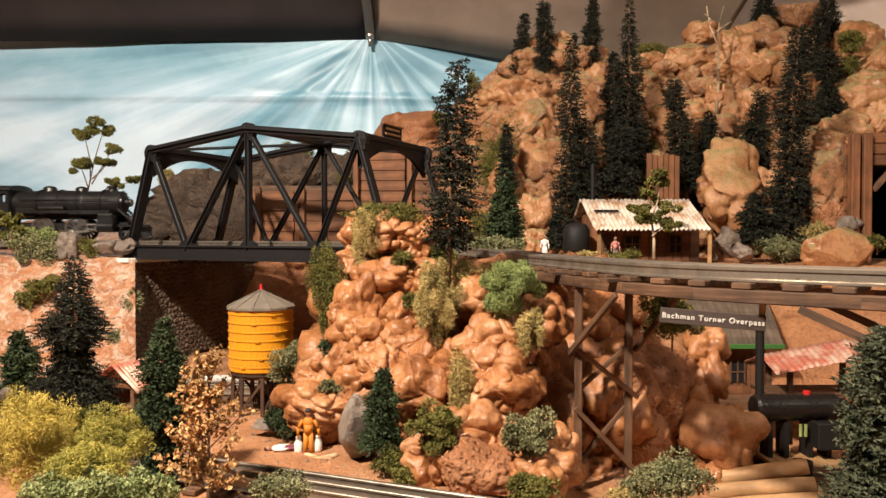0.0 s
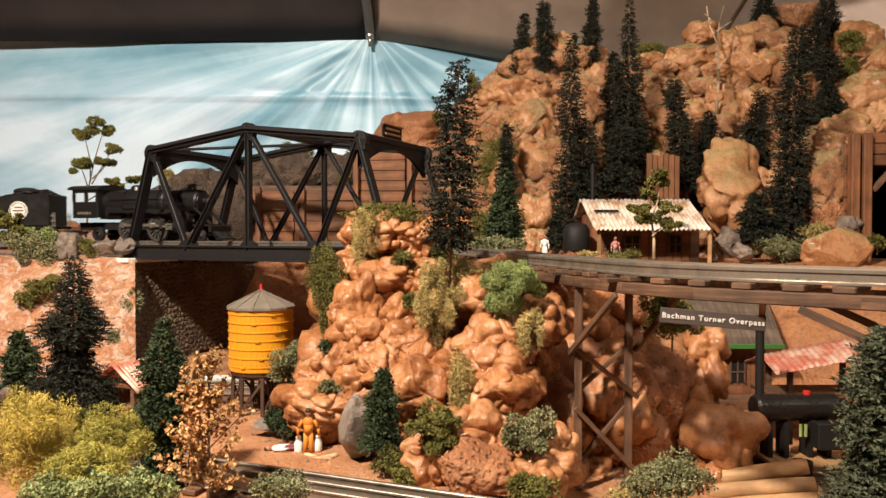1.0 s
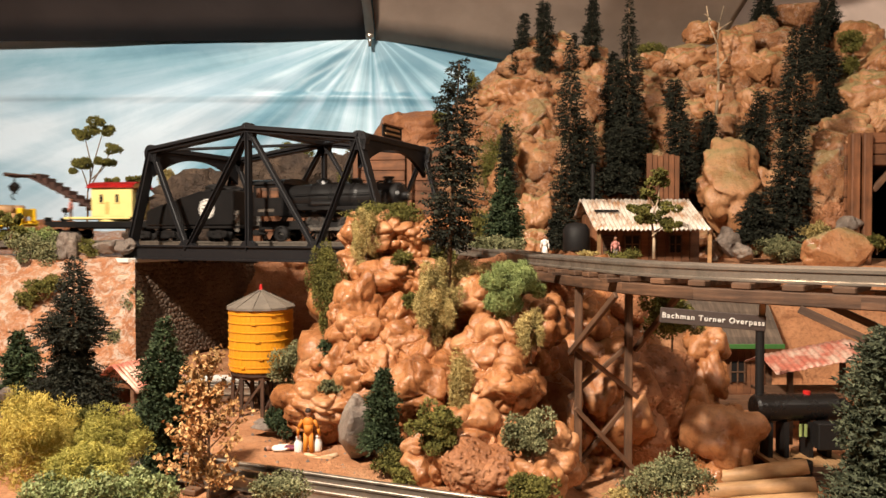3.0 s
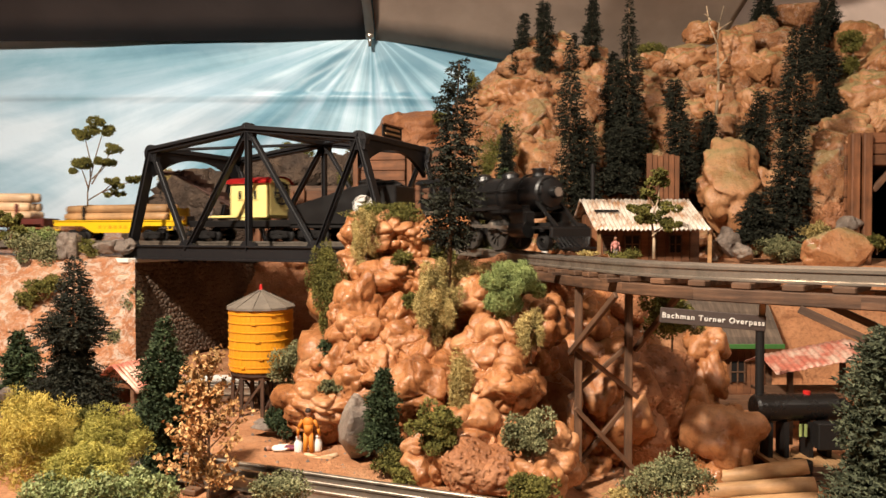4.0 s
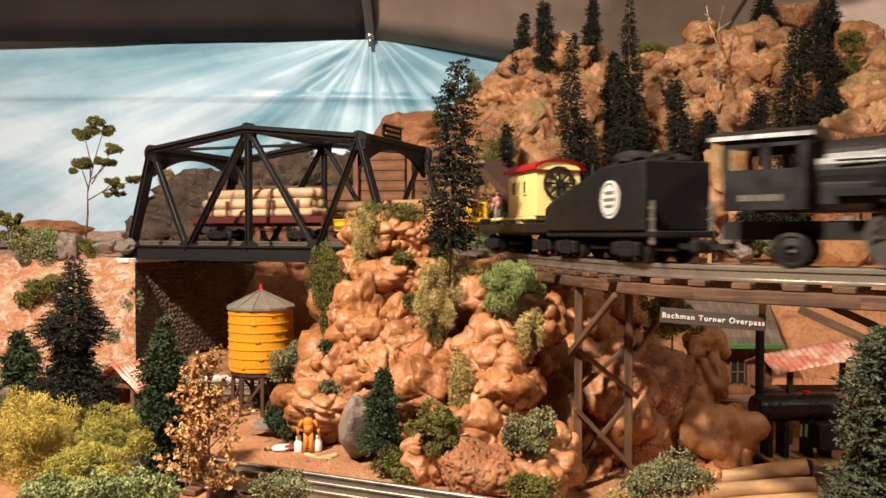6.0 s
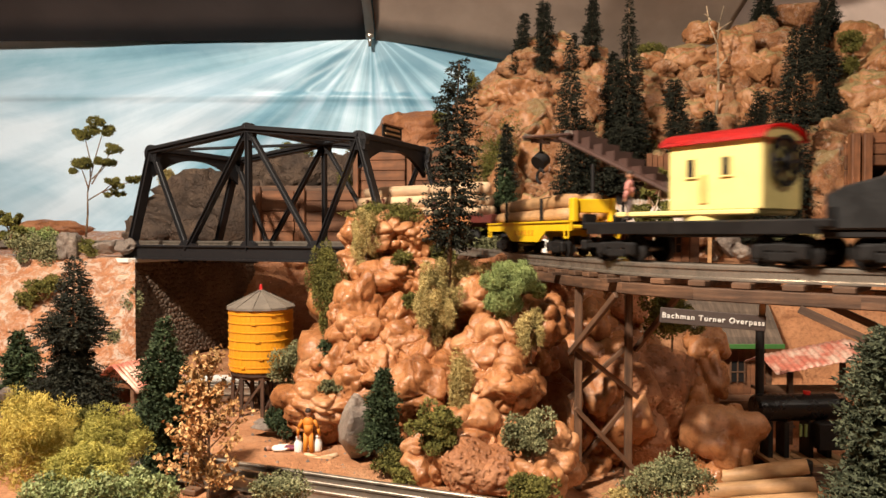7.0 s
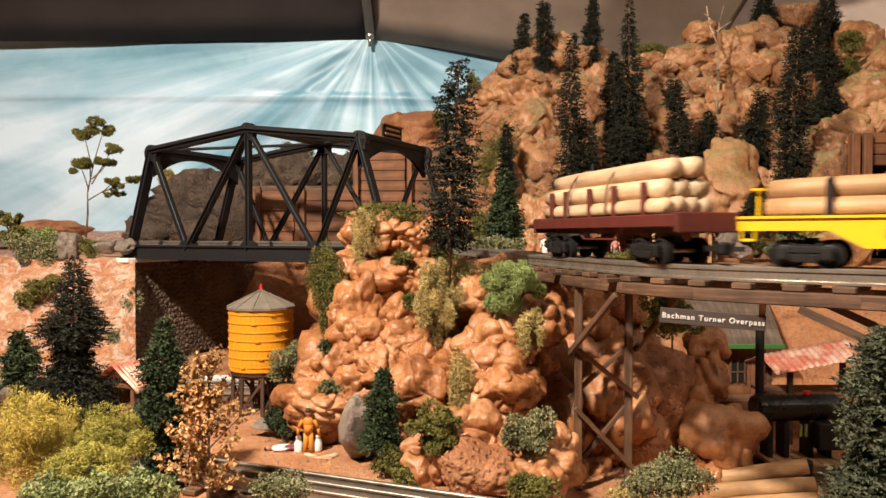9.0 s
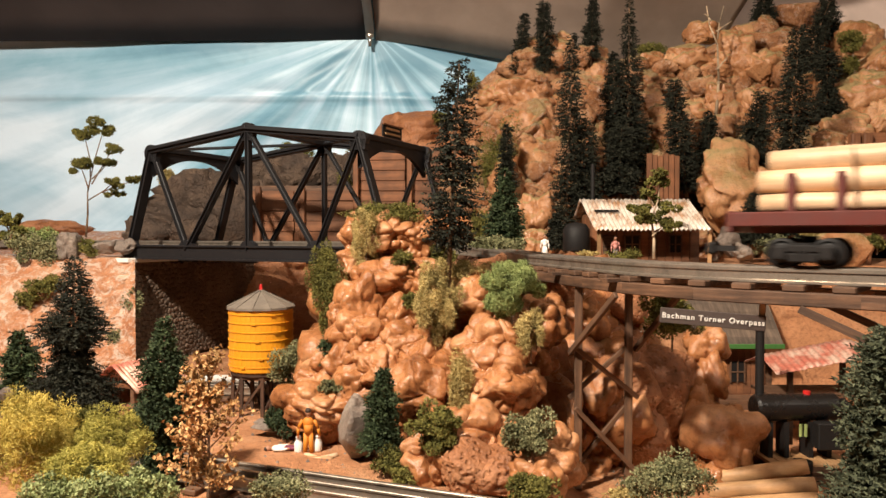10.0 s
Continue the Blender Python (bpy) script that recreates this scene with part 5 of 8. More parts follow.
def coupler(parent, x, way):
    bm = B()
    beam(bm, (x, 0, 0.013), (x + way * 0.016, 0, 0.013), 0.006, 0.004)
    box(bm, (x + way * 0.018, 0, 0.013), (0.007, 0.010, 0.009), bevel=0.0015)
    part("coupler", bm, BLACK_MATT, parent)


def make_engine():
    ob = thing("steam_engine", "black toy steam engine with two large driving wheels a side", "locomotive", "train")
    # boiler and smokebox
    bm = B()
    prof = [(0.0, 0.046), (0.0195, 0.046), (0.0215, 0.10), (0.0205, 0.155), (0.0205, 0.158), (0.0198, 0.16), (0.0195, 0.217), (0.018, 0.2195), (0.0, 0.2195)]
    lathe(bm, [(max(a, 0.0001), b) for a, b in prof], 36, Matrix.Translation((0, 0, 0.061)) @ pose(0, 0, 0, 0, 90, 0))
    shell = part("boiler", bm, BLACK, ob, "black boiler with raised bands", smooth=False)
    for x in (0.085, 0.118, 0.150, 0.188):
        bm = B()
        lathe(bm, [(0.0205, x), (0.0224, x), (0.0224, x + 0.0018), (0.0205, x + 0.0018)], 36, Matrix.Translation((0, 0, 0.061)) @ pose(0, 0, 0, 0, 90, 0))
        part("boiler_band", bm, BLACK, shell)
    bm = B()
    box(bm, (0.115, 0, 0.044), (0.165, 0.026, 0.018), bevel=0.002)
    box(bm, (0.066, 0, 0.046), (0.035, 0.040, 0.020), bevel=0.004)
    part("firebox", bm, BLACK, ob)
    # running boards
    for s in (-1, 1):
        bm = B()
        box(bm, (0.135, s * 0.0255, 0.047), (0.150, 0.010, 0.0025))
        box(bm, (0.135, s * 0.0300, 0.0465), (0.150, 0.0015, 0.0045))
        rod(bm, (0.06, s * 0.0235, 0.066), (0.205, s * 0.0225, 0.066), 0.0007, seg=6)
        for x in (0.07, 0.11, 0.15, 0.19):
            rod(bm, (x, s * 0.0195, 0.066), (x, s * 0.0240, 0.066), 0.0008, seg=6)
        rod(bm, (0.095, s * 0.026, 0.0525), (0.135, s * 0.026, 0.0525), 0.0042, seg=12)
        part("running_board", bm, BLACK, ob)
    # domes, stack, bell, headlamp
    for x, r, h, nm in ((0.098, 0.0105, 0.009, "steam_dome"), (0.150, 0.0095, 0.008, "sand_dome")):
        bm = B()
        lathe(bm, [(r * 1.2, 0.078), (r, 0.081), (r, 0.080 + h * 0.55), (r * 0.85, 0.080 + h * 0.8), (r * 0.4, 0.080 + h), (0.0002, 0.0805 + h)], 20, Matrix.Translation((x, 0, 0)))
        part(nm, bm, BLACK, ob, smooth=True)
    bm = B()
    lathe(bm, [(0.0085, 0.078), (0.0068, 0.081), (0.0065, 0.0855), (0.0080, 0.0875), (0.0078, 0.0885), (0.0055, 0.0885), (0.0055, 0.085), (0.0002, 0.085)], 20, Matrix.Translation((0.200, 0, 0)))
    part("smokestack", bm, BLACK, ob, smooth=True)
    bm = B()
    lathe(bm, [(0.0155, 0.2195), (0.0150, 0.2215), (0.0080, 0.2235), (0.0002, 0.2240)], 28, Matrix.Translation((0, 0, 0.061)) @ pose(0, 0, 0, 0, 90, 0))
    for a in range(10):
        c = Vector((0.220, 0.0168 * math.cos(a * 0.628), 0.061 + 0.0168 * math.sin(a * 0.628)))
        rod(bm, c, c + Vector((0.002, 0, 0)), 0.001, seg=6)
    part("smokebox_door", bm, BLACK, ob)
    bm = B()
    rod(bm, (0.2235, 0, 0.062), (0.232, 0, 0.062), 0.0062, seg=18)
    lampbody = part("headlamp", bm, BLACK, ob)
    bm = B()
    rod(bm, (0.232, 0, 0.062), (0.2328, 0, 0.062), 0.0050, seg=18)
    part("lens", bm, NICKEL, lampbody, "clear headlamp lens")
    # cab
    bm = B()
    for s in (-1, 1):
        box(bm, (0.021, s * 0.0285, 0.0495), (0.050, 0.0022, 0.026), bevel=0.0006)
        box(bm, (0.021, s * 0.0285, 0.0795), (0.050, 0.0022, 0.006))
        for x in (-0.002, 0.022, 0.044):
            box(bm, (x, s * 0.0285, 0.070), (0.005, 0.0022, 0.016))
    box(bm, (0.0455, 0, 0.060), (0.002, 0.056, 0.045))
    part("cab", bm, BLACK, ob)
    bm = B()
    n = 12
    lathe_pts = []
    for x in (-0.012, 0.050):
        row = []
        for k in range(n + 1):
            a = math.pi * k / n
            row.append((x, 0.0325 * math.cos(a), 0.0815 + 0.0085 * math.sin(a) ** 0.8))
        lathe_pts.append(row)
    vs = [[bm.verts.new(p) for p in row] for row in lathe_pts]
    for k in range(n):
        bm.faces.new((vs[0][k], vs[0][k + 1], vs[1][k + 1], vs[1][k]))
    bm.faces.new(vs[0][::-1])
    bm.faces.new(vs[1])
    bm.faces.new((vs[0][0], vs[1][0], vs[1][n], vs[0][n]))
    part("cab_roof", bm, BLACK, ob)
    for s in (-1, 1):
        bm = B()
        for k in range(6):
            box(bm, (0.008 + k * 0.0045, s * 0.0298, 0.0445), (0.003, 0.0006, 0.004))
        part("number_bars", bm, ROOF_GREY, ob)
    # frame, cylinders, pilot
    bm = B()
    box(bm, (0.11, 0, 0.024), (0.24, 0.018, 0.012))
    part("frame", bm, BLACK_MATT, ob)
    for s in (-1, 1):
        bm = B()
        rod(bm, (0.190, s * 0.0265, 0.0225), (0.216, s * 0.0265, 0.0225), 0.0085, seg=18)
        box(bm, (0.203, s * 0.0245, 0.033), (0.026, 0.015, 0.018), bevel=0.002)
        rod(bm, (0.192, s * 0.0270, 0.0400), (0.214, s * 0.0270, 0.0400), 0.0055, seg=14)
        part("cylinder", bm, BLACK, ob)
        bm = B()
        beam(bm, (0.216, s * 0.016, 0.052), (0.250, s * 0.014, 0.022), 0.003, 0.003)
        part("stay", bm, BLACK, ob)
    bm = B()
    box(bm, (0.236, 0, 0.0245), (0.030, 0.052, 0.003))
    box(bm, (0.251, 0, 0.019), (0.005, 0.054, 0.011), bevel=0.001)
    for k in range(-5, 6):
        beam(bm, (0.253, k * 0.0048, 0.015), (0.268 - abs(k) * 0.0022, k * 0.0036, 0.004), 0.0018, 0.0018)
    box(bm, (0.262, 0, 0.0038), (0.010, 0.040, 0.002))
    part("pilot", bm, BLACK, ob)
    # wheels
    drivers = [wheelset(ob, x, 0.0195, WHEEL_STEEL, name="driving_wheels", spokes=14) for x in (0.095, 0.150)]
    small = [wheelset(ob, 0.035, 0.0115, BLACK_MATT), wheelset(ob, 0.228, 0.0105, BLACK_MATT)]
    rods = []
    for s in (-1, 1):
        bm = B()
        beam(bm, (0.0, 0, 0), (0.055, 0, 0), 0.0018, 0.0040)
        for x in (0, 0.055):
            rod(bm, (x, -0.0016, 0), (x, 0.0016, 0), 0.0046, seg=16)
        k = part("side_rod", bm, NICKEL, ob, "bright nickel side rod")
        k.location = (0.095, s * 0.0225, 0.0195)
        bm = B()
        beam(bm, (0.0, 0, 0), (0.046, 0, 0.001), 0.0016, 0.0036)
        box(bm, (0.046, 0, 0.002), (0.011, 0.004, 0.009), bevel=0.0008)
        rod(bm, (0, -0.0014, 0), (0, 0.0014, 0), 0.0040, seg=14)
        k2 = part("main_rod", bm, NICKEL, ob, "bright nickel main rod")
        k2.location = (0.150, s * 0.0250, 0.0195)
        bm = B()
        for z in (0.019, 0.0265):
            beam(bm, (0.172, s * 0.0262, z), (0.192, s * 0.0262, z), 0.003, 0.0018)
        part("slide_bars", bm, NICKEL, ob)
        rods.append((k, k2, s))
    coupler(ob, -0.004, -1)
    return ob, drivers, small, rods


def disc_emblem(parent, x, y, z, r, side):
    """Round white badge of plain rings and bars."""
    bm = B()
    rod(bm, (x, y, z), (x, y + side * 0.0006, z), r, seg=28)
    e = part("emblem", bm, WHITE, parent, "round white emblem")
    for dz, w in ((0.35, 0.9), (0.0, 1.2), (-0.35, 0.9)):
        bm = B()
        box(bm, (x, y + side * 0.0008, z + dz * r), (r * w, 0.0006, r * 0.17))
        part("emblem_bar", bm, ROOF_GREY, e)
    bm = B()
    lathe(bm, [(r * 0.80, 0), (r * 0.87, 0), (r * 0.87, 0.0005), (r * 0.80, 0.0005)], 28, Matrix.Translation((x, y + side * 0.0007, z)) @ pose(0, 0, 0, 90, 0, 0))
    part("emblem_ring", bm, ROOF_GREY, e)


def make_tender():
    ob = thing("tender", "black slope-backed toy tender with a round white emblem", "tender", "train")
    bm = B()
    side = [(-0.088, 0.024), (0.082, 0.024), (0.082, 0.074), (0.018, 0.074), (-0.078, 0.050), (-0.088, 0.045)]
    vs = [[bm.verts.new((x, y, z)) for x, z in side] for y in (-0.0275, 0.0275)]
    bm.faces.new(vs[0])
    bm.faces.new(vs[1][::-1])
    for k in range(6):
        bm.faces.new((vs[0][k], vs[1][k], vs[1][(k + 1) % 6], vs[0][(k + 1) % 6]))
    bmesh.ops.bevel(bm, geom=list(bm.edges), offset=0.0012, segments=1, affect="EDGES")
    part("tank", bm, BLACK, ob)
    bm = B()
    box(bm, (0, 0, 0.0215), (0.182, 0.050, 0.005), bevel=0.001)
    part("underframe", bm, BLACK_MATT, ob)
    b2 = boulder_bm(0.030, 0.022, 0.009, 91, 3, 0.3, 0.2)
    coal = part("coal_load", b2, BLACK_MATT, ob)
    coal.location = (0.045, 0, 0.0745)
    for s in (-1, 1):
        disc_emblem(ob, 0.034, s * 0.0276, 0.048, 0.0145, s)
        bm = B()
        for x in (0.086, 0.089):
            rod(bm, (x, s * 0.024, 0.014), (x, s * 0.024, 0.045), 0.0008, seg=6)
        for z in (0.016, 0.024, 0.032, 0.040):
            rod(bm, (0.083, s * 0.024, z), (0.091, s * 0.024, z), 0.0008, seg=6)
        part("ladder", bm, NICKEL, ob)
    w = truck(ob, -0.052) + truck(ob, 0.050)
    coupler(ob, -0.090, -1)
    coupler(ob, 0.088, 1)
    return ob, w


def make_crane():
    ob = thing("crane_car", "black flat car with a yellow cab and brown boom", "crane car", "train")
    bm = B()
    box(bm, (0, 0, 0.029), (0.205, 0.054, 0.006), bevel=0.0012)
    box(bm, (0, 0, 0.0235), (0.11, 0.030, 0.007), bevel=0.001)
    for s in (-1, 1):
        box(bm, (0, s * 0.0265, 0.0265), (0.190, 0.003, 0.008))
        for e in (-0.1005, 0.1005):
            box(bm, (e, s * 0.019, 0.035), (0.003, 0.014, 0.008))
    part("flat_bed", bm, BLACK, ob)
    upper_works = new("upper_works")
    upper_works.parent = ob
    upper_works.location = (-0.028, 0, 0)
    bm = B()
    rod(bm, (0.035, 0, 0.032), (0.035, 0, 0.036), 0.024, seg=24)
    box(bm, (0.020, 0, 0.0375), (0.120, 0.050, 0.004), bevel=0.001)
    part("turntable", bm, CREAM, upper_works)
    # cab: boarded walls, arched end with a spoked wheel, red arched roof
    bm = B()
    box(bm, (0.0475, 0, 0.0635), (0.073, 0.0495, 0.049), bevel=0.0008)
    cabw = part("cab", bm, CREAM, upper_works, "pale yellow crane cab")
    for s in (-1, 1):
        for x, w in ((0.030, 0.007), (0.058, 0.007)):
            bm = B()
            box(bm, (x, s * 0.0250, 0.069), (w, 0.0010, 0.013))
            win = part("window", bm, BLACK_MATT, cabw, "dark window opening")
            bm = B()
            for dx in (-w / 2, w / 2):
                box(bm, (x + dx, s * 0.0253, 0.069), (0.001, 0.0014, 0.014))
            box(bm, (x, s * 0.0253, 0.0623), (w + 0.003, 0.002, 0.001))
            part("window_frame", bm, CREAM, cabw)
        bm = B()
        box(bm, (0.040, s * 0.0252, 0.054), (0.007, 0.0012, 0.020))
        part("door_strip", bm, DOOR_TAN, cabw)
    bm = B()
    n = 14
    rows = []
    for x in (0.005, 0.088):
        rows.append([bm.verts.new((x, 0.0285 * math.cos(math.pi * k / n), 0.086 + 0.011 * math.sin(math.pi * k / n))) for k in range(n + 1)])
    for k in range(n):
        bm.faces.new((rows[0][k], rows[0][k + 1], rows[1][k + 1], rows[1][k]))
    bm.faces.new((rows[0][0], rows[1][0], rows[1][n], rows[0][n]))
    bmesh.ops.solidify(bm, geom=list(bm.faces), thickness=0.0015)
    part("roof", bm, RED, upper_works, "bright red arched roof")
    bm = B()
    pts = [bm.verts.new((0.0842, 0.0245 * math.cos(math.pi * k / n), 0.086 + 0.009 * math.sin(math.pi * k / n))) for k in range(n + 1)]
    bm.faces.new(pts)
    ex = bmesh.ops.extrude_face_region(bm, geom=list(bm.faces))
    for v in ex["geom"]:
        if isinstance(v, bmesh.types.BMVert):
            v.co.x -= 0.074
    part("gable", bm, CREAM, upper_works)
    bm = B()
    m = Matrix.Translation((0.0855, 0, 0.072)) @ pose(0, 0, 0, 0, 90, 0)
    lathe(bm, [(0.0150, 0), (0.0175, 0), (0.0175, 0.0025), (0.0150, 0.0025)], 26, m)
    for a in range(4):
        d = Vector((0, math.cos(a * math.pi / 4), math.sin(a * math.pi / 4))) * 0.016
        beam(bm, Vector((0.087, 0, 0.072)) - d, Vector((0.087, 0, 0.072)) + d, 0.0018, 0.0022)
    rod(bm, (0.0855, 0, 0.072), (0.090, 0, 0.072), 0.004, seg=12)
    part("winding_wheel", bm, BLACK_MATT, upper_works, "black spoked winding wheel")
    # boom
    bm = B()
    for s in (-1, 1):
        y = s * 0.011
        beam(bm, (0.015, y, 0.050), (-0.108, y, 0.106), 0.0025, 0.019, 0.0008, up=(0, 1, 0))
        beam(bm, (-0.098, y, 0.1085), (-0.158, y, 0.112), 0.0025, 0.014, 0.0008, up=(0, 1, 0))
    for k in range(9):
        f = k / 8
        box(bm, (0.010 - 0.108 * f, 0, 0.049 + 0.057 * f), (0.009, 0.022, 0.012))
    for x in (-0.118, -0.135, -0.151):
        box(bm, (x, 0, 0.109), (0.003, 0.022, 0.004))
    part("boom", bm, BROWN, upper_works, "brown steel crane boom")
    for x, z in ((-0.104, 0.1095), (-0.157, 0.112)):
        bm = B()
        rod(bm, (x, -0.0140, z), (x, 0.0140, z), 0.0034, seg=14)
        part("sheave_pin", bm, NICKEL, upper_works, "bright sheave pin")
    bm = B()
    rod(bm, (-0.151, -0.004, 0.088), (-0.151, 0.004, 0.094), 0.0075, seg=18)
    rod(bm, (-0.151, 0, 0.088), (-0.151, 0, 0.110), 0.0012, seg=6)
    part("pulley_block", bm, BLACK_MATT, upper_works)
    bm = B()
    prev = Vector((-0.151, 0, 0.086))
    for k in range(10):
        a = -math.pi / 2 + k * 0.45
        q = Vector((-0.151 + 0.005 * math.cos(a) * -1, 0, 0.076 + 0.006 * math.sin(a)))
        if k:
            rod(bm, prev, q, 0.0014, seg=6)
        prev = q
    rod(bm, (-0.151, 0, 0.088), (-0.151, 0, 0.082), 0.0016, seg=6)
    part("hook", bm, BLACK_MATT, upper_works)
    bm = B()
    rod(bm, (-0.098, 0.020, 0.030), (-0.098, 0.020, 0.052), 0.0012, seg=8)
    rod(bm, (-0.098, 0.016, 0.052), (-0.098, 0.024, 0.052), 0.0045, seg=14)
    part("brake_wheel", bm, BLACK_MATT, ob)
    w = truck(ob, -0.068) + truck(ob, 0.068)
    coupler(ob, -0.103, -1)
    coupler(ob, 0.103, 1)
    return ob, w


def log_part(parent, p, q, r, mat, seed):
    """A peeled log, slightly crooked, with pale ends."""
    rr = random.Random(seed)
    p, q = Vector(p), Vector(q)
    m = frame_of(p, q)
    bm = B()
    n, seg = 9, 14
    rings = []
    for k in range(n + 1):
        f = k / n
        c = p + (q - p) * f + m @ Vector((0, 1, 0)) * math.sin(f * 3.1 + seed) * r * 0.10 + m @ Vector((0, 0, 1)) * math.cos(f * 2.7 + seed) * r * 0.06
        ring = []
        for a in range(seg):
            t = 2 * math.pi * a / seg
            rad = r * (1 + 0.05 * math.sin(2 * t + seed) + 0.03 * rr.uniform(-1, 1)) * (0.93 if k in (0, n) else 1)
            ring.append(bm.verts.new(c + m @ Vector((0, math.cos(t) * rad, math.sin(t) * rad))))
        rings.append(ring)
    for a, b in zip(rings, rings[1:]):
        for k in range(seg):
            bm.faces.new((a[k], a[(k + 1) % seg], b[(k + 1) % seg], b[k]))
    bm.faces.new(rings[0][::-1])
    bm.faces.new(rings[-1])
    return part("log", bm, mat, parent, smooth=True)


def make_yellow_car():
    ob = thing("yellow_flat_car", "bright yellow dropped-side flat car loaded with peeled logs", "flat car", "train")
    L = 0.1219
    bm = B()
    box(bm, (0, 0, 0.031), (2 * L, 0.050, 0.004), bevel=0.001)
    for s in (-1, 1):
        y = s * 0.0262
        side = [(-L, 0.0365), (L, 0.0365), (L, 0.0270), (0.062, 0.0270), (0.040, 0.0150), (-0.040, 0.0150), (-0.062, 0.0270), (-L, 0.0270)]
        vs = [[bm.verts.new((x, yy, z)) for x, z in side] for yy in (y - 0.0012, y + 0.0012)]
        bm.faces.new(vs[0])
        bm.faces.new(vs[1][::-1])
        for k in range(8):
            bm.faces.new((vs[0][k], vs[1][k], vs[1][(k + 1) % 8], vs[0][(k + 1) % 8]))
        box(bm, (0, s * 0.0268, 0.0365), (2 * L, 0.0050, 0.0018))
    bmesh.ops.recalc_face_normals(bm, faces=list(bm.faces))
    body = part("body", bm, YELLOW, ob)
    for s in (-1, 1):
        bm = B()
        for k, w in enumerate((0.0045, 0.0025, 0.0055, 0.0055, 0.0045, 0.0045)):
            box(bm, (-0.026 + k * 0.0103, s * 0.0277, 0.0252), (w, 0.0005, 0.0055))
        part("letter_bars", bm, TANK_YELLOW, body, "faded lettering as plain bars")
        for e in (-1, 1):
            bm = B()
            x = e * (L - 0.003)
            rod(bm, (x, s * 0.028, 0.034), (x, s * 0.028, 0.020), 0.0009, seg=6)
            rod(bm, (x - e * 0.009, s * 0.028, 0.027), (x - e * 0.009, s * 0.028, 0.020), 0.0009, seg=6)
            rod(bm, (x, s * 0.028, 0.020), (x - e * 0.009, s * 0.028, 0.020), 0.0012, seg=6)
            part("step", bm, YELLOW, ob)
    bm = B()
    for s in (-1, 1):
        box(bm, (L - 0.006, s * 0.021, 0.048), (0.010, 0.006, 0.024), bevel=0.001)
    box(bm, (L - 0.006, 0, 0.052), (0.004, 0.042, 0.014), bevel=0.001)
    part("bulkhead", bm, YELLOW, ob)
    bm = B()
    rod(bm, (-L + 0.004, 0.012, 0.036), (-L + 0.004, 0.012, 0.058), 0.0012, seg=8)
    lathe(bm, [(0.0045, 0), (0.006, 0), (0.006, 0.0015), (0.0045, 0.0015)], 18, Matrix.Translation((-L + 0.004, 0.012, 0.058)))
    beam(bm, (-L + 0.004, 0.007, 0.0588), (-L + 0.004, 0.017, 0.0588), 0.001, 0.001)
    part("brake_wheel", bm, YELLOW, ob)
    k = 0
    for y, z in ((-0.0165, 0.0430), (0.0, 0.0430), (0.0165, 0.0430), (-0.010, 0.0565), (0.0085, 0.0570)):
        k += 1
        log_part(ob, (-0.108 + k % 3 * 0.004, y, z), (0.096 + k % 2 * 0.008, y + 0.001, z + 0.001), 0.0080, WOOD_LOG, k)
    for x in (-0.062, 0.045):
        for s in (-1, 1):
            bm = B()
            box(bm, (x, s * 0.0252, 0.049), (0.0045, 0.0026, 0.026), bevel=0.0005)
            part("stake", bm, BLACK_MATT, ob, "black stake")
        bm = B()
        beam(bm, (x, -0.0255, 0.062), (x, -0.010, 0.0652), 0.003, 0.0008)
        beam(bm, (x, -0.010, 0.0655), (x, 0.010, 0.0660), 0.003, 0.0008)
        beam(bm, (x, 0.010, 0.0655), (x, 0.0255, 0.062), 0.003, 0.0008)
        part("strap", bm, BLACK_MATT, ob)
    w = truck(ob, -0.078) + truck(ob, 0.078)
    coupler(ob, -L - 0.002, -1)
    coupler(ob, L + 0.002, 1)
    return ob, w


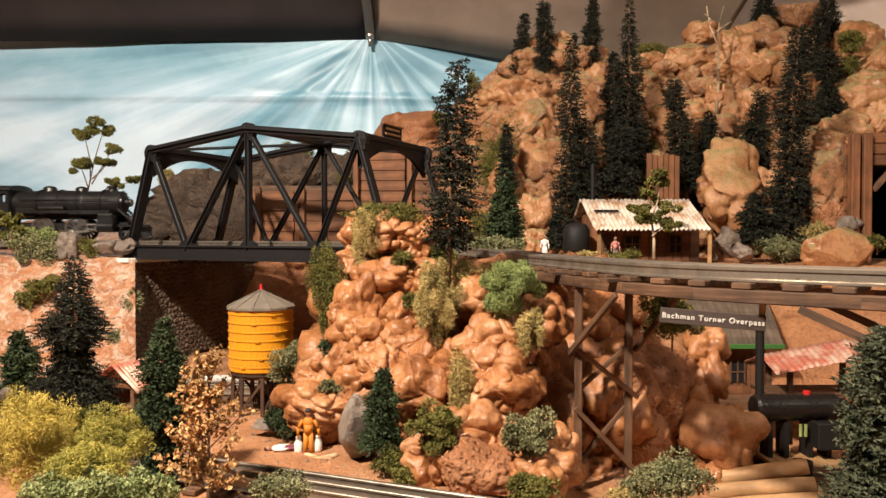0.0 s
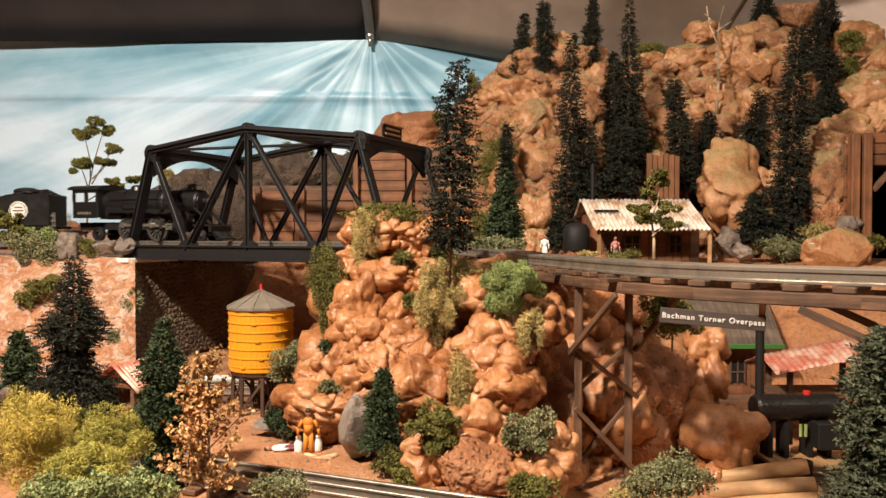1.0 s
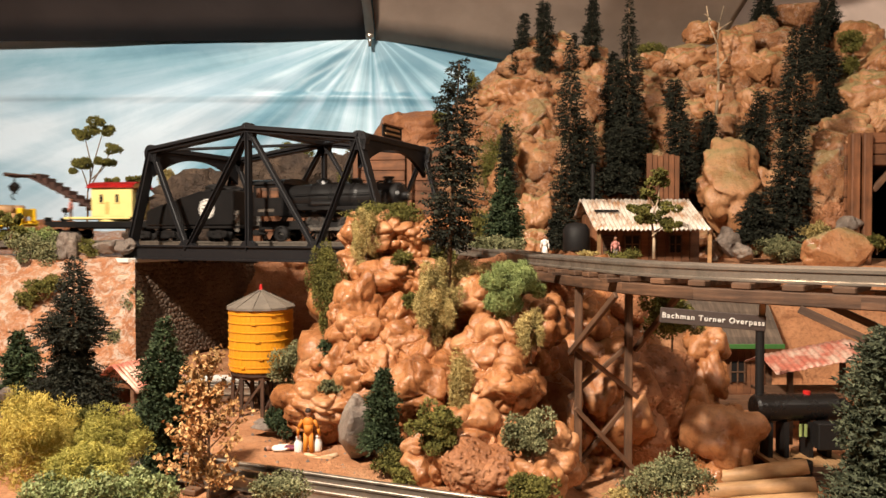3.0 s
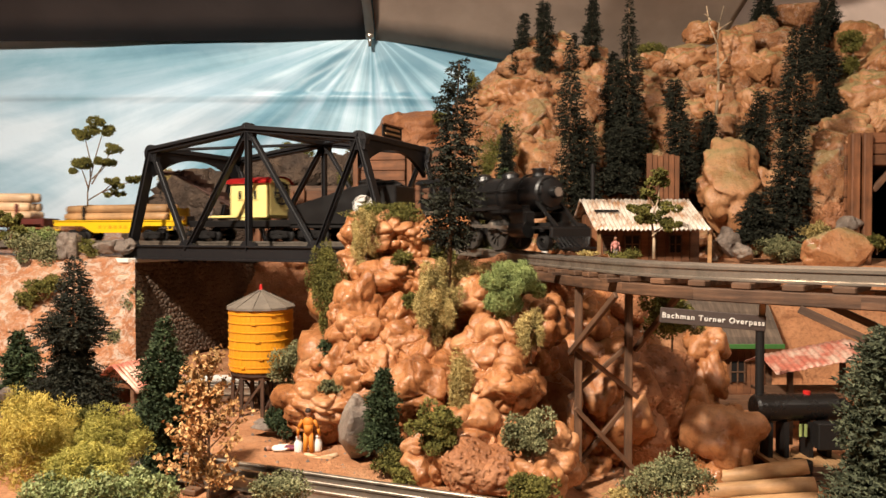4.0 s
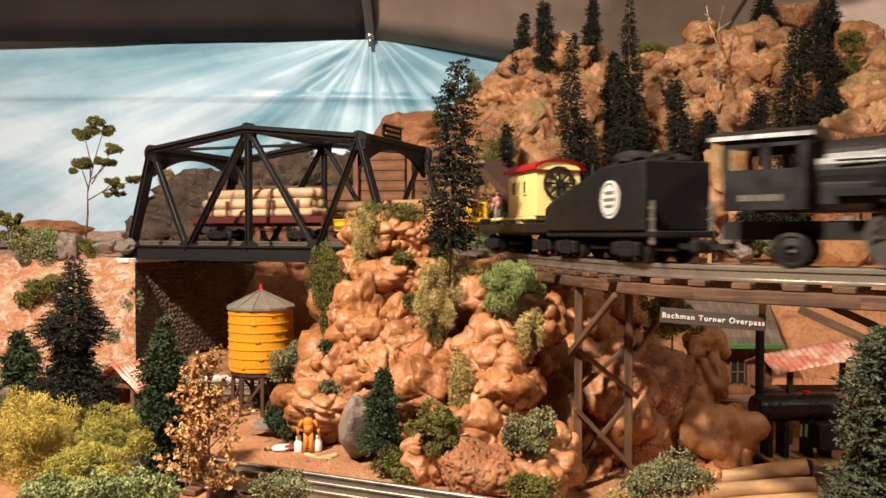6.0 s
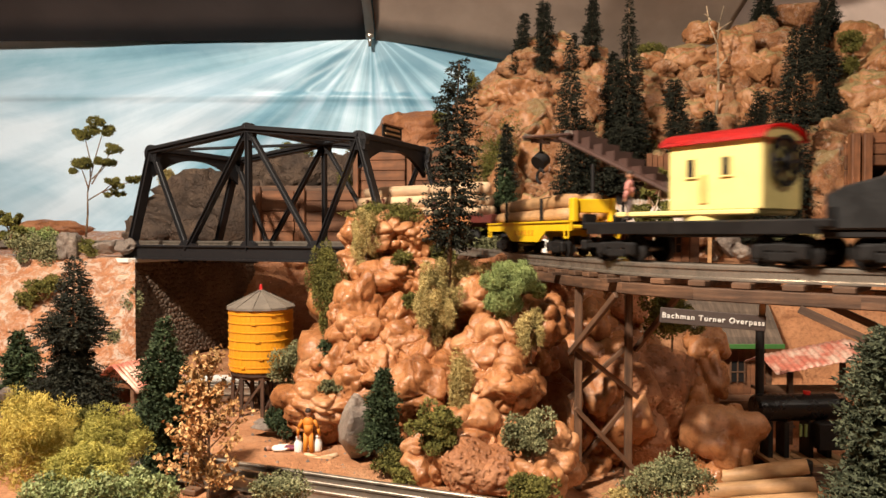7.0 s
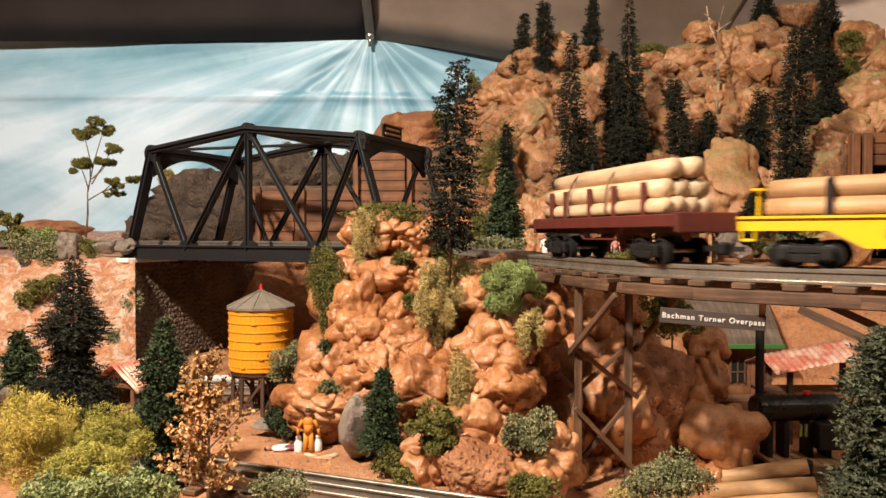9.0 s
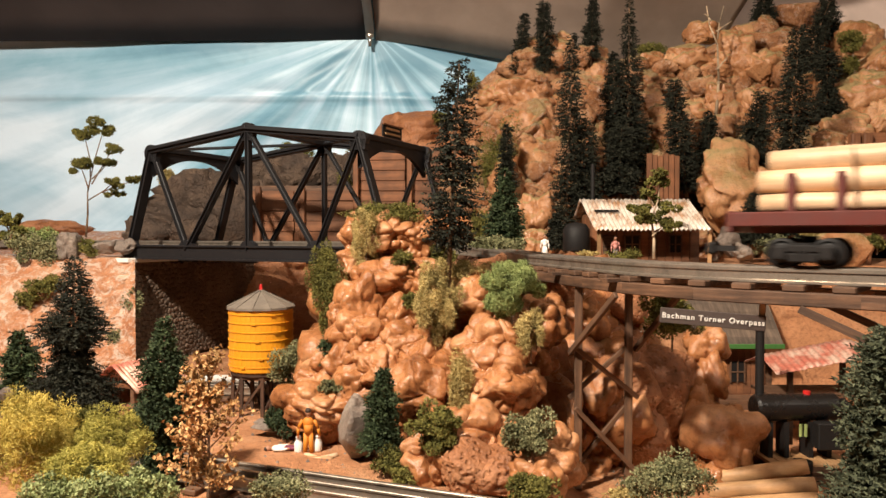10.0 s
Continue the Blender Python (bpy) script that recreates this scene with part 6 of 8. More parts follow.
def make_red_car():
    ob = thing("log_car", "maroon stake car piled with pale chained logs", "log car", "train")
    L = 0.1247
    bm = B()
    box(bm, (0, 0, 0.034), (2 * L, 0.052, 0.004), bevel=0.0008)
    for s in (-1, 1):
        box(bm, (0, s * 0.0255, 0.0335), (2 * L, 0.003, 0.010), bevel=0.0008)
    for e in (-1, 1):
        box(bm, (e * L, 0, 0.032), (0.004, 0.054, 0.015), bevel=0.0008)
    box(bm, (0, 0, 0.028), (2 * L - 0.02, 0.014, 0.008))
    part("body", bm, MAROON, ob)
    for s in (-1, 1):
        bm = B()
        rod(bm, (-0.040, s * 0.020, 0.030), (-0.028, s * 0.020, 0.019), 0.0009, seg=6)
        rod(bm, (-0.028, s * 0.020, 0.019), (0.028, s * 0.020, 0.019), 0.0009, seg=6)
        rod(bm, (0.028, s * 0.020, 0.019), (0.040, s * 0.020, 0.030), 0.0009, seg=6)
        part("truss_rod", bm, MAROON, ob)
        for x in (-0.085, -0.055, -0.008, 0.035, 0.080):
            bm = B()
            box(bm, (x, s * 0.0250, 0.050), (0.0055, 0.0030, 0.028), bevel=0.0005)
            part("stake", bm, MAROON, ob)
    k = 0
    rows = [(0.0445, (-0.0178, -0.0060, 0.0060, 0.0178), 0.0072), (0.0590, (-0.0150, 0.0, 0.0150), 0.0082), (0.0740, (-0.0075, 0.0080), 0.0085)]
    for z, ys, r in rows:
        for y in ys:
            k += 1
            a = RNG.uniform(-0.006, 0.006)
            log_part(ob, (-0.108 + a + (z - 0.044) * 0.3, y, z), (0.100 + a, y, z + RNG.uniform(0, 0.001)), r, WOOD_PALE, 20 + k)
    for x in (-0.052, 0.018):
        bm = B()
        prev = None
        for k in range(15):
            a = math.pi * k / 14
            q = Vector((x + 0.006 * (k - 7) / 7, 0.0275 * math.cos(a), 0.040 + 0.0435 * math.sin(a) ** 0.75))
            if prev is not None:
                rod(bm, prev, q, 0.0010, seg=6)
            prev = q
        part("chain", bm, BARK, ob, "dark binding chain")
    w = truck(ob, -0.078) + truck(ob, 0.078)
    coupler(ob, -L - 0.002, -1)
    coupler(ob, L + 0.002, 1)
    return ob, w


engine, drivers, small_wheels, rods = make_engine()
tender, tender_wheels = make_tender()
crane, crane_wheels = make_crane()
yellow, yellow_wheels = make_yellow_car()
redcar, red_wheels = make_red_car()

# how far the engine's rear has come along the line at each time
RUN = [(0.0, -0.3408), (1.0, -0.1791), (2.0, -0.0284), (2.7, 0.1117), (3.8, 0.4204), (4.2, 0.5289), (4.5, 0.6157), (4.7, 0.6662), (5.2, 0.7981), (5.7, 0.9336), (6.8, 1.250),
       (7.3, 1.3822), (7.8, 1.4915), (8.3, 1.5796), (9.0, 1.7164), (9.6, 1.8747), (10.0, 1.976)]


def run_at(t):
    """Smooth between the entries of RUN."""
    n = len(RUN)
    for k in range(n - 1):
        (a, p), (b, q) = RUN[k], RUN[k + 1]
        if t <= b + 1e-6:
            before, after = RUN[max(k - 1, 0)], RUN[min(k + 2, n - 1)]
            m0, m1 = (q - before[1]) / (b - before[0]) * (b - a), (after[1] - p) / (after[0] - a) * (b - a)
            f = (t - a) / (b - a)
            return (2 * f ** 3 - 3 * f ** 2 + 1) * p + (f ** 3 - 2 * f ** 2 + f) * m0 + (3 * f ** 2 - 2 * f ** 3) * q + (f ** 3 - f ** 2) * m1
    return RUN[-1][1]


# place of each car's middle behind the engine's rear, and half its truck spacing
CARS = [(engine, 0.12, 0.055), (tender, -0.1329, 0.050), (crane, -0.3192, 0.073), (yellow, -0.5785, 0.073), (redcar, -0.835, 0.075)]
engine.scale = (1.055,) * 3
tender.scale = (1.065,) * 3
crane.scale = (1.027,) * 3
yellow.scale = (0.933,) * 3
redcar.scale = (0.981,) * 3


def motions():
    steps = [k * 2 / 30 for k in range(151)]
    for ob, mid, half in CARS:
        rows = []
        for t in steps:
            s = run_at(t) + mid
            p, _ = track_at(s + half)
            q, _ = track_at(s - half)
            c, d = (p + q) / 2, p - q
            m = Matrix.Translation(c) @ Matrix.Rotation(math.atan2(d.y, d.x), 4, "Z")
            if ob is engine:
                m = m @ Matrix.Translation((-0.12, 0, 0))
            rows.append((t, m))
        walk(ob, rows)
    bpy.context.view_layer.update()
    # the figure that stands on the crane car's deck
    ride = []
    for t in steps:
        s = run_at(t) - 0.3192
        p, _ = track_at(s + 0.073)
        q, _ = track_at(s - 0.073)
        d = p - q
        ride.append((t, Matrix.Translation((p + q) / 2) @ Matrix.Rotation(math.atan2(d.y, d.x), 4, "Z") @ pose(-0.058, -0.022, 0.0341, 0, 0, -70)))
    walk(rider, ride)
    # the wheels roll with the way gone, the rods go round with the crank pins
    for wheels, mid in ((small_wheels, 0.12), (tender_wheels, 0), (crane_wheels, 0), (yellow_wheels, 0), (red_wheels, 0), (drivers, 0)):
        for w in wheels:
            at, r = w.location.copy(), w.location.z
            walk(w, [(t, Matrix.Translation(at) @ Matrix.Rotation(run_at(t) / (r * w.parent.matrix_world.to_scale().z), 4, "Y")) for t in steps])
    for side_rod, main_rod, s in rods:
        for ob, x, y in ((side_rod, 0.095, 0.0225), (main_rod, 0.150, 0.0250)):
            rows = []
            for t in steps:
                a = -run_at(t) / (0.0195 * 1.055)
                dx, dz = 0.0085 * math.cos(a), 0.0085 * math.sin(a)
                tilt = math.asin(dz / 0.06) if ob is main_rod else 0
                rows.append((t, Matrix.Translation((x + dx, s * y, 0.0195 + dz)) @ Matrix.Rotation(tilt, 4, "Y")))
            walk(ob, rows)


# ---- stone abutment and the banks round the bridge ----
STONE = rock_material("dark_field_stone", (0.075, 0.050, 0.035), (0.15, 0.102, 0.070), (0.23, 0.16, 0.112), 0.7, 0.6)
MORTAR = rock_material("dark_mortar", (0.02, 0.015, 0.012), (0.03, 0.022, 0.017), (0.045, 0.032, 0.024), 0.9, 0.4)


def clip_cell(poly, p, q):
    """The part of a polygon that is nearer to p than to q."""
    mx, my, nx, ny = (p[0] + q[0]) / 2, (p[1] + q[1]) / 2, q[0] - p[0], q[1] - p[1]
    side = [(a[0] - mx) * nx + (a[1] - my) * ny for a in poly]
    out = []
    for k, a in enumerate(poly):
        b, sa, sb = poly[(k + 1) % len(poly)], side[k], side[(k + 1) % len(poly)]
        if sa <= 0:
            out.append(a)
        if sa * sb < 0:
            f = sa / (sa - sb)
            out.append((a[0] + (b[0] - a[0]) * f, a[1] + (b[1] - a[1]) * f))
    return out


def stone_shape(poly, r):
    """A flat-faced field stone with a rounded edge: corners of three rings and their faces."""
    cx, cy = sum(a[0] for a in poly) / len(poly), sum(a[1] for a in poly) / len(poly)
    n, depth = len(poly), r.uniform(0.0024, 0.0040)
    verts = []
    for d, k in ((0.0, 0.90), (0.7, 0.86), (1.0, 0.70)):
        verts += [(cx + (a[0] - cx) * k, 0.003 - d * depth, cy + (a[1] - cy) * k) for a in poly]
    faces = [(j * n + i, j * n + (i + 1) % n, (j + 1) * n + (i + 1) % n, (j + 1) * n + i) for j in range(2) for i in range(n)]
    return verts, faces + [tuple(range(2 * n, 3 * n))]


abutment = thing("bridge_abutment", "dark brown rubble-stone bridge abutment wall", "wall", at=(-0.478, 1.140, 0.0))
abutment.rotation_euler = (0, 0, radians(65))
bm = B()
box(bm, (0.19, 0.030, 0.080), (0.38, 0.055, 0.166))
part("core", bm, MORTAR, abutment)
rs = random.Random(31)
seeds = [(0.0065 * i + rs.uniform(-0.0028, 0.0028) + 0.003 * (j % 2), 0.0080 * j + rs.uniform(-0.0034, 0.0034)) for i in range(-1, 60) for j in range(-1, 22)]
rest_v, rest_f, single = [], [], 0
for p in sorted(seeds):
    if not (0 < p[0] < 0.375 and 0.002 < p[1] < 0.160):
        continue
    poly = [(p[0] - 0.02, p[1] - 0.02), (p[0] + 0.02, p[1] - 0.02), (p[0] + 0.02, p[1] + 0.02), (p[0] - 0.02, p[1] + 0.02)]
    for q in seeds:
        if q != p and abs(q[0] - p[0]) < 0.024 and abs(q[1] - p[1]) < 0.024:
            poly = clip_cell(poly, p, q)
    if len(poly) < 3:
        continue
    v, f = stone_shape(poly, rs)
    if single < 300:
        raw("stone", v, f, STONE, abutment, smooth=True)
        single += 1
    else:
        rest_f += [tuple(i + len(rest_v) for i in face) for face in f]
        rest_v += v
raw("rubble", rest_v, rest_f, STONE, abutment, smooth=True, kind="stuff")
bm = B()
box(bm, (0.10, 0.022, 0.1650), (0.24, 0.060, 0.007), bevel=0.001)
part("bearing_slab", bm, WHITE, abutment, "pale concrete bearing slab")


def left_cliff(u, v):
    """Steep slope below the left end of the line, and the shelf behind its edge."""
    x = -1.45 + 0.97 * u
    near = 1.13 - 0.05 * (1 - u)
    if v < 0.55:
        f = v / 0.55
        y, z = near - 0.13 * (1 - f) + 0.03 * fract((x, f * 0.3, 8), 7, 5), -0.01 + 0.178 * f ** 0.9
    else:
        f = (v - 0.55) / 0.45
        y, z = near + (1.74 - near) * f, 0.168 + 0.006 * fract((x, f, 1), 9, 4) + 0.10 * max(0, f - 0.55)
    y = min(y, 1.74)
    edge = -0.418 * min(y, 1.155) if z < 0.17 and y < 1.2 else -0.490
    return (x if u < 0.9 else x + (edge - x) * (u - 0.9) / 0.1, y, z)


sheet("cliff_west", left_cliff, 150, 110, ROCK_CRUST, label="crusted orange and white plaster slope", category="cliff")


def back_bank(u, v):
    """The rock bank behind the bridge."""
    x = -0.49 + 0.62 * u
    base = 1.44 - 0.05 * math.sin(u * 3)
    if v < 0.5:
        f = v / 0.5
        y, z = base - 0.10 * (1 - f) ** 1.5 + 0.045 * fract((x, f * 0.3, 4), 7, 5), -0.01 + 0.185 * f
    else:
        f = (v - 0.5) / 0.5
        y, z = base + (1.75 - base) * f, 0.175 + 0.01 * fract((x, f, 6), 8, 4)
    return (x, y, z)


sheet("bank_north", back_bank, 110, 90, ROCK_ROUGH, label="rough red-brown rock bank behind the bridge", category="bank")

# ---- timber retaining wall behind the bridge ----
crib = thing("retaining_wall", "red-brown plank retaining wall with upright posts", "wall")
rp = random.Random(9)


def plank(parent, name, p, q, wide, high, mat):
    bm = B()
    p, q = Vector(p), Vector(q)
    box(bm, (0, 0, 0), ((q - p).length, wide, high), bevel=min(wide, high) * 0.12)
    k = part(name, bm, mat, parent)
    k.matrix_world = Matrix.Translation((p + q) / 2) @ frame_of(p, q).to_4x4()
    return k


for x0, x1, rows in ((-0.375, -0.285, 6), (-0.285, -0.167, 6), (-0.163, -0.072, 10), (-0.070, 0.005, 10)):
    for k in range(rows):
        z = 0.181 + k * 0.0195
        y = 1.415 + rp.uniform(-0.0012, 0.0012) + (0.006 if x0 > -0.2 else 0)
        plank(crib, "plank", (x0 + rp.uniform(0, 0.002), y, z), (x1 - rp.uniform(0, 0.002), y, z + rp.uniform(-0.001, 0.001)), 0.006, 0.0188, WOOD_RED)
bm = B()
box(bm, (-0.27, 1.426, 0.236), (0.215, 0.006, 0.125))
box(bm, (-0.08, 1.432, 0.272), (0.176, 0.006, 0.195))
part("backing", bm, WOOD_OLD, crib)
for x, top in ((-0.352, 0.296), (-0.268, 0.296), (-0.166, 0.380), (-0.064, 0.372)):
    plank(crib, "post", (x, 1.407, 0.165), (x, 1.407, top), 0.010, 0.011, WOOD_RED)

# ---- dark lava rocks, red crag and loose stones ----
lava = thing("lava_outcrop", "dark brown lava rocks piled behind the bridge", "rock")
boulder(lava, (-0.5049, 1.520, 0.2864), 0.0722, 0.0617, 0.0512, ROCK_DARK, sub=4, lump=0.30, fine=0.15, facet=4, crag=0.16, name="boulder")
boulder(lava, (-0.5601, 1.480, 0.2107), 0.0624, 0.0539, 0.0454, ROCK_DARK, sub=4, lump=0.30, fine=0.15, facet=4, crag=0.16, name="boulder")
boulder(lava, (-0.4887, 1.470, 0.2163), 0.0518, 0.0507, 0.0496, ROCK_DARK, sub=4, lump=0.30, fine=0.15, facet=4, crag=0.16, name="boulder")
boulder(lava, (-0.4211, 1.470, 0.2219), 0.0518, 0.0529, 0.0541, ROCK_DARK, sub=4, lump=0.30, fine=0.15, facet=4, crag=0.16, name="boulder")
boulder(lava, (-0.5974, 1.460, 0.1938), 0.0336, 0.0291, 0.0246, ROCK_DARK, sub=4, lump=0.30, fine=0.15, facet=4, crag=0.16, name="boulder")
boulder(lava, (-0.4118, 1.520, 0.2864), 0.0419, 0.0443, 0.0466, ROCK_DARK, sub=4, lump=0.30, fine=0.15, facet=4, crag=0.16, name="boulder")
boulder(lava, (-0.3535, 1.520, 0.3178), 0.0536, 0.0478, 0.0419, ROCK_DARK, sub=4, lump=0.30, fine=0.15, facet=4, crag=0.16, name="boulder")
boulder(lava, (-0.2837, 1.520, 0.3247), 0.0466, 0.0454, 0.0443, ROCK_DARK, sub=4, lump=0.30, fine=0.15, facet=4, crag=0.16, name="boulder")
boulder(lava, (-0.2256, 1.520, 0.3247), 0.0466, 0.0431, 0.0396, ROCK_DARK, sub=4, lump=0.30, fine=0.15, facet=4, crag=0.16, name="boulder")
boulder(lava, (-0.1848, 1.520, 0.3329), 0.0303, 0.0349, 0.0396, ROCK_DARK, sub=4, lump=0.30, fine=0.15, facet=4, crag=0.16, name="boulder")
boulder(lava, (-0.4379, 1.530, 0.2869), 0.0352, 0.0352, 0.0352, ROCK_DARK, sub=4, lump=0.30, fine=0.15, facet=4, crag=0.16, name="boulder")
boulder(lava, (-0.3779, 1.500, 0.2509), 0.0299, 0.0437, 0.0575, ROCK_DARK, sub=4, lump=0.30, fine=0.15, facet=4, crag=0.16, name="boulder")
boulder(lava, (-0.5558, 1.500, 0.2567), 0.0460, 0.0402, 0.0345, ROCK_DARK, sub=4, lump=0.30, fine=0.15, facet=4, crag=0.16, name="boulder")
crag = thing("red_crag", "jagged red rock crag behind the retaining wall", "rock")
boulder(crag, (-0.0599, 1.600, 0.4067), 0.0711, 0.0736, 0.0760, ROCK_ROUGH, sub=4, lump=0.24, fine=0.10, facet=5, crag=0.14, name="boulder")
boulder(crag, (-0.0972, 1.610, 0.4301), 0.0370, 0.0382, 0.0395, ROCK_ROUGH, sub=4, lump=0.24, fine=0.10, facet=5, crag=0.14, name="boulder")
boulder(crag, (-0.0170, 1.590, 0.3909), 0.0487, 0.0524, 0.0560, ROCK_ROUGH, sub=4, lump=0.24, fine=0.10, facet=5, crag=0.14, name="boulder")
boulder(crag, (0.0191, 1.560, 0.4017), 0.0359, 0.0478, 0.0598, ROCK_ROUGH, sub=4, lump=0.24, fine=0.10, facet=5, crag=0.14, name="boulder")
boulder(crag, (-0.0166, 1.550, 0.3176), 0.0713, 0.0772, 0.0831, ROCK_ROUGH, sub=4, lump=0.24, fine=0.10, facet=5, crag=0.14, name="boulder")
boulder(crag, (0.0413, 1.500, 0.3025), 0.0345, 0.0690, 0.1034, ROCK_ROUGH, sub=4, lump=0.24, fine=0.10, facet=5, crag=0.14, name="boulder")
under = thing("trestle_rocks", "rough red-brown rocks standing under the trestle", "rock")
boulder(under, (0.2290, 0.765, 0.0390), 0.0400, 0.0330, 0.0700, ROCK_ROUGH, tilt=6, sub=5, lump=0.14, fine=0.07, facet=6, crag=0.07)
boulder(under, (0.2050, 0.745, -0.0080), 0.0330, 0.0300, 0.0400, ROCK_ROUGH, sub=5, lump=0.14, fine=0.07, facet=6, crag=0.07)
boulder(under, (0.2763, 0.780, 0.0881), 0.0203, 0.0203, 0.0203, ROCK, sub=4, name="boulder")
boulder(under, (0.2753, 0.760, 0.0589), 0.0163, 0.0215, 0.0268, ROCK, sub=4, name="boulder")
boulder(under, (0.2604, 0.750, 0.0290), 0.0230, 0.0241, 0.0253, ROCK, sub=4, name="boulder")
boulder(under, (0.2723, 0.720, 0.0054), 0.0331, 0.0348, 0.0364, ROCK, sub=4, name="boulder")
boulder(under, (0.2824, 0.710, -0.0111), 0.0196, 0.0207, 0.0218, ROCK, sub=4, name="boulder")
boulder(under, (0.2542, 0.700, -0.0244), 0.0215, 0.0198, 0.0182, ROCK, sub=4, name="boulder")
boulder(under, (0.2180, 0.820, 0.0885), 0.0226, 0.0226, 0.0226, ROCK, sub=4, name="boulder")
boulder(under, (0.1928, 0.820, 0.0885), 0.0226, 0.0270, 0.0314, ROCK, sub=4, name="boulder")
boulder(under, (0.1777, 0.780, 0.0340), 0.0239, 0.0269, 0.0299, ROCK, sub=4, name="boulder")
boulder(under, (0.1716, 0.840, 0.0921), 0.0257, 0.0257, 0.0257, ROCK, sub=4, name="boulder")
tagged(boulder(None, (-0.0773, 0.660, 0.0286), 0.0202, 0.0228, 0.0253, ROCK_GREY, sub=4, facet=6, name="stone_block"), "weathered grey-brown stone lying on the ground", "stone", "loose stones")
tagged(boulder(None, (-0.0666, 0.670, 0.0166), 0.0154, 0.0164, 0.0175, ROCK_GREY, sub=4, facet=6, name="stone_block"), "weathered grey-brown stone lying on the ground", "stone", "loose stones")
tagged(boulder(None, (-0.0229, 0.605, 0.0021), 0.0148, 0.0130, 0.0111, ROCK_GREY, sub=4, facet=6, name="stone_block"), "weathered grey-brown stone lying on the ground", "stone", "loose stones")
tagged(boulder(None, (-0.1732, 0.740, 0.0113), 0.0193, 0.0125, 0.0057, ROCK_GREY, sub=4, facet=6, name="stone_block"), "weathered grey-brown stone lying on the ground", "stone", "loose stones")
tagged(boulder(None, (-0.5819, 1.140, 0.1832), 0.0175, 0.0227, 0.0280, ROCK_GREY, sub=4, facet=6, name="stone_block"), "weathered grey-brown stone lying on the ground", "stone", "loose stones")
tagged(boulder(None, (-0.5190, 1.140, 0.1858), 0.0227, 0.0175, 0.0122, ROCK_GREY, sub=4, facet=6, name="stone_block"), "weathered grey-brown stone lying on the ground", "stone", "loose stones")
tagged(boulder(None, (-0.4867, 1.130, 0.1851), 0.0156, 0.0130, 0.0104, ROCK_GREY, sub=4, facet=6, name="stone_block"), "weathered grey-brown stone lying on the ground", "stone", "loose stones")
tagged(boulder(None, (-0.4288, 0.720, 0.0471), 0.0077, 0.0077, 0.0077, ROCK_GREY, sub=4, facet=6, name="stone_block"), "weathered grey-brown stone lying on the ground", "stone", "loose stones")
tagged(boulder(None, (0.4248, 1.100, 0.1940), 0.0152, 0.0194, 0.0236, ROCK_GREY, sub=4, facet=6, name="stone_block"), "weathered grey-brown stone lying on the ground", "stone", "loose stones")
tagged(boulder(None, (0.4323, 1.060, 0.1782), 0.0162, 0.0146, 0.0130, ROCK_GREY, sub=4, facet=6, name="stone_block"), "weathered grey-brown stone lying on the ground", "stone", "loose stones")
tagged(boulder(None, (0.4129, 1.120, 0.1835), 0.0137, 0.0154, 0.0172, ROCK_GREY, sub=4, facet=6, name="stone_block"), "weathered grey-brown stone lying on the ground", "stone", "loose stones")
tagged(boulder(None, (0.6032, 1.100, 0.2218), 0.0169, 0.0160, 0.0152, ROCK_GREY, sub=4, facet=6, name="stone_block"), "weathered grey-brown stone lying on the ground", "stone", "loose stones")
tagged(boulder(None, (-0.3257, 0.800, 0.0172), 0.0086, 0.0067, 0.0049, ROCK_GREY, sub=4, facet=6, name="stone_block"), "weathered grey-brown stone lying on the ground", "stone", "loose stones")
tagged(boulder(None, (-0.2053, 0.600, 0.0270), 0.0092, 0.0083, 0.0074, ROCK_GREY, sub=4, facet=6, name="stone_block"), "weathered grey-brown stone lying on the ground", "stone", "loose stones")
tagged(boulder(None, (0.5511, 1.030, 0.1800), 0.054, 0.034, 0.036, ROCK_TAN, sub=5, lump=0.08, fine=0.05, facet=9, crag=0.06, name="cut_rock"), "orange cut rock with a flat top", "rock")
boulder(crag, (-0.8596, 1.550, 0.2169), 0.0475, 0.0333, 0.0190, ROCK_ROUGH, sub=3, facet=4, name="boulder")
boulder(crag, (-0.8003, 1.550, 0.2169), 0.0523, 0.0344, 0.0166, ROCK_ROUGH, sub=3, facet=4, name="boulder")


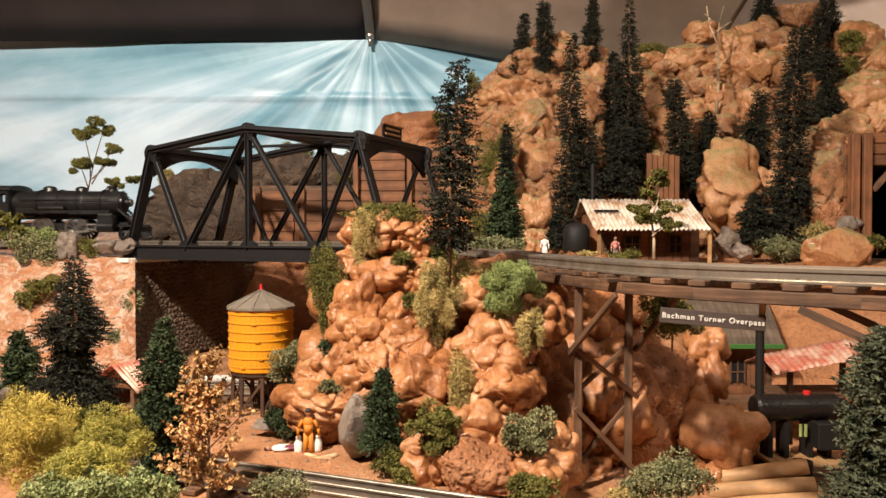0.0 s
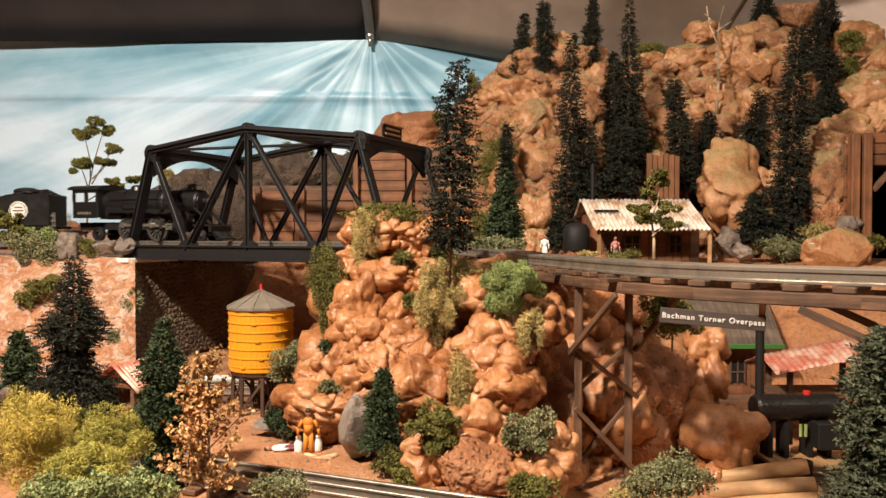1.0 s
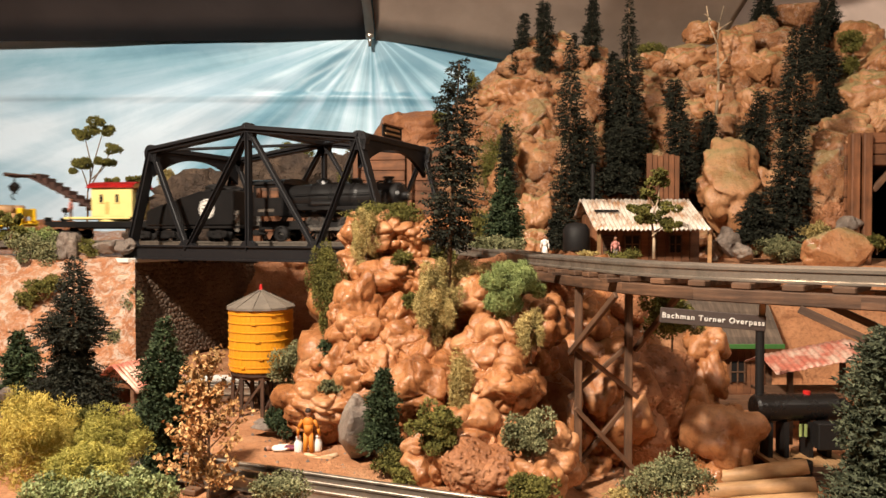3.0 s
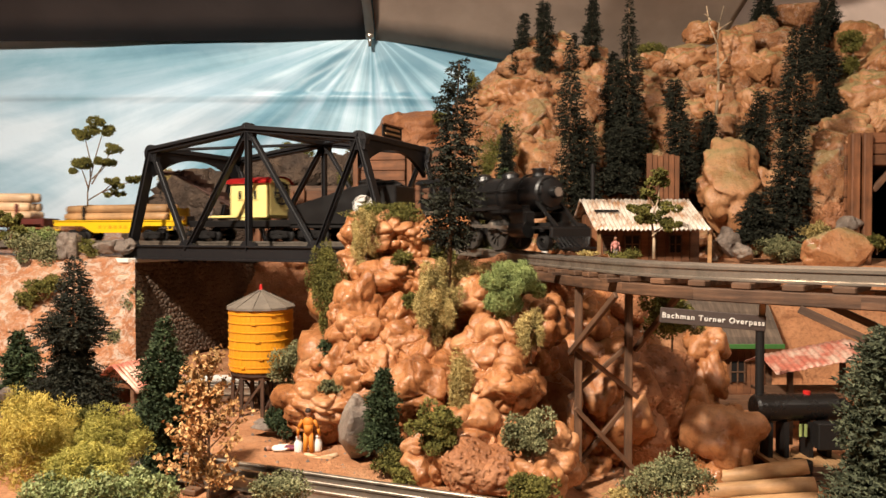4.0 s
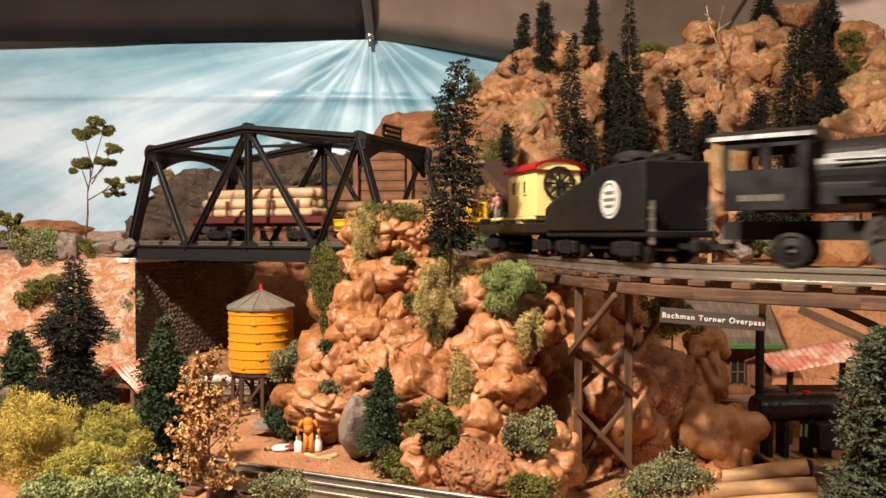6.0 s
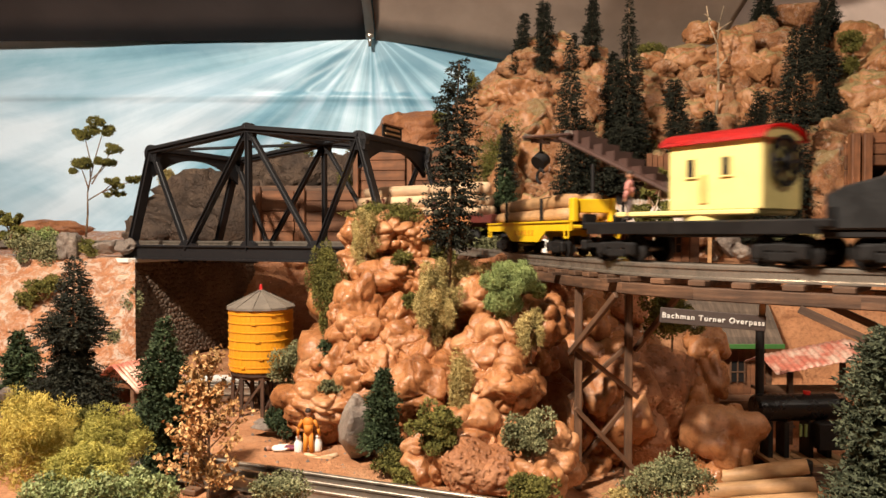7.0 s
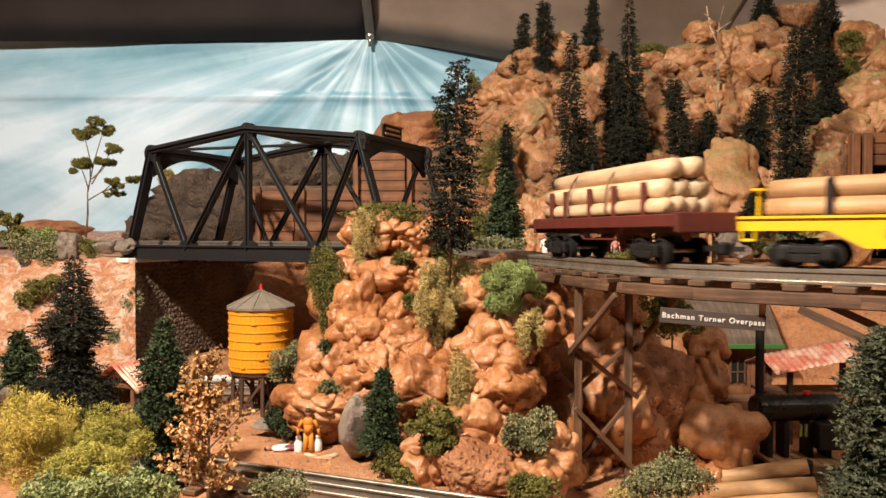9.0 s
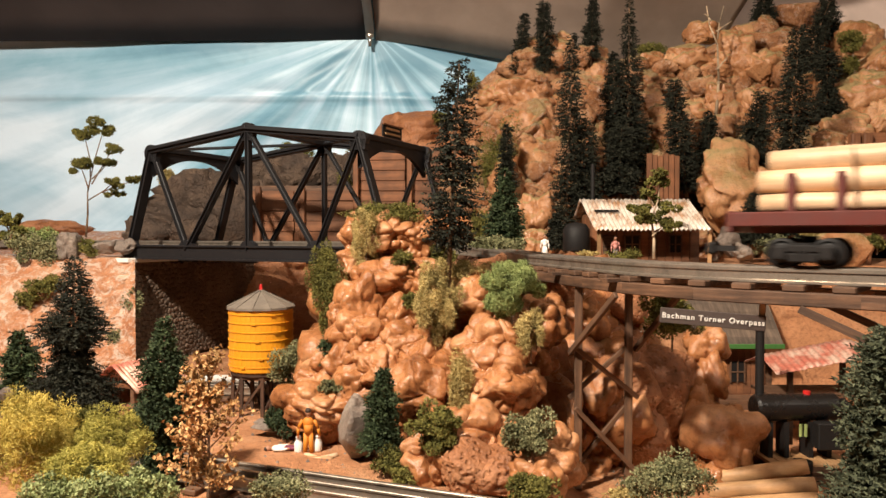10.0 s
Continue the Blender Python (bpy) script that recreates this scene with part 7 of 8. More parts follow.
# ---- water tower ----
def make_water_tower():
    ob = thing("water_tower", "yellow banded water tank on dark timber legs", "water tower", at=(-0.2113, 0.855, -0.0010))
    r, z0, z1 = 0.0362, 0.0500, 0.1215
    bm = B()
    lathe(bm, [(r * 0.98, z0), (r, z0 + 0.002), (r * 1.0, z1 - 0.002), (r * 0.99, z1)], 40)
    tank = part("tank", bm, TANK_YELLOW, ob, "yellow staved tank")
    bm = B()
    box(bm, (0, 0, 0), (0.0014, 0.0056, z1 - z0 - 0.002), bevel=0.0002)
    first = part("stave", bm, TANK_YELLOW, tank)
    for k in range(40):
        a = 2 * math.pi * k / 40
        stave = first if k == 0 else new("stave", first.data)
        stave.parent = tank
        stave.matrix_basis = Matrix.Translation(((r - 0.0005) * math.cos(a), (r - 0.0005) * math.sin(a), (z0 + z1) / 2)) @ Matrix.Rotation(a, 4, "Z")
    for k in range(7):
        z = z0 + 0.006 + k * 0.0098
        bm = B()
        lathe(bm, [(r + 0.0002, z), (r + 0.0012, z + 0.0002), (r + 0.0012, z + 0.0012), (r + 0.0002, z + 0.0014)], 40)
        a = -1.9 + k * 0.55 % 1.2
        box(bm, ((r + 0.001) * math.cos(a), (r + 0.001) * math.sin(a), z + 0.0007), (0.002, 0.005, 0.0022), Matrix.Rotation(a, 3, "Z"))
        part("hoop", bm, TANK_YELLOW, tank)
    bm = B()
    lathe(bm, [(r * 1.09, z1 - 0.001), (r * 1.09, z1 + 0.0015), (0.0015, z1 + 0.0195), (0.0005, z1 + 0.0195)], 12)
    roof = part("roof", bm, ROOF_GREY, ob, "grey-brown conical roof")
    for k in range(12):
        a = 2 * math.pi * k / 12
        bm = B()
        beam(bm, (r * 1.09 * math.cos(a), r * 1.09 * math.sin(a), z1 + 0.0018), (0.002 * math.cos(a), 0.002 * math.sin(a), z1 + 0.0198), 0.0012, 0.0010)
        part("roof_batten", bm, ROOF_GREY, roof)
    bm = B()
    rod(bm, (0, 0, z1 + 0.018), (0, 0, z1 + 0.0265), 0.0022, 0.0014, seg=10)
    part("finial", bm, RED, roof, "red finial")
    bm = B()
    rod(bm, (0, 0, z0 - 0.004), (0, 0, z0 + 0.001), r * 0.95, seg=30)
    part("floor", bm, WOOD_DARK, ob)
    legs = []
    for k in range(8):
        a = 2 * math.pi * (k + 0.35) / 8
        legs.append(Vector((r * 0.86 * math.cos(a), r * 0.86 * math.sin(a), 0)))
    for p in legs + [Vector((0.012, -0.006, 0)), Vector((-0.012, 0.006, 0))]:
        plank(ob, "leg", p * 1.05 + Vector((0, 0, -0.003)) + ob.location, p + Vector((0, 0, z0 - 0.003)) + ob.location, 0.0042, 0.0042, WOOD_DARK)
    for k in range(8):
        p, q = legs[k], legs[(k + 1) % 8]
        plank(ob, "brace", p * 1.06 + Vector((0, 0, 0.006)) + ob.location, q * 1.06 + Vector((0, 0, z0 - 0.010)) + ob.location, 0.0016, 0.003, WOOD_DARK)
        plank(ob, "girt", p * 1.03 + Vector((0, 0, z0 - 0.006)) + ob.location, q * 1.03 + Vector((0, 0, z0 - 0.006)) + ob.location, 0.003, 0.004, WOOD_DARK)
    for o in ob.children:
        if o.name.split(".")[0] in ("leg", "brace", "girt"):
            o.matrix_basis = Matrix.Translation(-ob.location) @ o.matrix_basis
    return ob


make_water_tower()


def corrugated(parent, p, along, down, mat, ribs, name="roof", depth=0.0012, label=""):
    """A sheet of corrugated iron: corner p, ridge vector along, slope vector down."""
    n = (Vector(along).cross(Vector(down))).normalized()
    if n.z < 0:
        n = -n
    verts, faces, m = [], [], ribs * 6
    for j in range(7):
        for i in range(m + 1):
            w = depth * math.cos(i / 6 * 2 * math.pi)
            verts.append(Vector(p) + Vector(along) * (i / m) + Vector(down) * (j / 6) + n * w + n * 0.0004 * math.sin(j * 1.7 + i * 0.3))
    for j in range(6):
        for i in range(m):
            a = j * (m + 1) + i
            faces.append((a, a + 1, a + m + 2, a + m + 1))
    ob = raw(name, verts, faces, mat, parent, label, smooth=True)
    k = ob.modifiers.new("thickness", "SOLIDIFY")
    k.thickness = 0.0006
    return ob


def rust_material(name, metal_colour, rust, amount):
    m, n, l, b = material(name, 0.5, 0.25)
    t = noise_node(n, l, 40, 7, 0.7, stretch=(1, 1, 0.4), world_space=True)
    f = ramp_node(n, l, t.outputs[0], [(0.5 - amount * 0.2, (0, 0, 0)), (0.62, (1, 1, 1))])
    fine = noise_node(n, l, 300, 3, 0.6, world_space=True)
    base = mix_node(n, l, f.outputs[0], metal_colour, rust)
    g = ramp_node(n, l, fine.outputs[0], [(0.3, (0.75, 0.73, 0.7)), (0.7, (1.1, 1.1, 1.1))])
    l.new(mix_node(n, l, 1.0, base, g.outputs[0], "MULTIPLY"), b.inputs["Base Color"])
    return m


TIN = rust_material("rusty_tin", (0.78, 0.71, 0.63), (0.46, 0.26, 0.14), 0.15)
TIN_RED = rust_material("faded_red_tin", (0.50, 0.16, 0.11), (0.66, 0.48, 0.38), 0.3)
GREEN = paint_material("green_fascia_paint", (0.05, 0.16, 0.035), 0.5)
SHINGLE = wood_material("grey_shingles", (0.06, 0.045, 0.035), (0.16, 0.12, 0.09), 0.85, (60, 6, 6))
SKIN = paint_material("figure_skin_paint", (0.45, 0.22, 0.13), 0.5)
ORANGE_CLOTH = paint_material("orange_suit_paint", (0.62, 0.22, 0.02), 0.55)
PINK_CLOTH = paint_material("pink_shirt_paint", (0.62, 0.26, 0.22), 0.5)
GREY_CLOTH = paint_material("grey_trouser_paint", (0.22, 0.17, 0.17), 0.55)
PURPLE = paint_material("purple_cloth", (0.17, 0.03, 0.06), 0.6)
HAIR = paint_material("dark_hair_paint", (0.03, 0.018, 0.012), 0.6)


def figurine(at, tall, shirt, trousers, label, turn=0, skirt=False, arms=18):
    """A painted toy figure as one plain mesh."""
    bm = B()
    k = tall

    def blob(c, s, slot, sub=2):
        before = set(bm.faces)
        bmesh.ops.create_icosphere(bm, subdivisions=sub, radius=1, matrix=Matrix.Translation(Vector(c) * k) @ Matrix.Diagonal((*(Vector(s) * k), 1)))
        for f in set(bm.faces) - before:
            f.material_index = slot

    def limb(p, q, r1, r2, slot):
        before = set(bm.faces)
        rod(bm, Vector(p) * k, Vector(q) * k, r1 * k, r2 * k, seg=10)
        for f in set(bm.faces) - before:
            f.material_index = slot

    blob((0, 0, 0.91), (0.062, 0.07, 0.085), 2)
    blob((0, 0.012, 0.945), (0.066, 0.068, 0.058), 3)
    limb((0, 0, 0.80), (0, 0, 0.87), 0.035, 0.03, 2)
    limb((0, 0, 0.47), (0, 0, 0.66), 0.080, 0.100, 0)
    blob((0, 0, 0.70), (0.118, 0.08, 0.12), 0)
    blob((0, 0, 0.49), (0.088, 0.075, 0.07), 1)
    for s in (-1, 1):
        if skirt:
            limb((s * 0.01, 0, 0.02), (0, 0, 0.50), 0.16, 0.09, 1)
        else:
            limb((s * 0.07, 0.0, 0.03), (s * 0.045, 0, 0.48), 0.042, 0.056, 1)
        blob((s * 0.07, -0.035, 0.022), (0.045, 0.085, 0.025), 3)
        d = math.sin(radians(arms))
        limb((s * 0.118, 0, 0.75), (s * (0.125 + 0.14 * d), 0, 0.58), 0.036, 0.033, 0)
        limb((s * (0.125 + 0.14 * d), 0, 0.585), (s * (0.130 + 0.16 * d), -0.03, 0.42), 0.033, 0.028, 0)
        blob((s * (0.130 + 0.16 * d), -0.03, 0.40), (0.03, 0.03, 0.04), 2)
    me = bpy.data.meshes.new("figurine")
    bm.to_mesh(me)
    bm.free()
    for m in (shirt, trousers, SKIN, HAIR):
        me.materials.append(m)
    me.polygons.foreach_set("use_smooth", [True] * len(me.polygons))
    ob = tagged(new("figurine", me), label, "toy figure", "toy figures")
    ob.matrix_world = Matrix.Translation(at) @ pose(0, 0, 0, 0, 0, turn)
    return ob


figurine((-0.1257, 0.685, -0.0024), 0.0455, ORANGE_CLOTH, ORANGE_CLOTH, "toy figure in an orange suit standing on the sand", 180, arms=34)
figurine((0.2432, 1.040, 0.1675), 0.035, PINK_CLOTH, GREY_CLOTH, "small toy figure in a pale pink shirt by the cabin", 10)
figurine((0.1421, 1.030, 0.1718), 0.033, WHITE, WHITE, "small toy figure in a white dress beside the track", -20, skirt=True)
fallen = figurine((-0.1651, 0.700, -0.0016), 0.038, WHITE, PURPLE, "toy figure in purple trousers lying on the sand", 0)
fallen.matrix_world = Matrix.Translation((-0.1307, 0.695, -0.0006)) @ Matrix.Translation((0, 0, 0.004)) @ pose(0, 0, 0, 0, -90, 8) @ pose(0, 0, 0, 0, 0, 90)
rider = figurine((0, 0, 0), 0.040, PINK_CLOTH, GREY_CLOTH, "toy figure in a pink shirt riding the crane car", 0)

for x in ((-0.1356, 0.690, 0.0003), (-0.1180, 0.690, 0.0014)):
    can = thing("milk_can", "white milk can with a narrow neck", "can", "milk cans", at=x)
    bm = B()
    lathe(bm, [(0.0040, 0.0), (0.0044, 0.001), (0.0044, 0.0085), (0.0024, 0.0115), (0.0024, 0.0130)], 16)
    part("body", bm, WHITE, can, smooth=True)
    bm = B()
    lathe(bm, [(0.0030, 0.0130), (0.0030, 0.0142), (0.0012, 0.0150)], 14)
    part("lid", bm, WHITE, can, smooth=True)

# split firewood on the sand
for k, (p, q) in enumerate((((-0.1277, 0.665, -0.0057), (-0.0963, 0.672, -0.0006)), ((-0.1238, 0.672, -0.0037), (-0.0995, 0.665, -0.0026)), ((-0.1279, 0.680, -0.0030), (-0.1092, 0.668, -0.0046)))):
    wood = thing("firewood", "short split log lying on the sand", "log", "firewood")
    log_part(wood, Vector(p) + Vector((0, 0, 0.003)), Vector(q) + Vector((0, 0, 0.003)), 0.0028, WOOD_PALE if k != 1 else WOOD_LOG, 60 + k)


# ---- open shed by the tower ----
def make_shed():
    o = Vector((-0.3500, 0.845, -0.0031))
    ob = thing("open_shed", "small open timber shed with a red tin roof", "shed", at=o)
    ob.rotation_euler = (0, 0, radians(72))
    for x in (-0.034, 0.034):
        for y in (-0.022, 0.022):
            bm = B()
            box(bm, (x, y, 0.019), (0.005, 0.005, 0.044), bevel=0.0005)
            part("post", bm, WOOD_OLD, ob)
    for x in (-0.034, 0.034):
        for s in (-1, 1):
            bm = B()
            beam(bm, (x, s * 0.026, 0.039), (x, 0, 0.062), 0.004, 0.004)
            part("rafter", bm, WOOD_RED, ob)
        bm = B()
        box(bm, (x, 0, 0.041), (0.004, 0.050, 0.004))
        part("tie_beam", bm, WOOD_RED, ob)
    bm = B()
    box(bm, (0, 0.024, 0.020), (0.070, 0.002, 0.038))
    part("back_wall", bm, WOOD_OLD, ob)
    bm = B()
    box(bm, (0, 0, 0.001), (0.078, 0.054, 0.006))
    part("floor", bm, WOOD_OLD, ob)
    bm = B()
    box(bm, (-0.010, -0.004, 0.010), (0.030, 0.020, 0.014), bevel=0.001)
    part("bench", bm, WOOD_RED, ob)
    for s in (-1, 1):
        corrugated(ob, (-0.044, 0, 0.064), (0.088, 0, 0), (0, s * 0.034, -0.028), TIN_RED, 14)
    return ob


make_shed()

# ---- stacked white pipes behind the shed ----
for k, (z, y) in enumerate(((0.0065, 0.955), (0.0065, 0.966), (0.0165, 0.960))):
    pipe = thing("white_pipe", "long white pipe stacked on the ground", "pipe", "white pipes")
    bm = B()
    rod(bm, (-0.50, y + 0.006, z), (-0.26, y - 0.004, z), 0.0055, seg=14)
    part("tube", bm, WHITE, pipe, smooth=True)


# ---- lower track in front ----
def straight_track(name, p, q, label, tie_gap=0.024):
    ob = thing(name, label, "railway track")
    p, q = Vector(p), Vector(q)
    m = frame_of(p, q)
    side = m @ Vector((0, 1, 0))
    up = Vector((0, 0, 1))
    for o in (-0.0165, 0.0, 0.0165):
        bm = B()
        beam(bm, p + side * o + up * 0.0170, q + side * o + up * 0.0170, 0.0042, 0.0022, 0.0005)
        beam(bm, p + side * o + up * 0.0130, q + side * o + up * 0.0130, 0.0018, 0.0060)
        beam(bm, p + side * o + up * 0.0096, q + side * o + up * 0.0096, 0.0075, 0.0014)
        part("rail", bm, RAIL, ob)
    n = int((q - p).length / tie_gap)
    for k in range(n):
        t = new("tie", tie_mesh)
        t.parent = ob
        t.matrix_world = Matrix.Translation(p + (q - p) * (k + 0.5) / n + up * 0.0044) @ m.to_4x4()
    return ob


straight_track("lower_track", (-0.515, 0.729, 0.0), (0.09, 0.490, -0.004), "dark three-rail toy track across the sand")
straight_track("yard_track", (-0.75, 0.93, 0.0), (-0.18, 0.915, 0.0), "toy siding track behind the shed")

# ---- cabin with a tin roof on the shelf ----
cabin = thing("cabin", "brown board cabin with a rusty corrugated tin roof", "cabin", at=(0.305, 1.085, 0.160))
for k in range(13):
    bm = B()
    box(bm, (-0.074 + k * 0.0123, 0.030, 0.028), (0.0116, 0.004, 0.064), bevel=0.0005)
    part("wall_board", bm, WOOD_RED, cabin)
for x in (-0.080, 0.080):
    for k in range(6):
        bm = B()
        box(bm, (x, 0.034 + k * 0.0123, 0.036), (0.004, 0.0116, 0.080), bevel=0.0005)
        part("wall_board", bm, WOOD_RED, cabin)
bm = B()
box(bm, (0, 0.095, 0.036), (0.16, 0.004, 0.080))
part("back_wall", bm, WOOD_RED, cabin)
for x, w in ((-0.020, 0.022), (0.045, 0.018)):
    bm = B()
    box(bm, (x, 0.0270, 0.030), (w, 0.0030, 0.026))
    win = part("window", bm, BLACK_MATT, cabin, "dark window")
    bm = B()
    for dx in (-w / 2, 0, w / 2):
        box(bm, (x + dx, 0.0250, 0.030), (0.0018, 0.0022, 0.028))
    for dz in (-0.013, 0.0, 0.013):
        box(bm, (x, 0.0250, 0.030 + dz), (w, 0.0020, 0.0016))
    part("window_frame", bm, WOOD_OLD, win)
bm = B()
box(bm, (-0.055, 0.0270, 0.022), (0.018, 0.003, 0.044), bevel=0.0005)
part("door", bm, WOOD_OLD, cabin, "plank door")
for x in (-0.078, 0.083):
    bm = B()
    box(bm, (x, -0.012, 0.022), (0.005, 0.005, 0.056), bevel=0.0004)
    part("porch_post", bm, WOOD_LOG, cabin)
bm = B()
box(bm, (0, 0.005, 0.0015), (0.170, 0.050, 0.003))
part("porch_floor", bm, WOOD_OLD, cabin)
corrugated(cabin, (-0.093, 0.060, 0.0985), (0.168, 0, 0), (0.006, -0.082, -0.0475), TIN, 26, depth=0.0017)
corrugated(cabin, (-0.093, 0.060, 0.0985), (0.168, 0, 0), (0, 0.050, -0.026), TIN, 34)
bm = B()
box(bm, (-0.060, 0.020, 0.0800), (0.036, 0.004, 0.0022), Matrix.Rotation(radians(30), 3, "X"))
part("roof_patch", bm, BLACK_MATT, cabin, "dark slit in the tin")
bm = B()
rod(bm, (-0.070, 0.075, 0.085), (-0.070, 0.075, 0.155), 0.0032, seg=12)
part("stovepipe", bm, BLACK_MATT, cabin, "black stovepipe")

oil = thing("oil_tank", "black upright iron tank on timber legs", "tank", at=(0.196, 1.085, 0.160))
bm = B()
lathe(bm, [(0.0185, 0.020), (0.0195, 0.022), (0.0195, 0.052), (0.014, 0.060), (0.0005, 0.063)], 24)
part("shell", bm, BLACK_MATT, oil, smooth=True)
for x in (-0.013, 0.013):
    for y in (-0.013, 0.013):
        bm = B()
        box(bm, (x, y, 0.009), (0.004, 0.004, 0.024))
        part("leg", bm, WOOD_OLD, oil)

bulk = thing("plank_stack", "upright stack of brown planks against the cliff", "planks")
for k in range(6):
    plank(bulk, "plank", (0.345 + k * 0.0092, 1.235 + (k % 2) * 0.002, 0.158), (0.345 + k * 0.0092, 1.235 + (k % 2) * 0.002, 0.340 - (k % 3) * 0.002), 0.0088, 0.006, WOOD_RED)

# ---- tunnel portal in the mountain ----
portal = thing("tunnel_portal", "dark timber tunnel portal set into the cliff", "tunnel portal")
for x in (0.612, 0.630, 0.800):
    plank(portal, "post", (x, 1.10, 0.155), (x, 1.10, 0.355), 0.013, 0.014, WOOD_RED)
for k in range(9):
    plank(portal, "board", (0.604, 1.112, 0.168 + k * 0.0205), (0.640, 1.112, 0.168 + k * 0.0205), 0.005, 0.0195, WOOD_RED)
for k in range(3):
    plank(portal, "lintel", (0.626, 1.108, 0.316 + k * 0.0165), (0.82, 1.108, 0.316 + k * 0.0165), 0.010, 0.0158, WOOD_RED)
plank(portal, "brace", (0.640, 1.100, 0.270), (0.672, 1.100, 0.306), 0.008, 0.008, WOOD_OLD)
# black sides, top and end: the bore's shade put in as colour
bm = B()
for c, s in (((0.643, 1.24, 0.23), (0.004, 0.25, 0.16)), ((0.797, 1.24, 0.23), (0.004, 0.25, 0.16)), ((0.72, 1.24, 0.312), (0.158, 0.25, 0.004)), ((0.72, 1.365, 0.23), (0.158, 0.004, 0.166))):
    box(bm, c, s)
part("bore", bm, BLACK_MATT, portal, "black lining that stands for the shade in the tunnel bore")

# ---- yard under the trestle: house, open roof, boiler, logs ----
house = thing("yard_house", "dark red board house with a shingle roof and green fascia", "house", at=(0.375, 0.95, -0.012))
for k in range(9):
    bm = B()
    box(bm, (-0.036 + k * 0.0090, 0, 0.042), (0.0086, 0.004, 0.088), bevel=0.0004)
    part("wall_board", bm, WOOD_RED, house)
for x in (-0.040, 0.040):
    bm = B()
    box(bm, (x, 0.035, 0.045), (0.004, 0.070, 0.090))
    part("side_wall", bm, WOOD_RED, house)
bm = B()
box(bm, (0.004, -0.0026, 0.040), (0.018, 0.003, 0.026))
win = part("window", bm, BLACK_MATT, house, "dark window")
bm = B()
for dx in (-0.009, 0, 0.009):
    box(bm, (0.004 + dx, -0.0045, 0.040), (0.0016, 0.002, 0.028))
box(bm, (0.004, -0.0045, 0.040), (0.018, 0.002, 0.0014))
part("window_frame", bm, WOOD_OLD, win)
for j in range(7):
    bm = B()
    y0, z0 = -0.016 + j * 0.0095, 0.0800 + j * 0.0098
    beam(bm, (-0.062, y0, z0), (0.056, y0, z0), 0.0135, 0.0022, up=(0, -0.72, 0.70))
    part("shingle_course", bm, SHINGLE, house)
bm = B()
box(bm, (-0.003, -0.0225, 0.0755), (0.118, 0.003, 0.006), bevel=0.0005)
part("fascia", bm, GREEN, house, "green fascia board")
bm = B()
box(bm, (0.0, -0.02, 0.004), (0.09, 0.04, 0.012))
part("step", bm, WOOD_OLD, house)

canopy = thing("open_canopy", "open timber canopy with a faded red tin roof", "canopy", at=(0.415, 0.82, -0.02))
for x in (-0.040, 0.045, 0.12):
    for y in (-0.026, 0.026):
        bm = B()
        box(bm, (x, y, 0.038), (0.005, 0.005, 0.080))
        part("post", bm, WOOD_OLD, canopy)
for s in (-1, 1):
    corrugated(canopy, (-0.062, 0.0, 0.0900), (0.094, 0, 0.018), (0, s * 0.042, -0.014), TIN_RED, 14, depth=0.0005)
    corrugated(canopy, (0.032, 0.0, 0.1080), (0.110, 0, -0.026), (0, s * 0.042, -0.014), TIN_RED, 16, depth=0.0005)
for k in range(7):
    bm = B()
    box(bm, (0.02, -0.024 + k * 0.008, 0.050), (0.16, 0.0076, 0.003))
    part("bench_board", bm, WOOD_OLD, canopy)

boiler = thing("stationary_boiler", "black horizontal boiler with a tall chimney", "boiler", at=(0.352, 0.735, -0.028))
bm = B()
m = Matrix.Translation((0, 0, 0.0600)) @ pose(0, 0, 0, 0, 90, 4)
lathe(bm, [(0.0005, -0.0425), (0.0115, -0.0425), (0.0136, -0.040), (0.0136, 0.040), (0.0120, 0.0425), (0.0005, 0.0425)], 32, m)
part("shell", bm, BOILER_BLACK, boiler, "glossy black boiler shell", smooth=False)
bm = B()
rod(bm, (-0.0335, 0.004, 0.068), (-0.0335, 0.004, 0.138), 0.0042, seg=16)
rod(bm, (-0.0335, 0.004, 0.136), (-0.0335, 0.004, 0.139), 0.0050, seg=16)
part("chimney", bm, BLACK_MATT, boiler, "tall black chimney")
bm = B()
rod(bm, (0.012, 0, 0.072), (0.012, 0, 0.0765), 0.0035, seg=12)
part("valve", bm, RED, boiler)
for x in (-0.028, -0.012, 0.012, 0.030):
    bm = B()
    box(bm, (x, 0, 0.029), (0.0045, 0.020, 0.036))
    part("leg", bm, BLACK_MATT, boiler)
bm = B()
mw = Matrix.Translation((0.046, -0.004, 0.052)) @ pose(0, 0, 0, 0, 90, 0)
lathe(bm, [(0.0150, -0.0015), (0.0175, -0.0015), (0.0175, 0.0015), (0.0150, 0.0015)], 28, mw)
for a in range(3):
    d = Vector((0, math.cos(a * math.pi / 3), math.sin(a * math.pi / 3))) * 0.016
    beam(bm, Vector((0.046, -0.004, 0.052)) - d, Vector((0.046, -0.004, 0.052)) + d, 0.0016, 0.0018)
part("flywheel", bm, BLACK_MATT, boiler)
bm = B()
box(bm, (0.026, -0.016, 0.036), (0.026, 0.014, 0.026), bevel=0.001)
part("water_box", bm, BLACK_MATT, boiler)
for x in (0.0, 0.005):
    bm = B()
    rod(bm, (x, -0.013, 0.034), (x, -0.013, 0.046), 0.0016, seg=8)
    part("bottle", bm, MOSS_GREEN, boiler, "small green bottle")
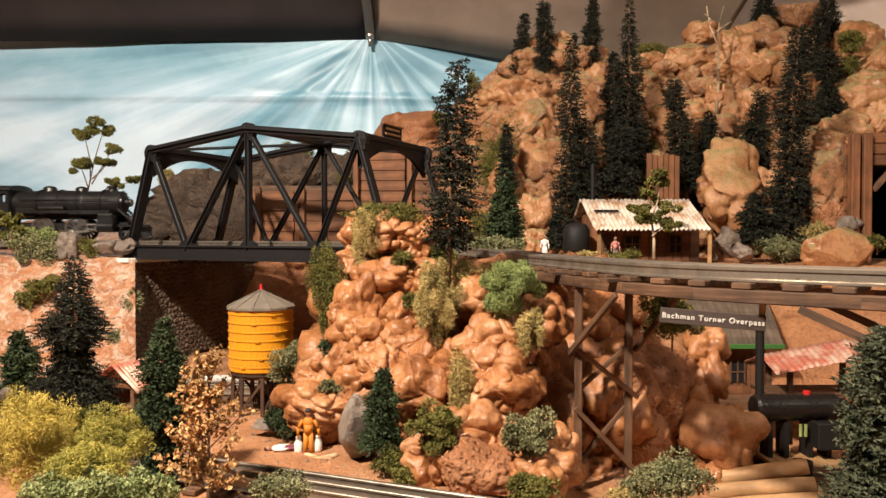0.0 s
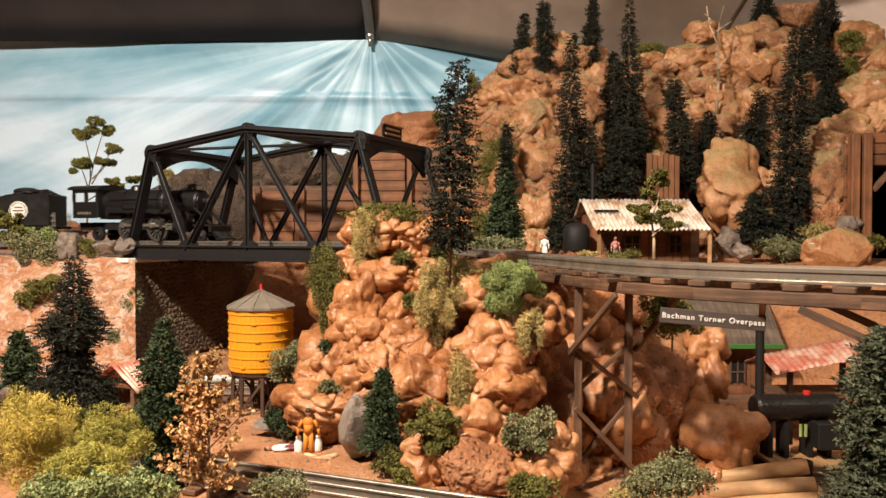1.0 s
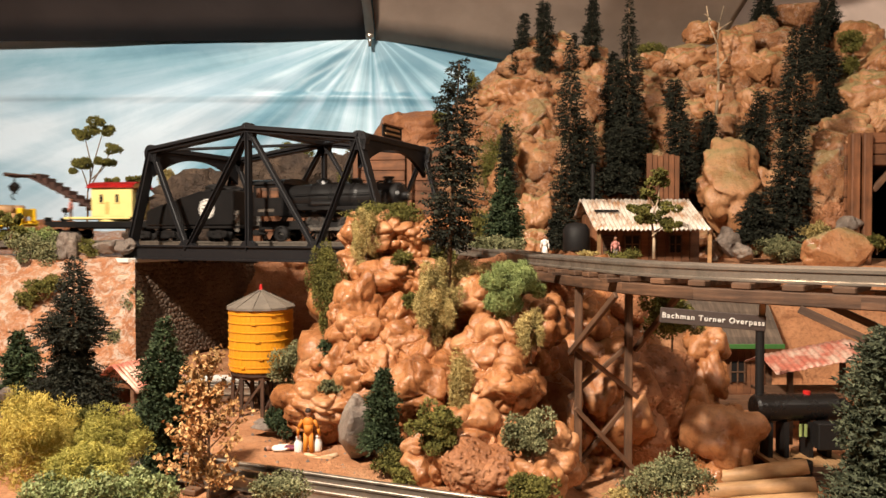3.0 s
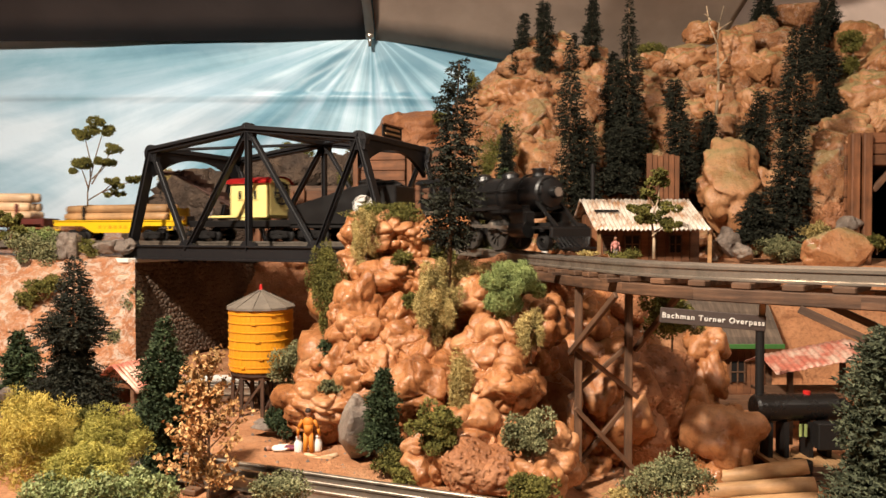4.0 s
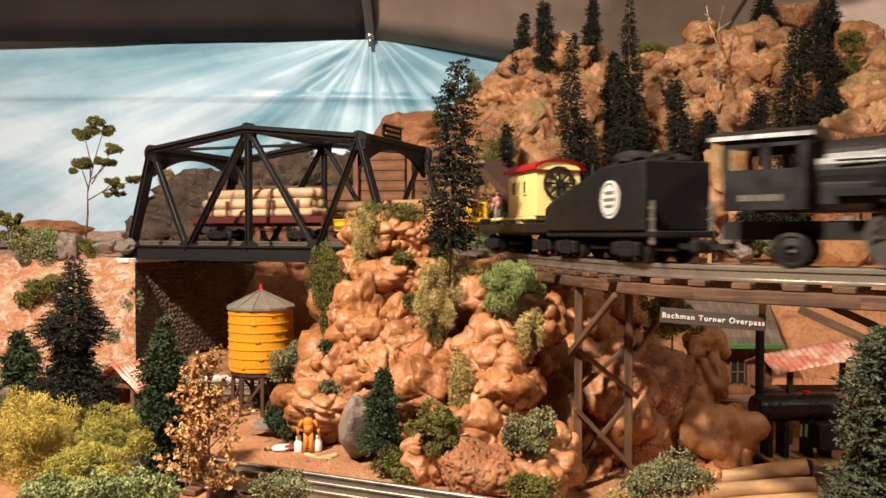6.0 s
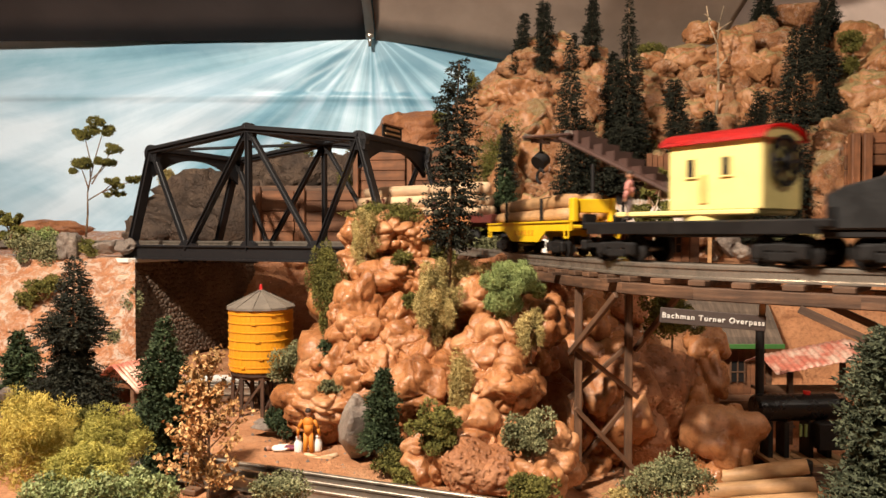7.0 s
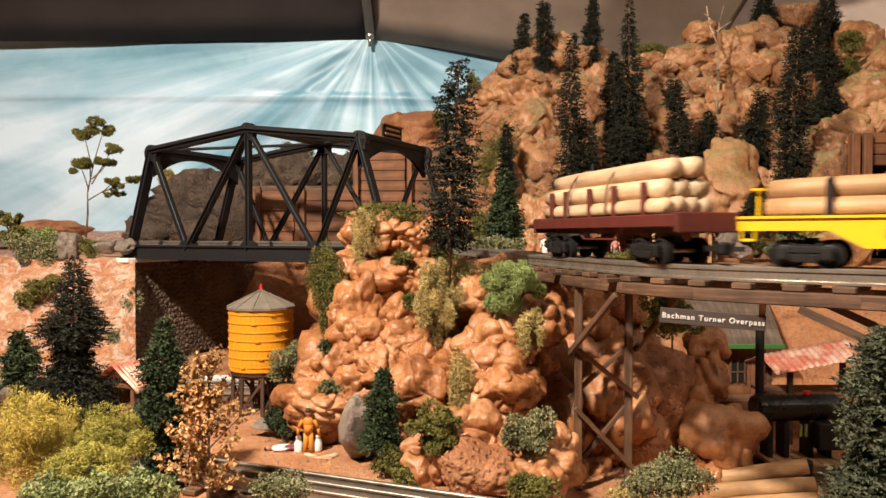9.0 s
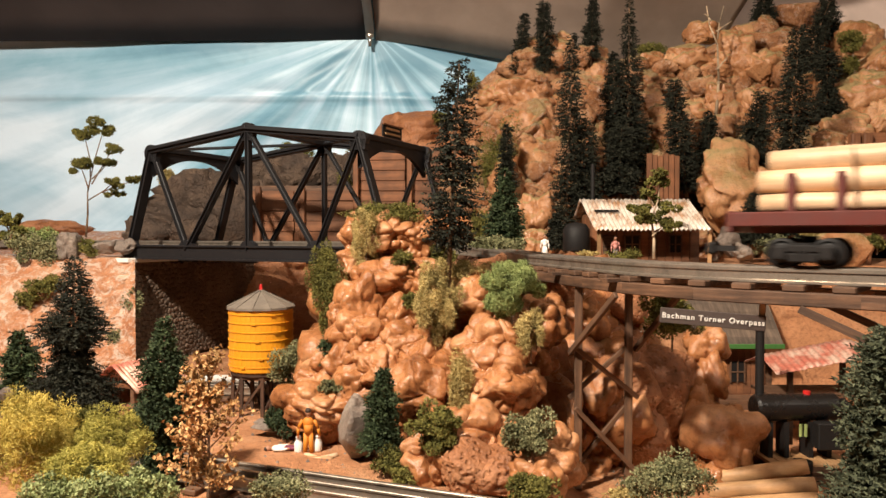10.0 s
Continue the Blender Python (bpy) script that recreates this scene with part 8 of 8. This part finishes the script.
for k in range(8):
    bm = B()
    box(bm, (-0.030 + k * 0.0098, -0.008, 0.0100), (0.0090, 0.046, 0.004), bevel=0.0004)
    part("platform_board", bm, WOOD_LOG, boiler)
for y in (-0.026, 0.012):
    bm = B()
    box(bm, (0.004, y, 0.0035), (0.084, 0.006, 0.0090))
    part("skid", bm, WOOD_OLD, boiler)

barrel = thing("barrel", "dark upright iron drum beside the boiler", "barrel", at=(0.3384, 0.690, -0.0254))
bm = B()
lathe(bm, [(0.0085, -0.004), (0.0092, 0.0), (0.0092, 0.016), (0.0085, 0.0175), (0.0004, 0.017)], 20)
part("drum", bm, BLACK_MATT, barrel, smooth=False)
crate = thing("crate", "small slatted wooden crate on the ground", "crate", at=(0.3556, 0.690, -0.0329))
for k in range(4):
    bm = B()
    box(bm, (0, 0, 0.002 + k * 0.0042), (0.024, 0.018, 0.0036), bevel=0.0004)
    part("slat", bm, WOOD_OLD, crate)

for k, (p, q) in enumerate((((0.2469, 0.690, -0.0264), (0.3312, 0.665, -0.0057)), ((0.2411, 0.665, -0.0294), (0.3279, 0.645, -0.0154)), ((0.2538, 0.650, -0.0363), (0.3238, 0.630, -0.0230)), ((0.2748, 0.690, -0.0559), (0.3547, 0.670, -0.0406)), ((0.2604, 0.680, -0.0590), (0.3392, 0.650, -0.0443)))):
    pile = thing("cut_log", "peeled tan log lying in a small pile", "log", "log pile")
    log_part(pile, p, q, 0.0070, WOOD_LOG, 80 + k)

# ---- hanging sign ----
sign = thing("overpass_sign", "dark board with white hand-painted lettering under the trestle", "sign")
sign.matrix_world = Matrix.Translation((0.1850, 0.505, 0.1468)) @ pose(0, 0, 0, 0, 4.5, -4) @ Matrix.Scale(0.927, 4)
bm = B()
box(bm, (0, 0, 0), (0.0765, 0.0022, 0.0112), bevel=0.0003)
part("board", bm, SIGN_GREY, sign)
text = bpy.data.curves.new("lettering", "FONT")
text.body = "Bachman Turner Overpass"
text.size, text.align_x, text.align_y, text.extrude = 0.0056, "CENTER", "CENTER", 0.0003
words = new("lettering", text)
text.offset, text.space_character = 0.00008, 1.22
text.materials.append(WHITE)
words.parent = sign
words.location, words.rotation_euler = (0, -0.0014, 0), (radians(90), 0, 0)
bm = B()
box(bm, (0.036, 0.0025, 0.010), (0.004, 0.0025, 0.022))
part("hanger", bm, WOOD_LOG, sign)

# ---- name plate on the bridge portal ----
plate = bpy.data.objects["truss_bridge"]
bm = B()
box(bm, (0.414 - 0.004, 0.095, 0.3505), (0.0025, 0.056, 0.0200), bevel=0.0005)
name_plate = part("name_plate", bm, BLACK_MATT, plate, "small brown name plate")
for dz, w in ((0.004, 0.040), (-0.003, 0.044)):
    bm = B()
    box(bm, (0.4118, 0.095, 0.3505 + dz), (0.0012, w, 0.0030))
    part("plate_bar", bm, WOOD_LOG, name_plate)
for dz in (-0.0095, 0.0095):
    bm = B()
    box(bm, (0.4118, 0.095, 0.3505 + dz), (0.0020, 0.058, 0.0020))
    part("plate_edge", bm, WOOD_RED, name_plate)

# ---- small stones and twigs strewn over the sand ----
verts, faces = [], []
rl = random.Random(44)
for k in range(900):
    x, y = rl.uniform(-0.45, 0.10), rl.uniform(0.56, 0.92)
    if rl.random() < 0.35:
        x, y = rl.uniform(0.12, 0.55), rl.uniform(0.60, 0.95)
    c = Vector((x, y, ground_level(x, y)))
    r = rl.uniform(0.0006, 0.0022) * (1.6 if rl.random() < 0.06 else 1)
    i = len(verts)
    for d in ((1, 0, 0), (0, 1, 0), (-1, 0, 0), (0, -1, 0), (0, 0, 1.0)):
        verts.append(c + Vector([e * r * rl.uniform(0.6, 1.3) for e in d]))
    faces += [(i, i + 1, i + 4), (i + 1, i + 2, i + 4), (i + 2, i + 3, i + 4), (i + 3, i, i + 4)]
grit = raw("gravel", verts, faces, ROCK_GREY)
tagged(grit, "scattered grit and pebbles on the sandy ground", "gravel", kind="stuff")
motions()
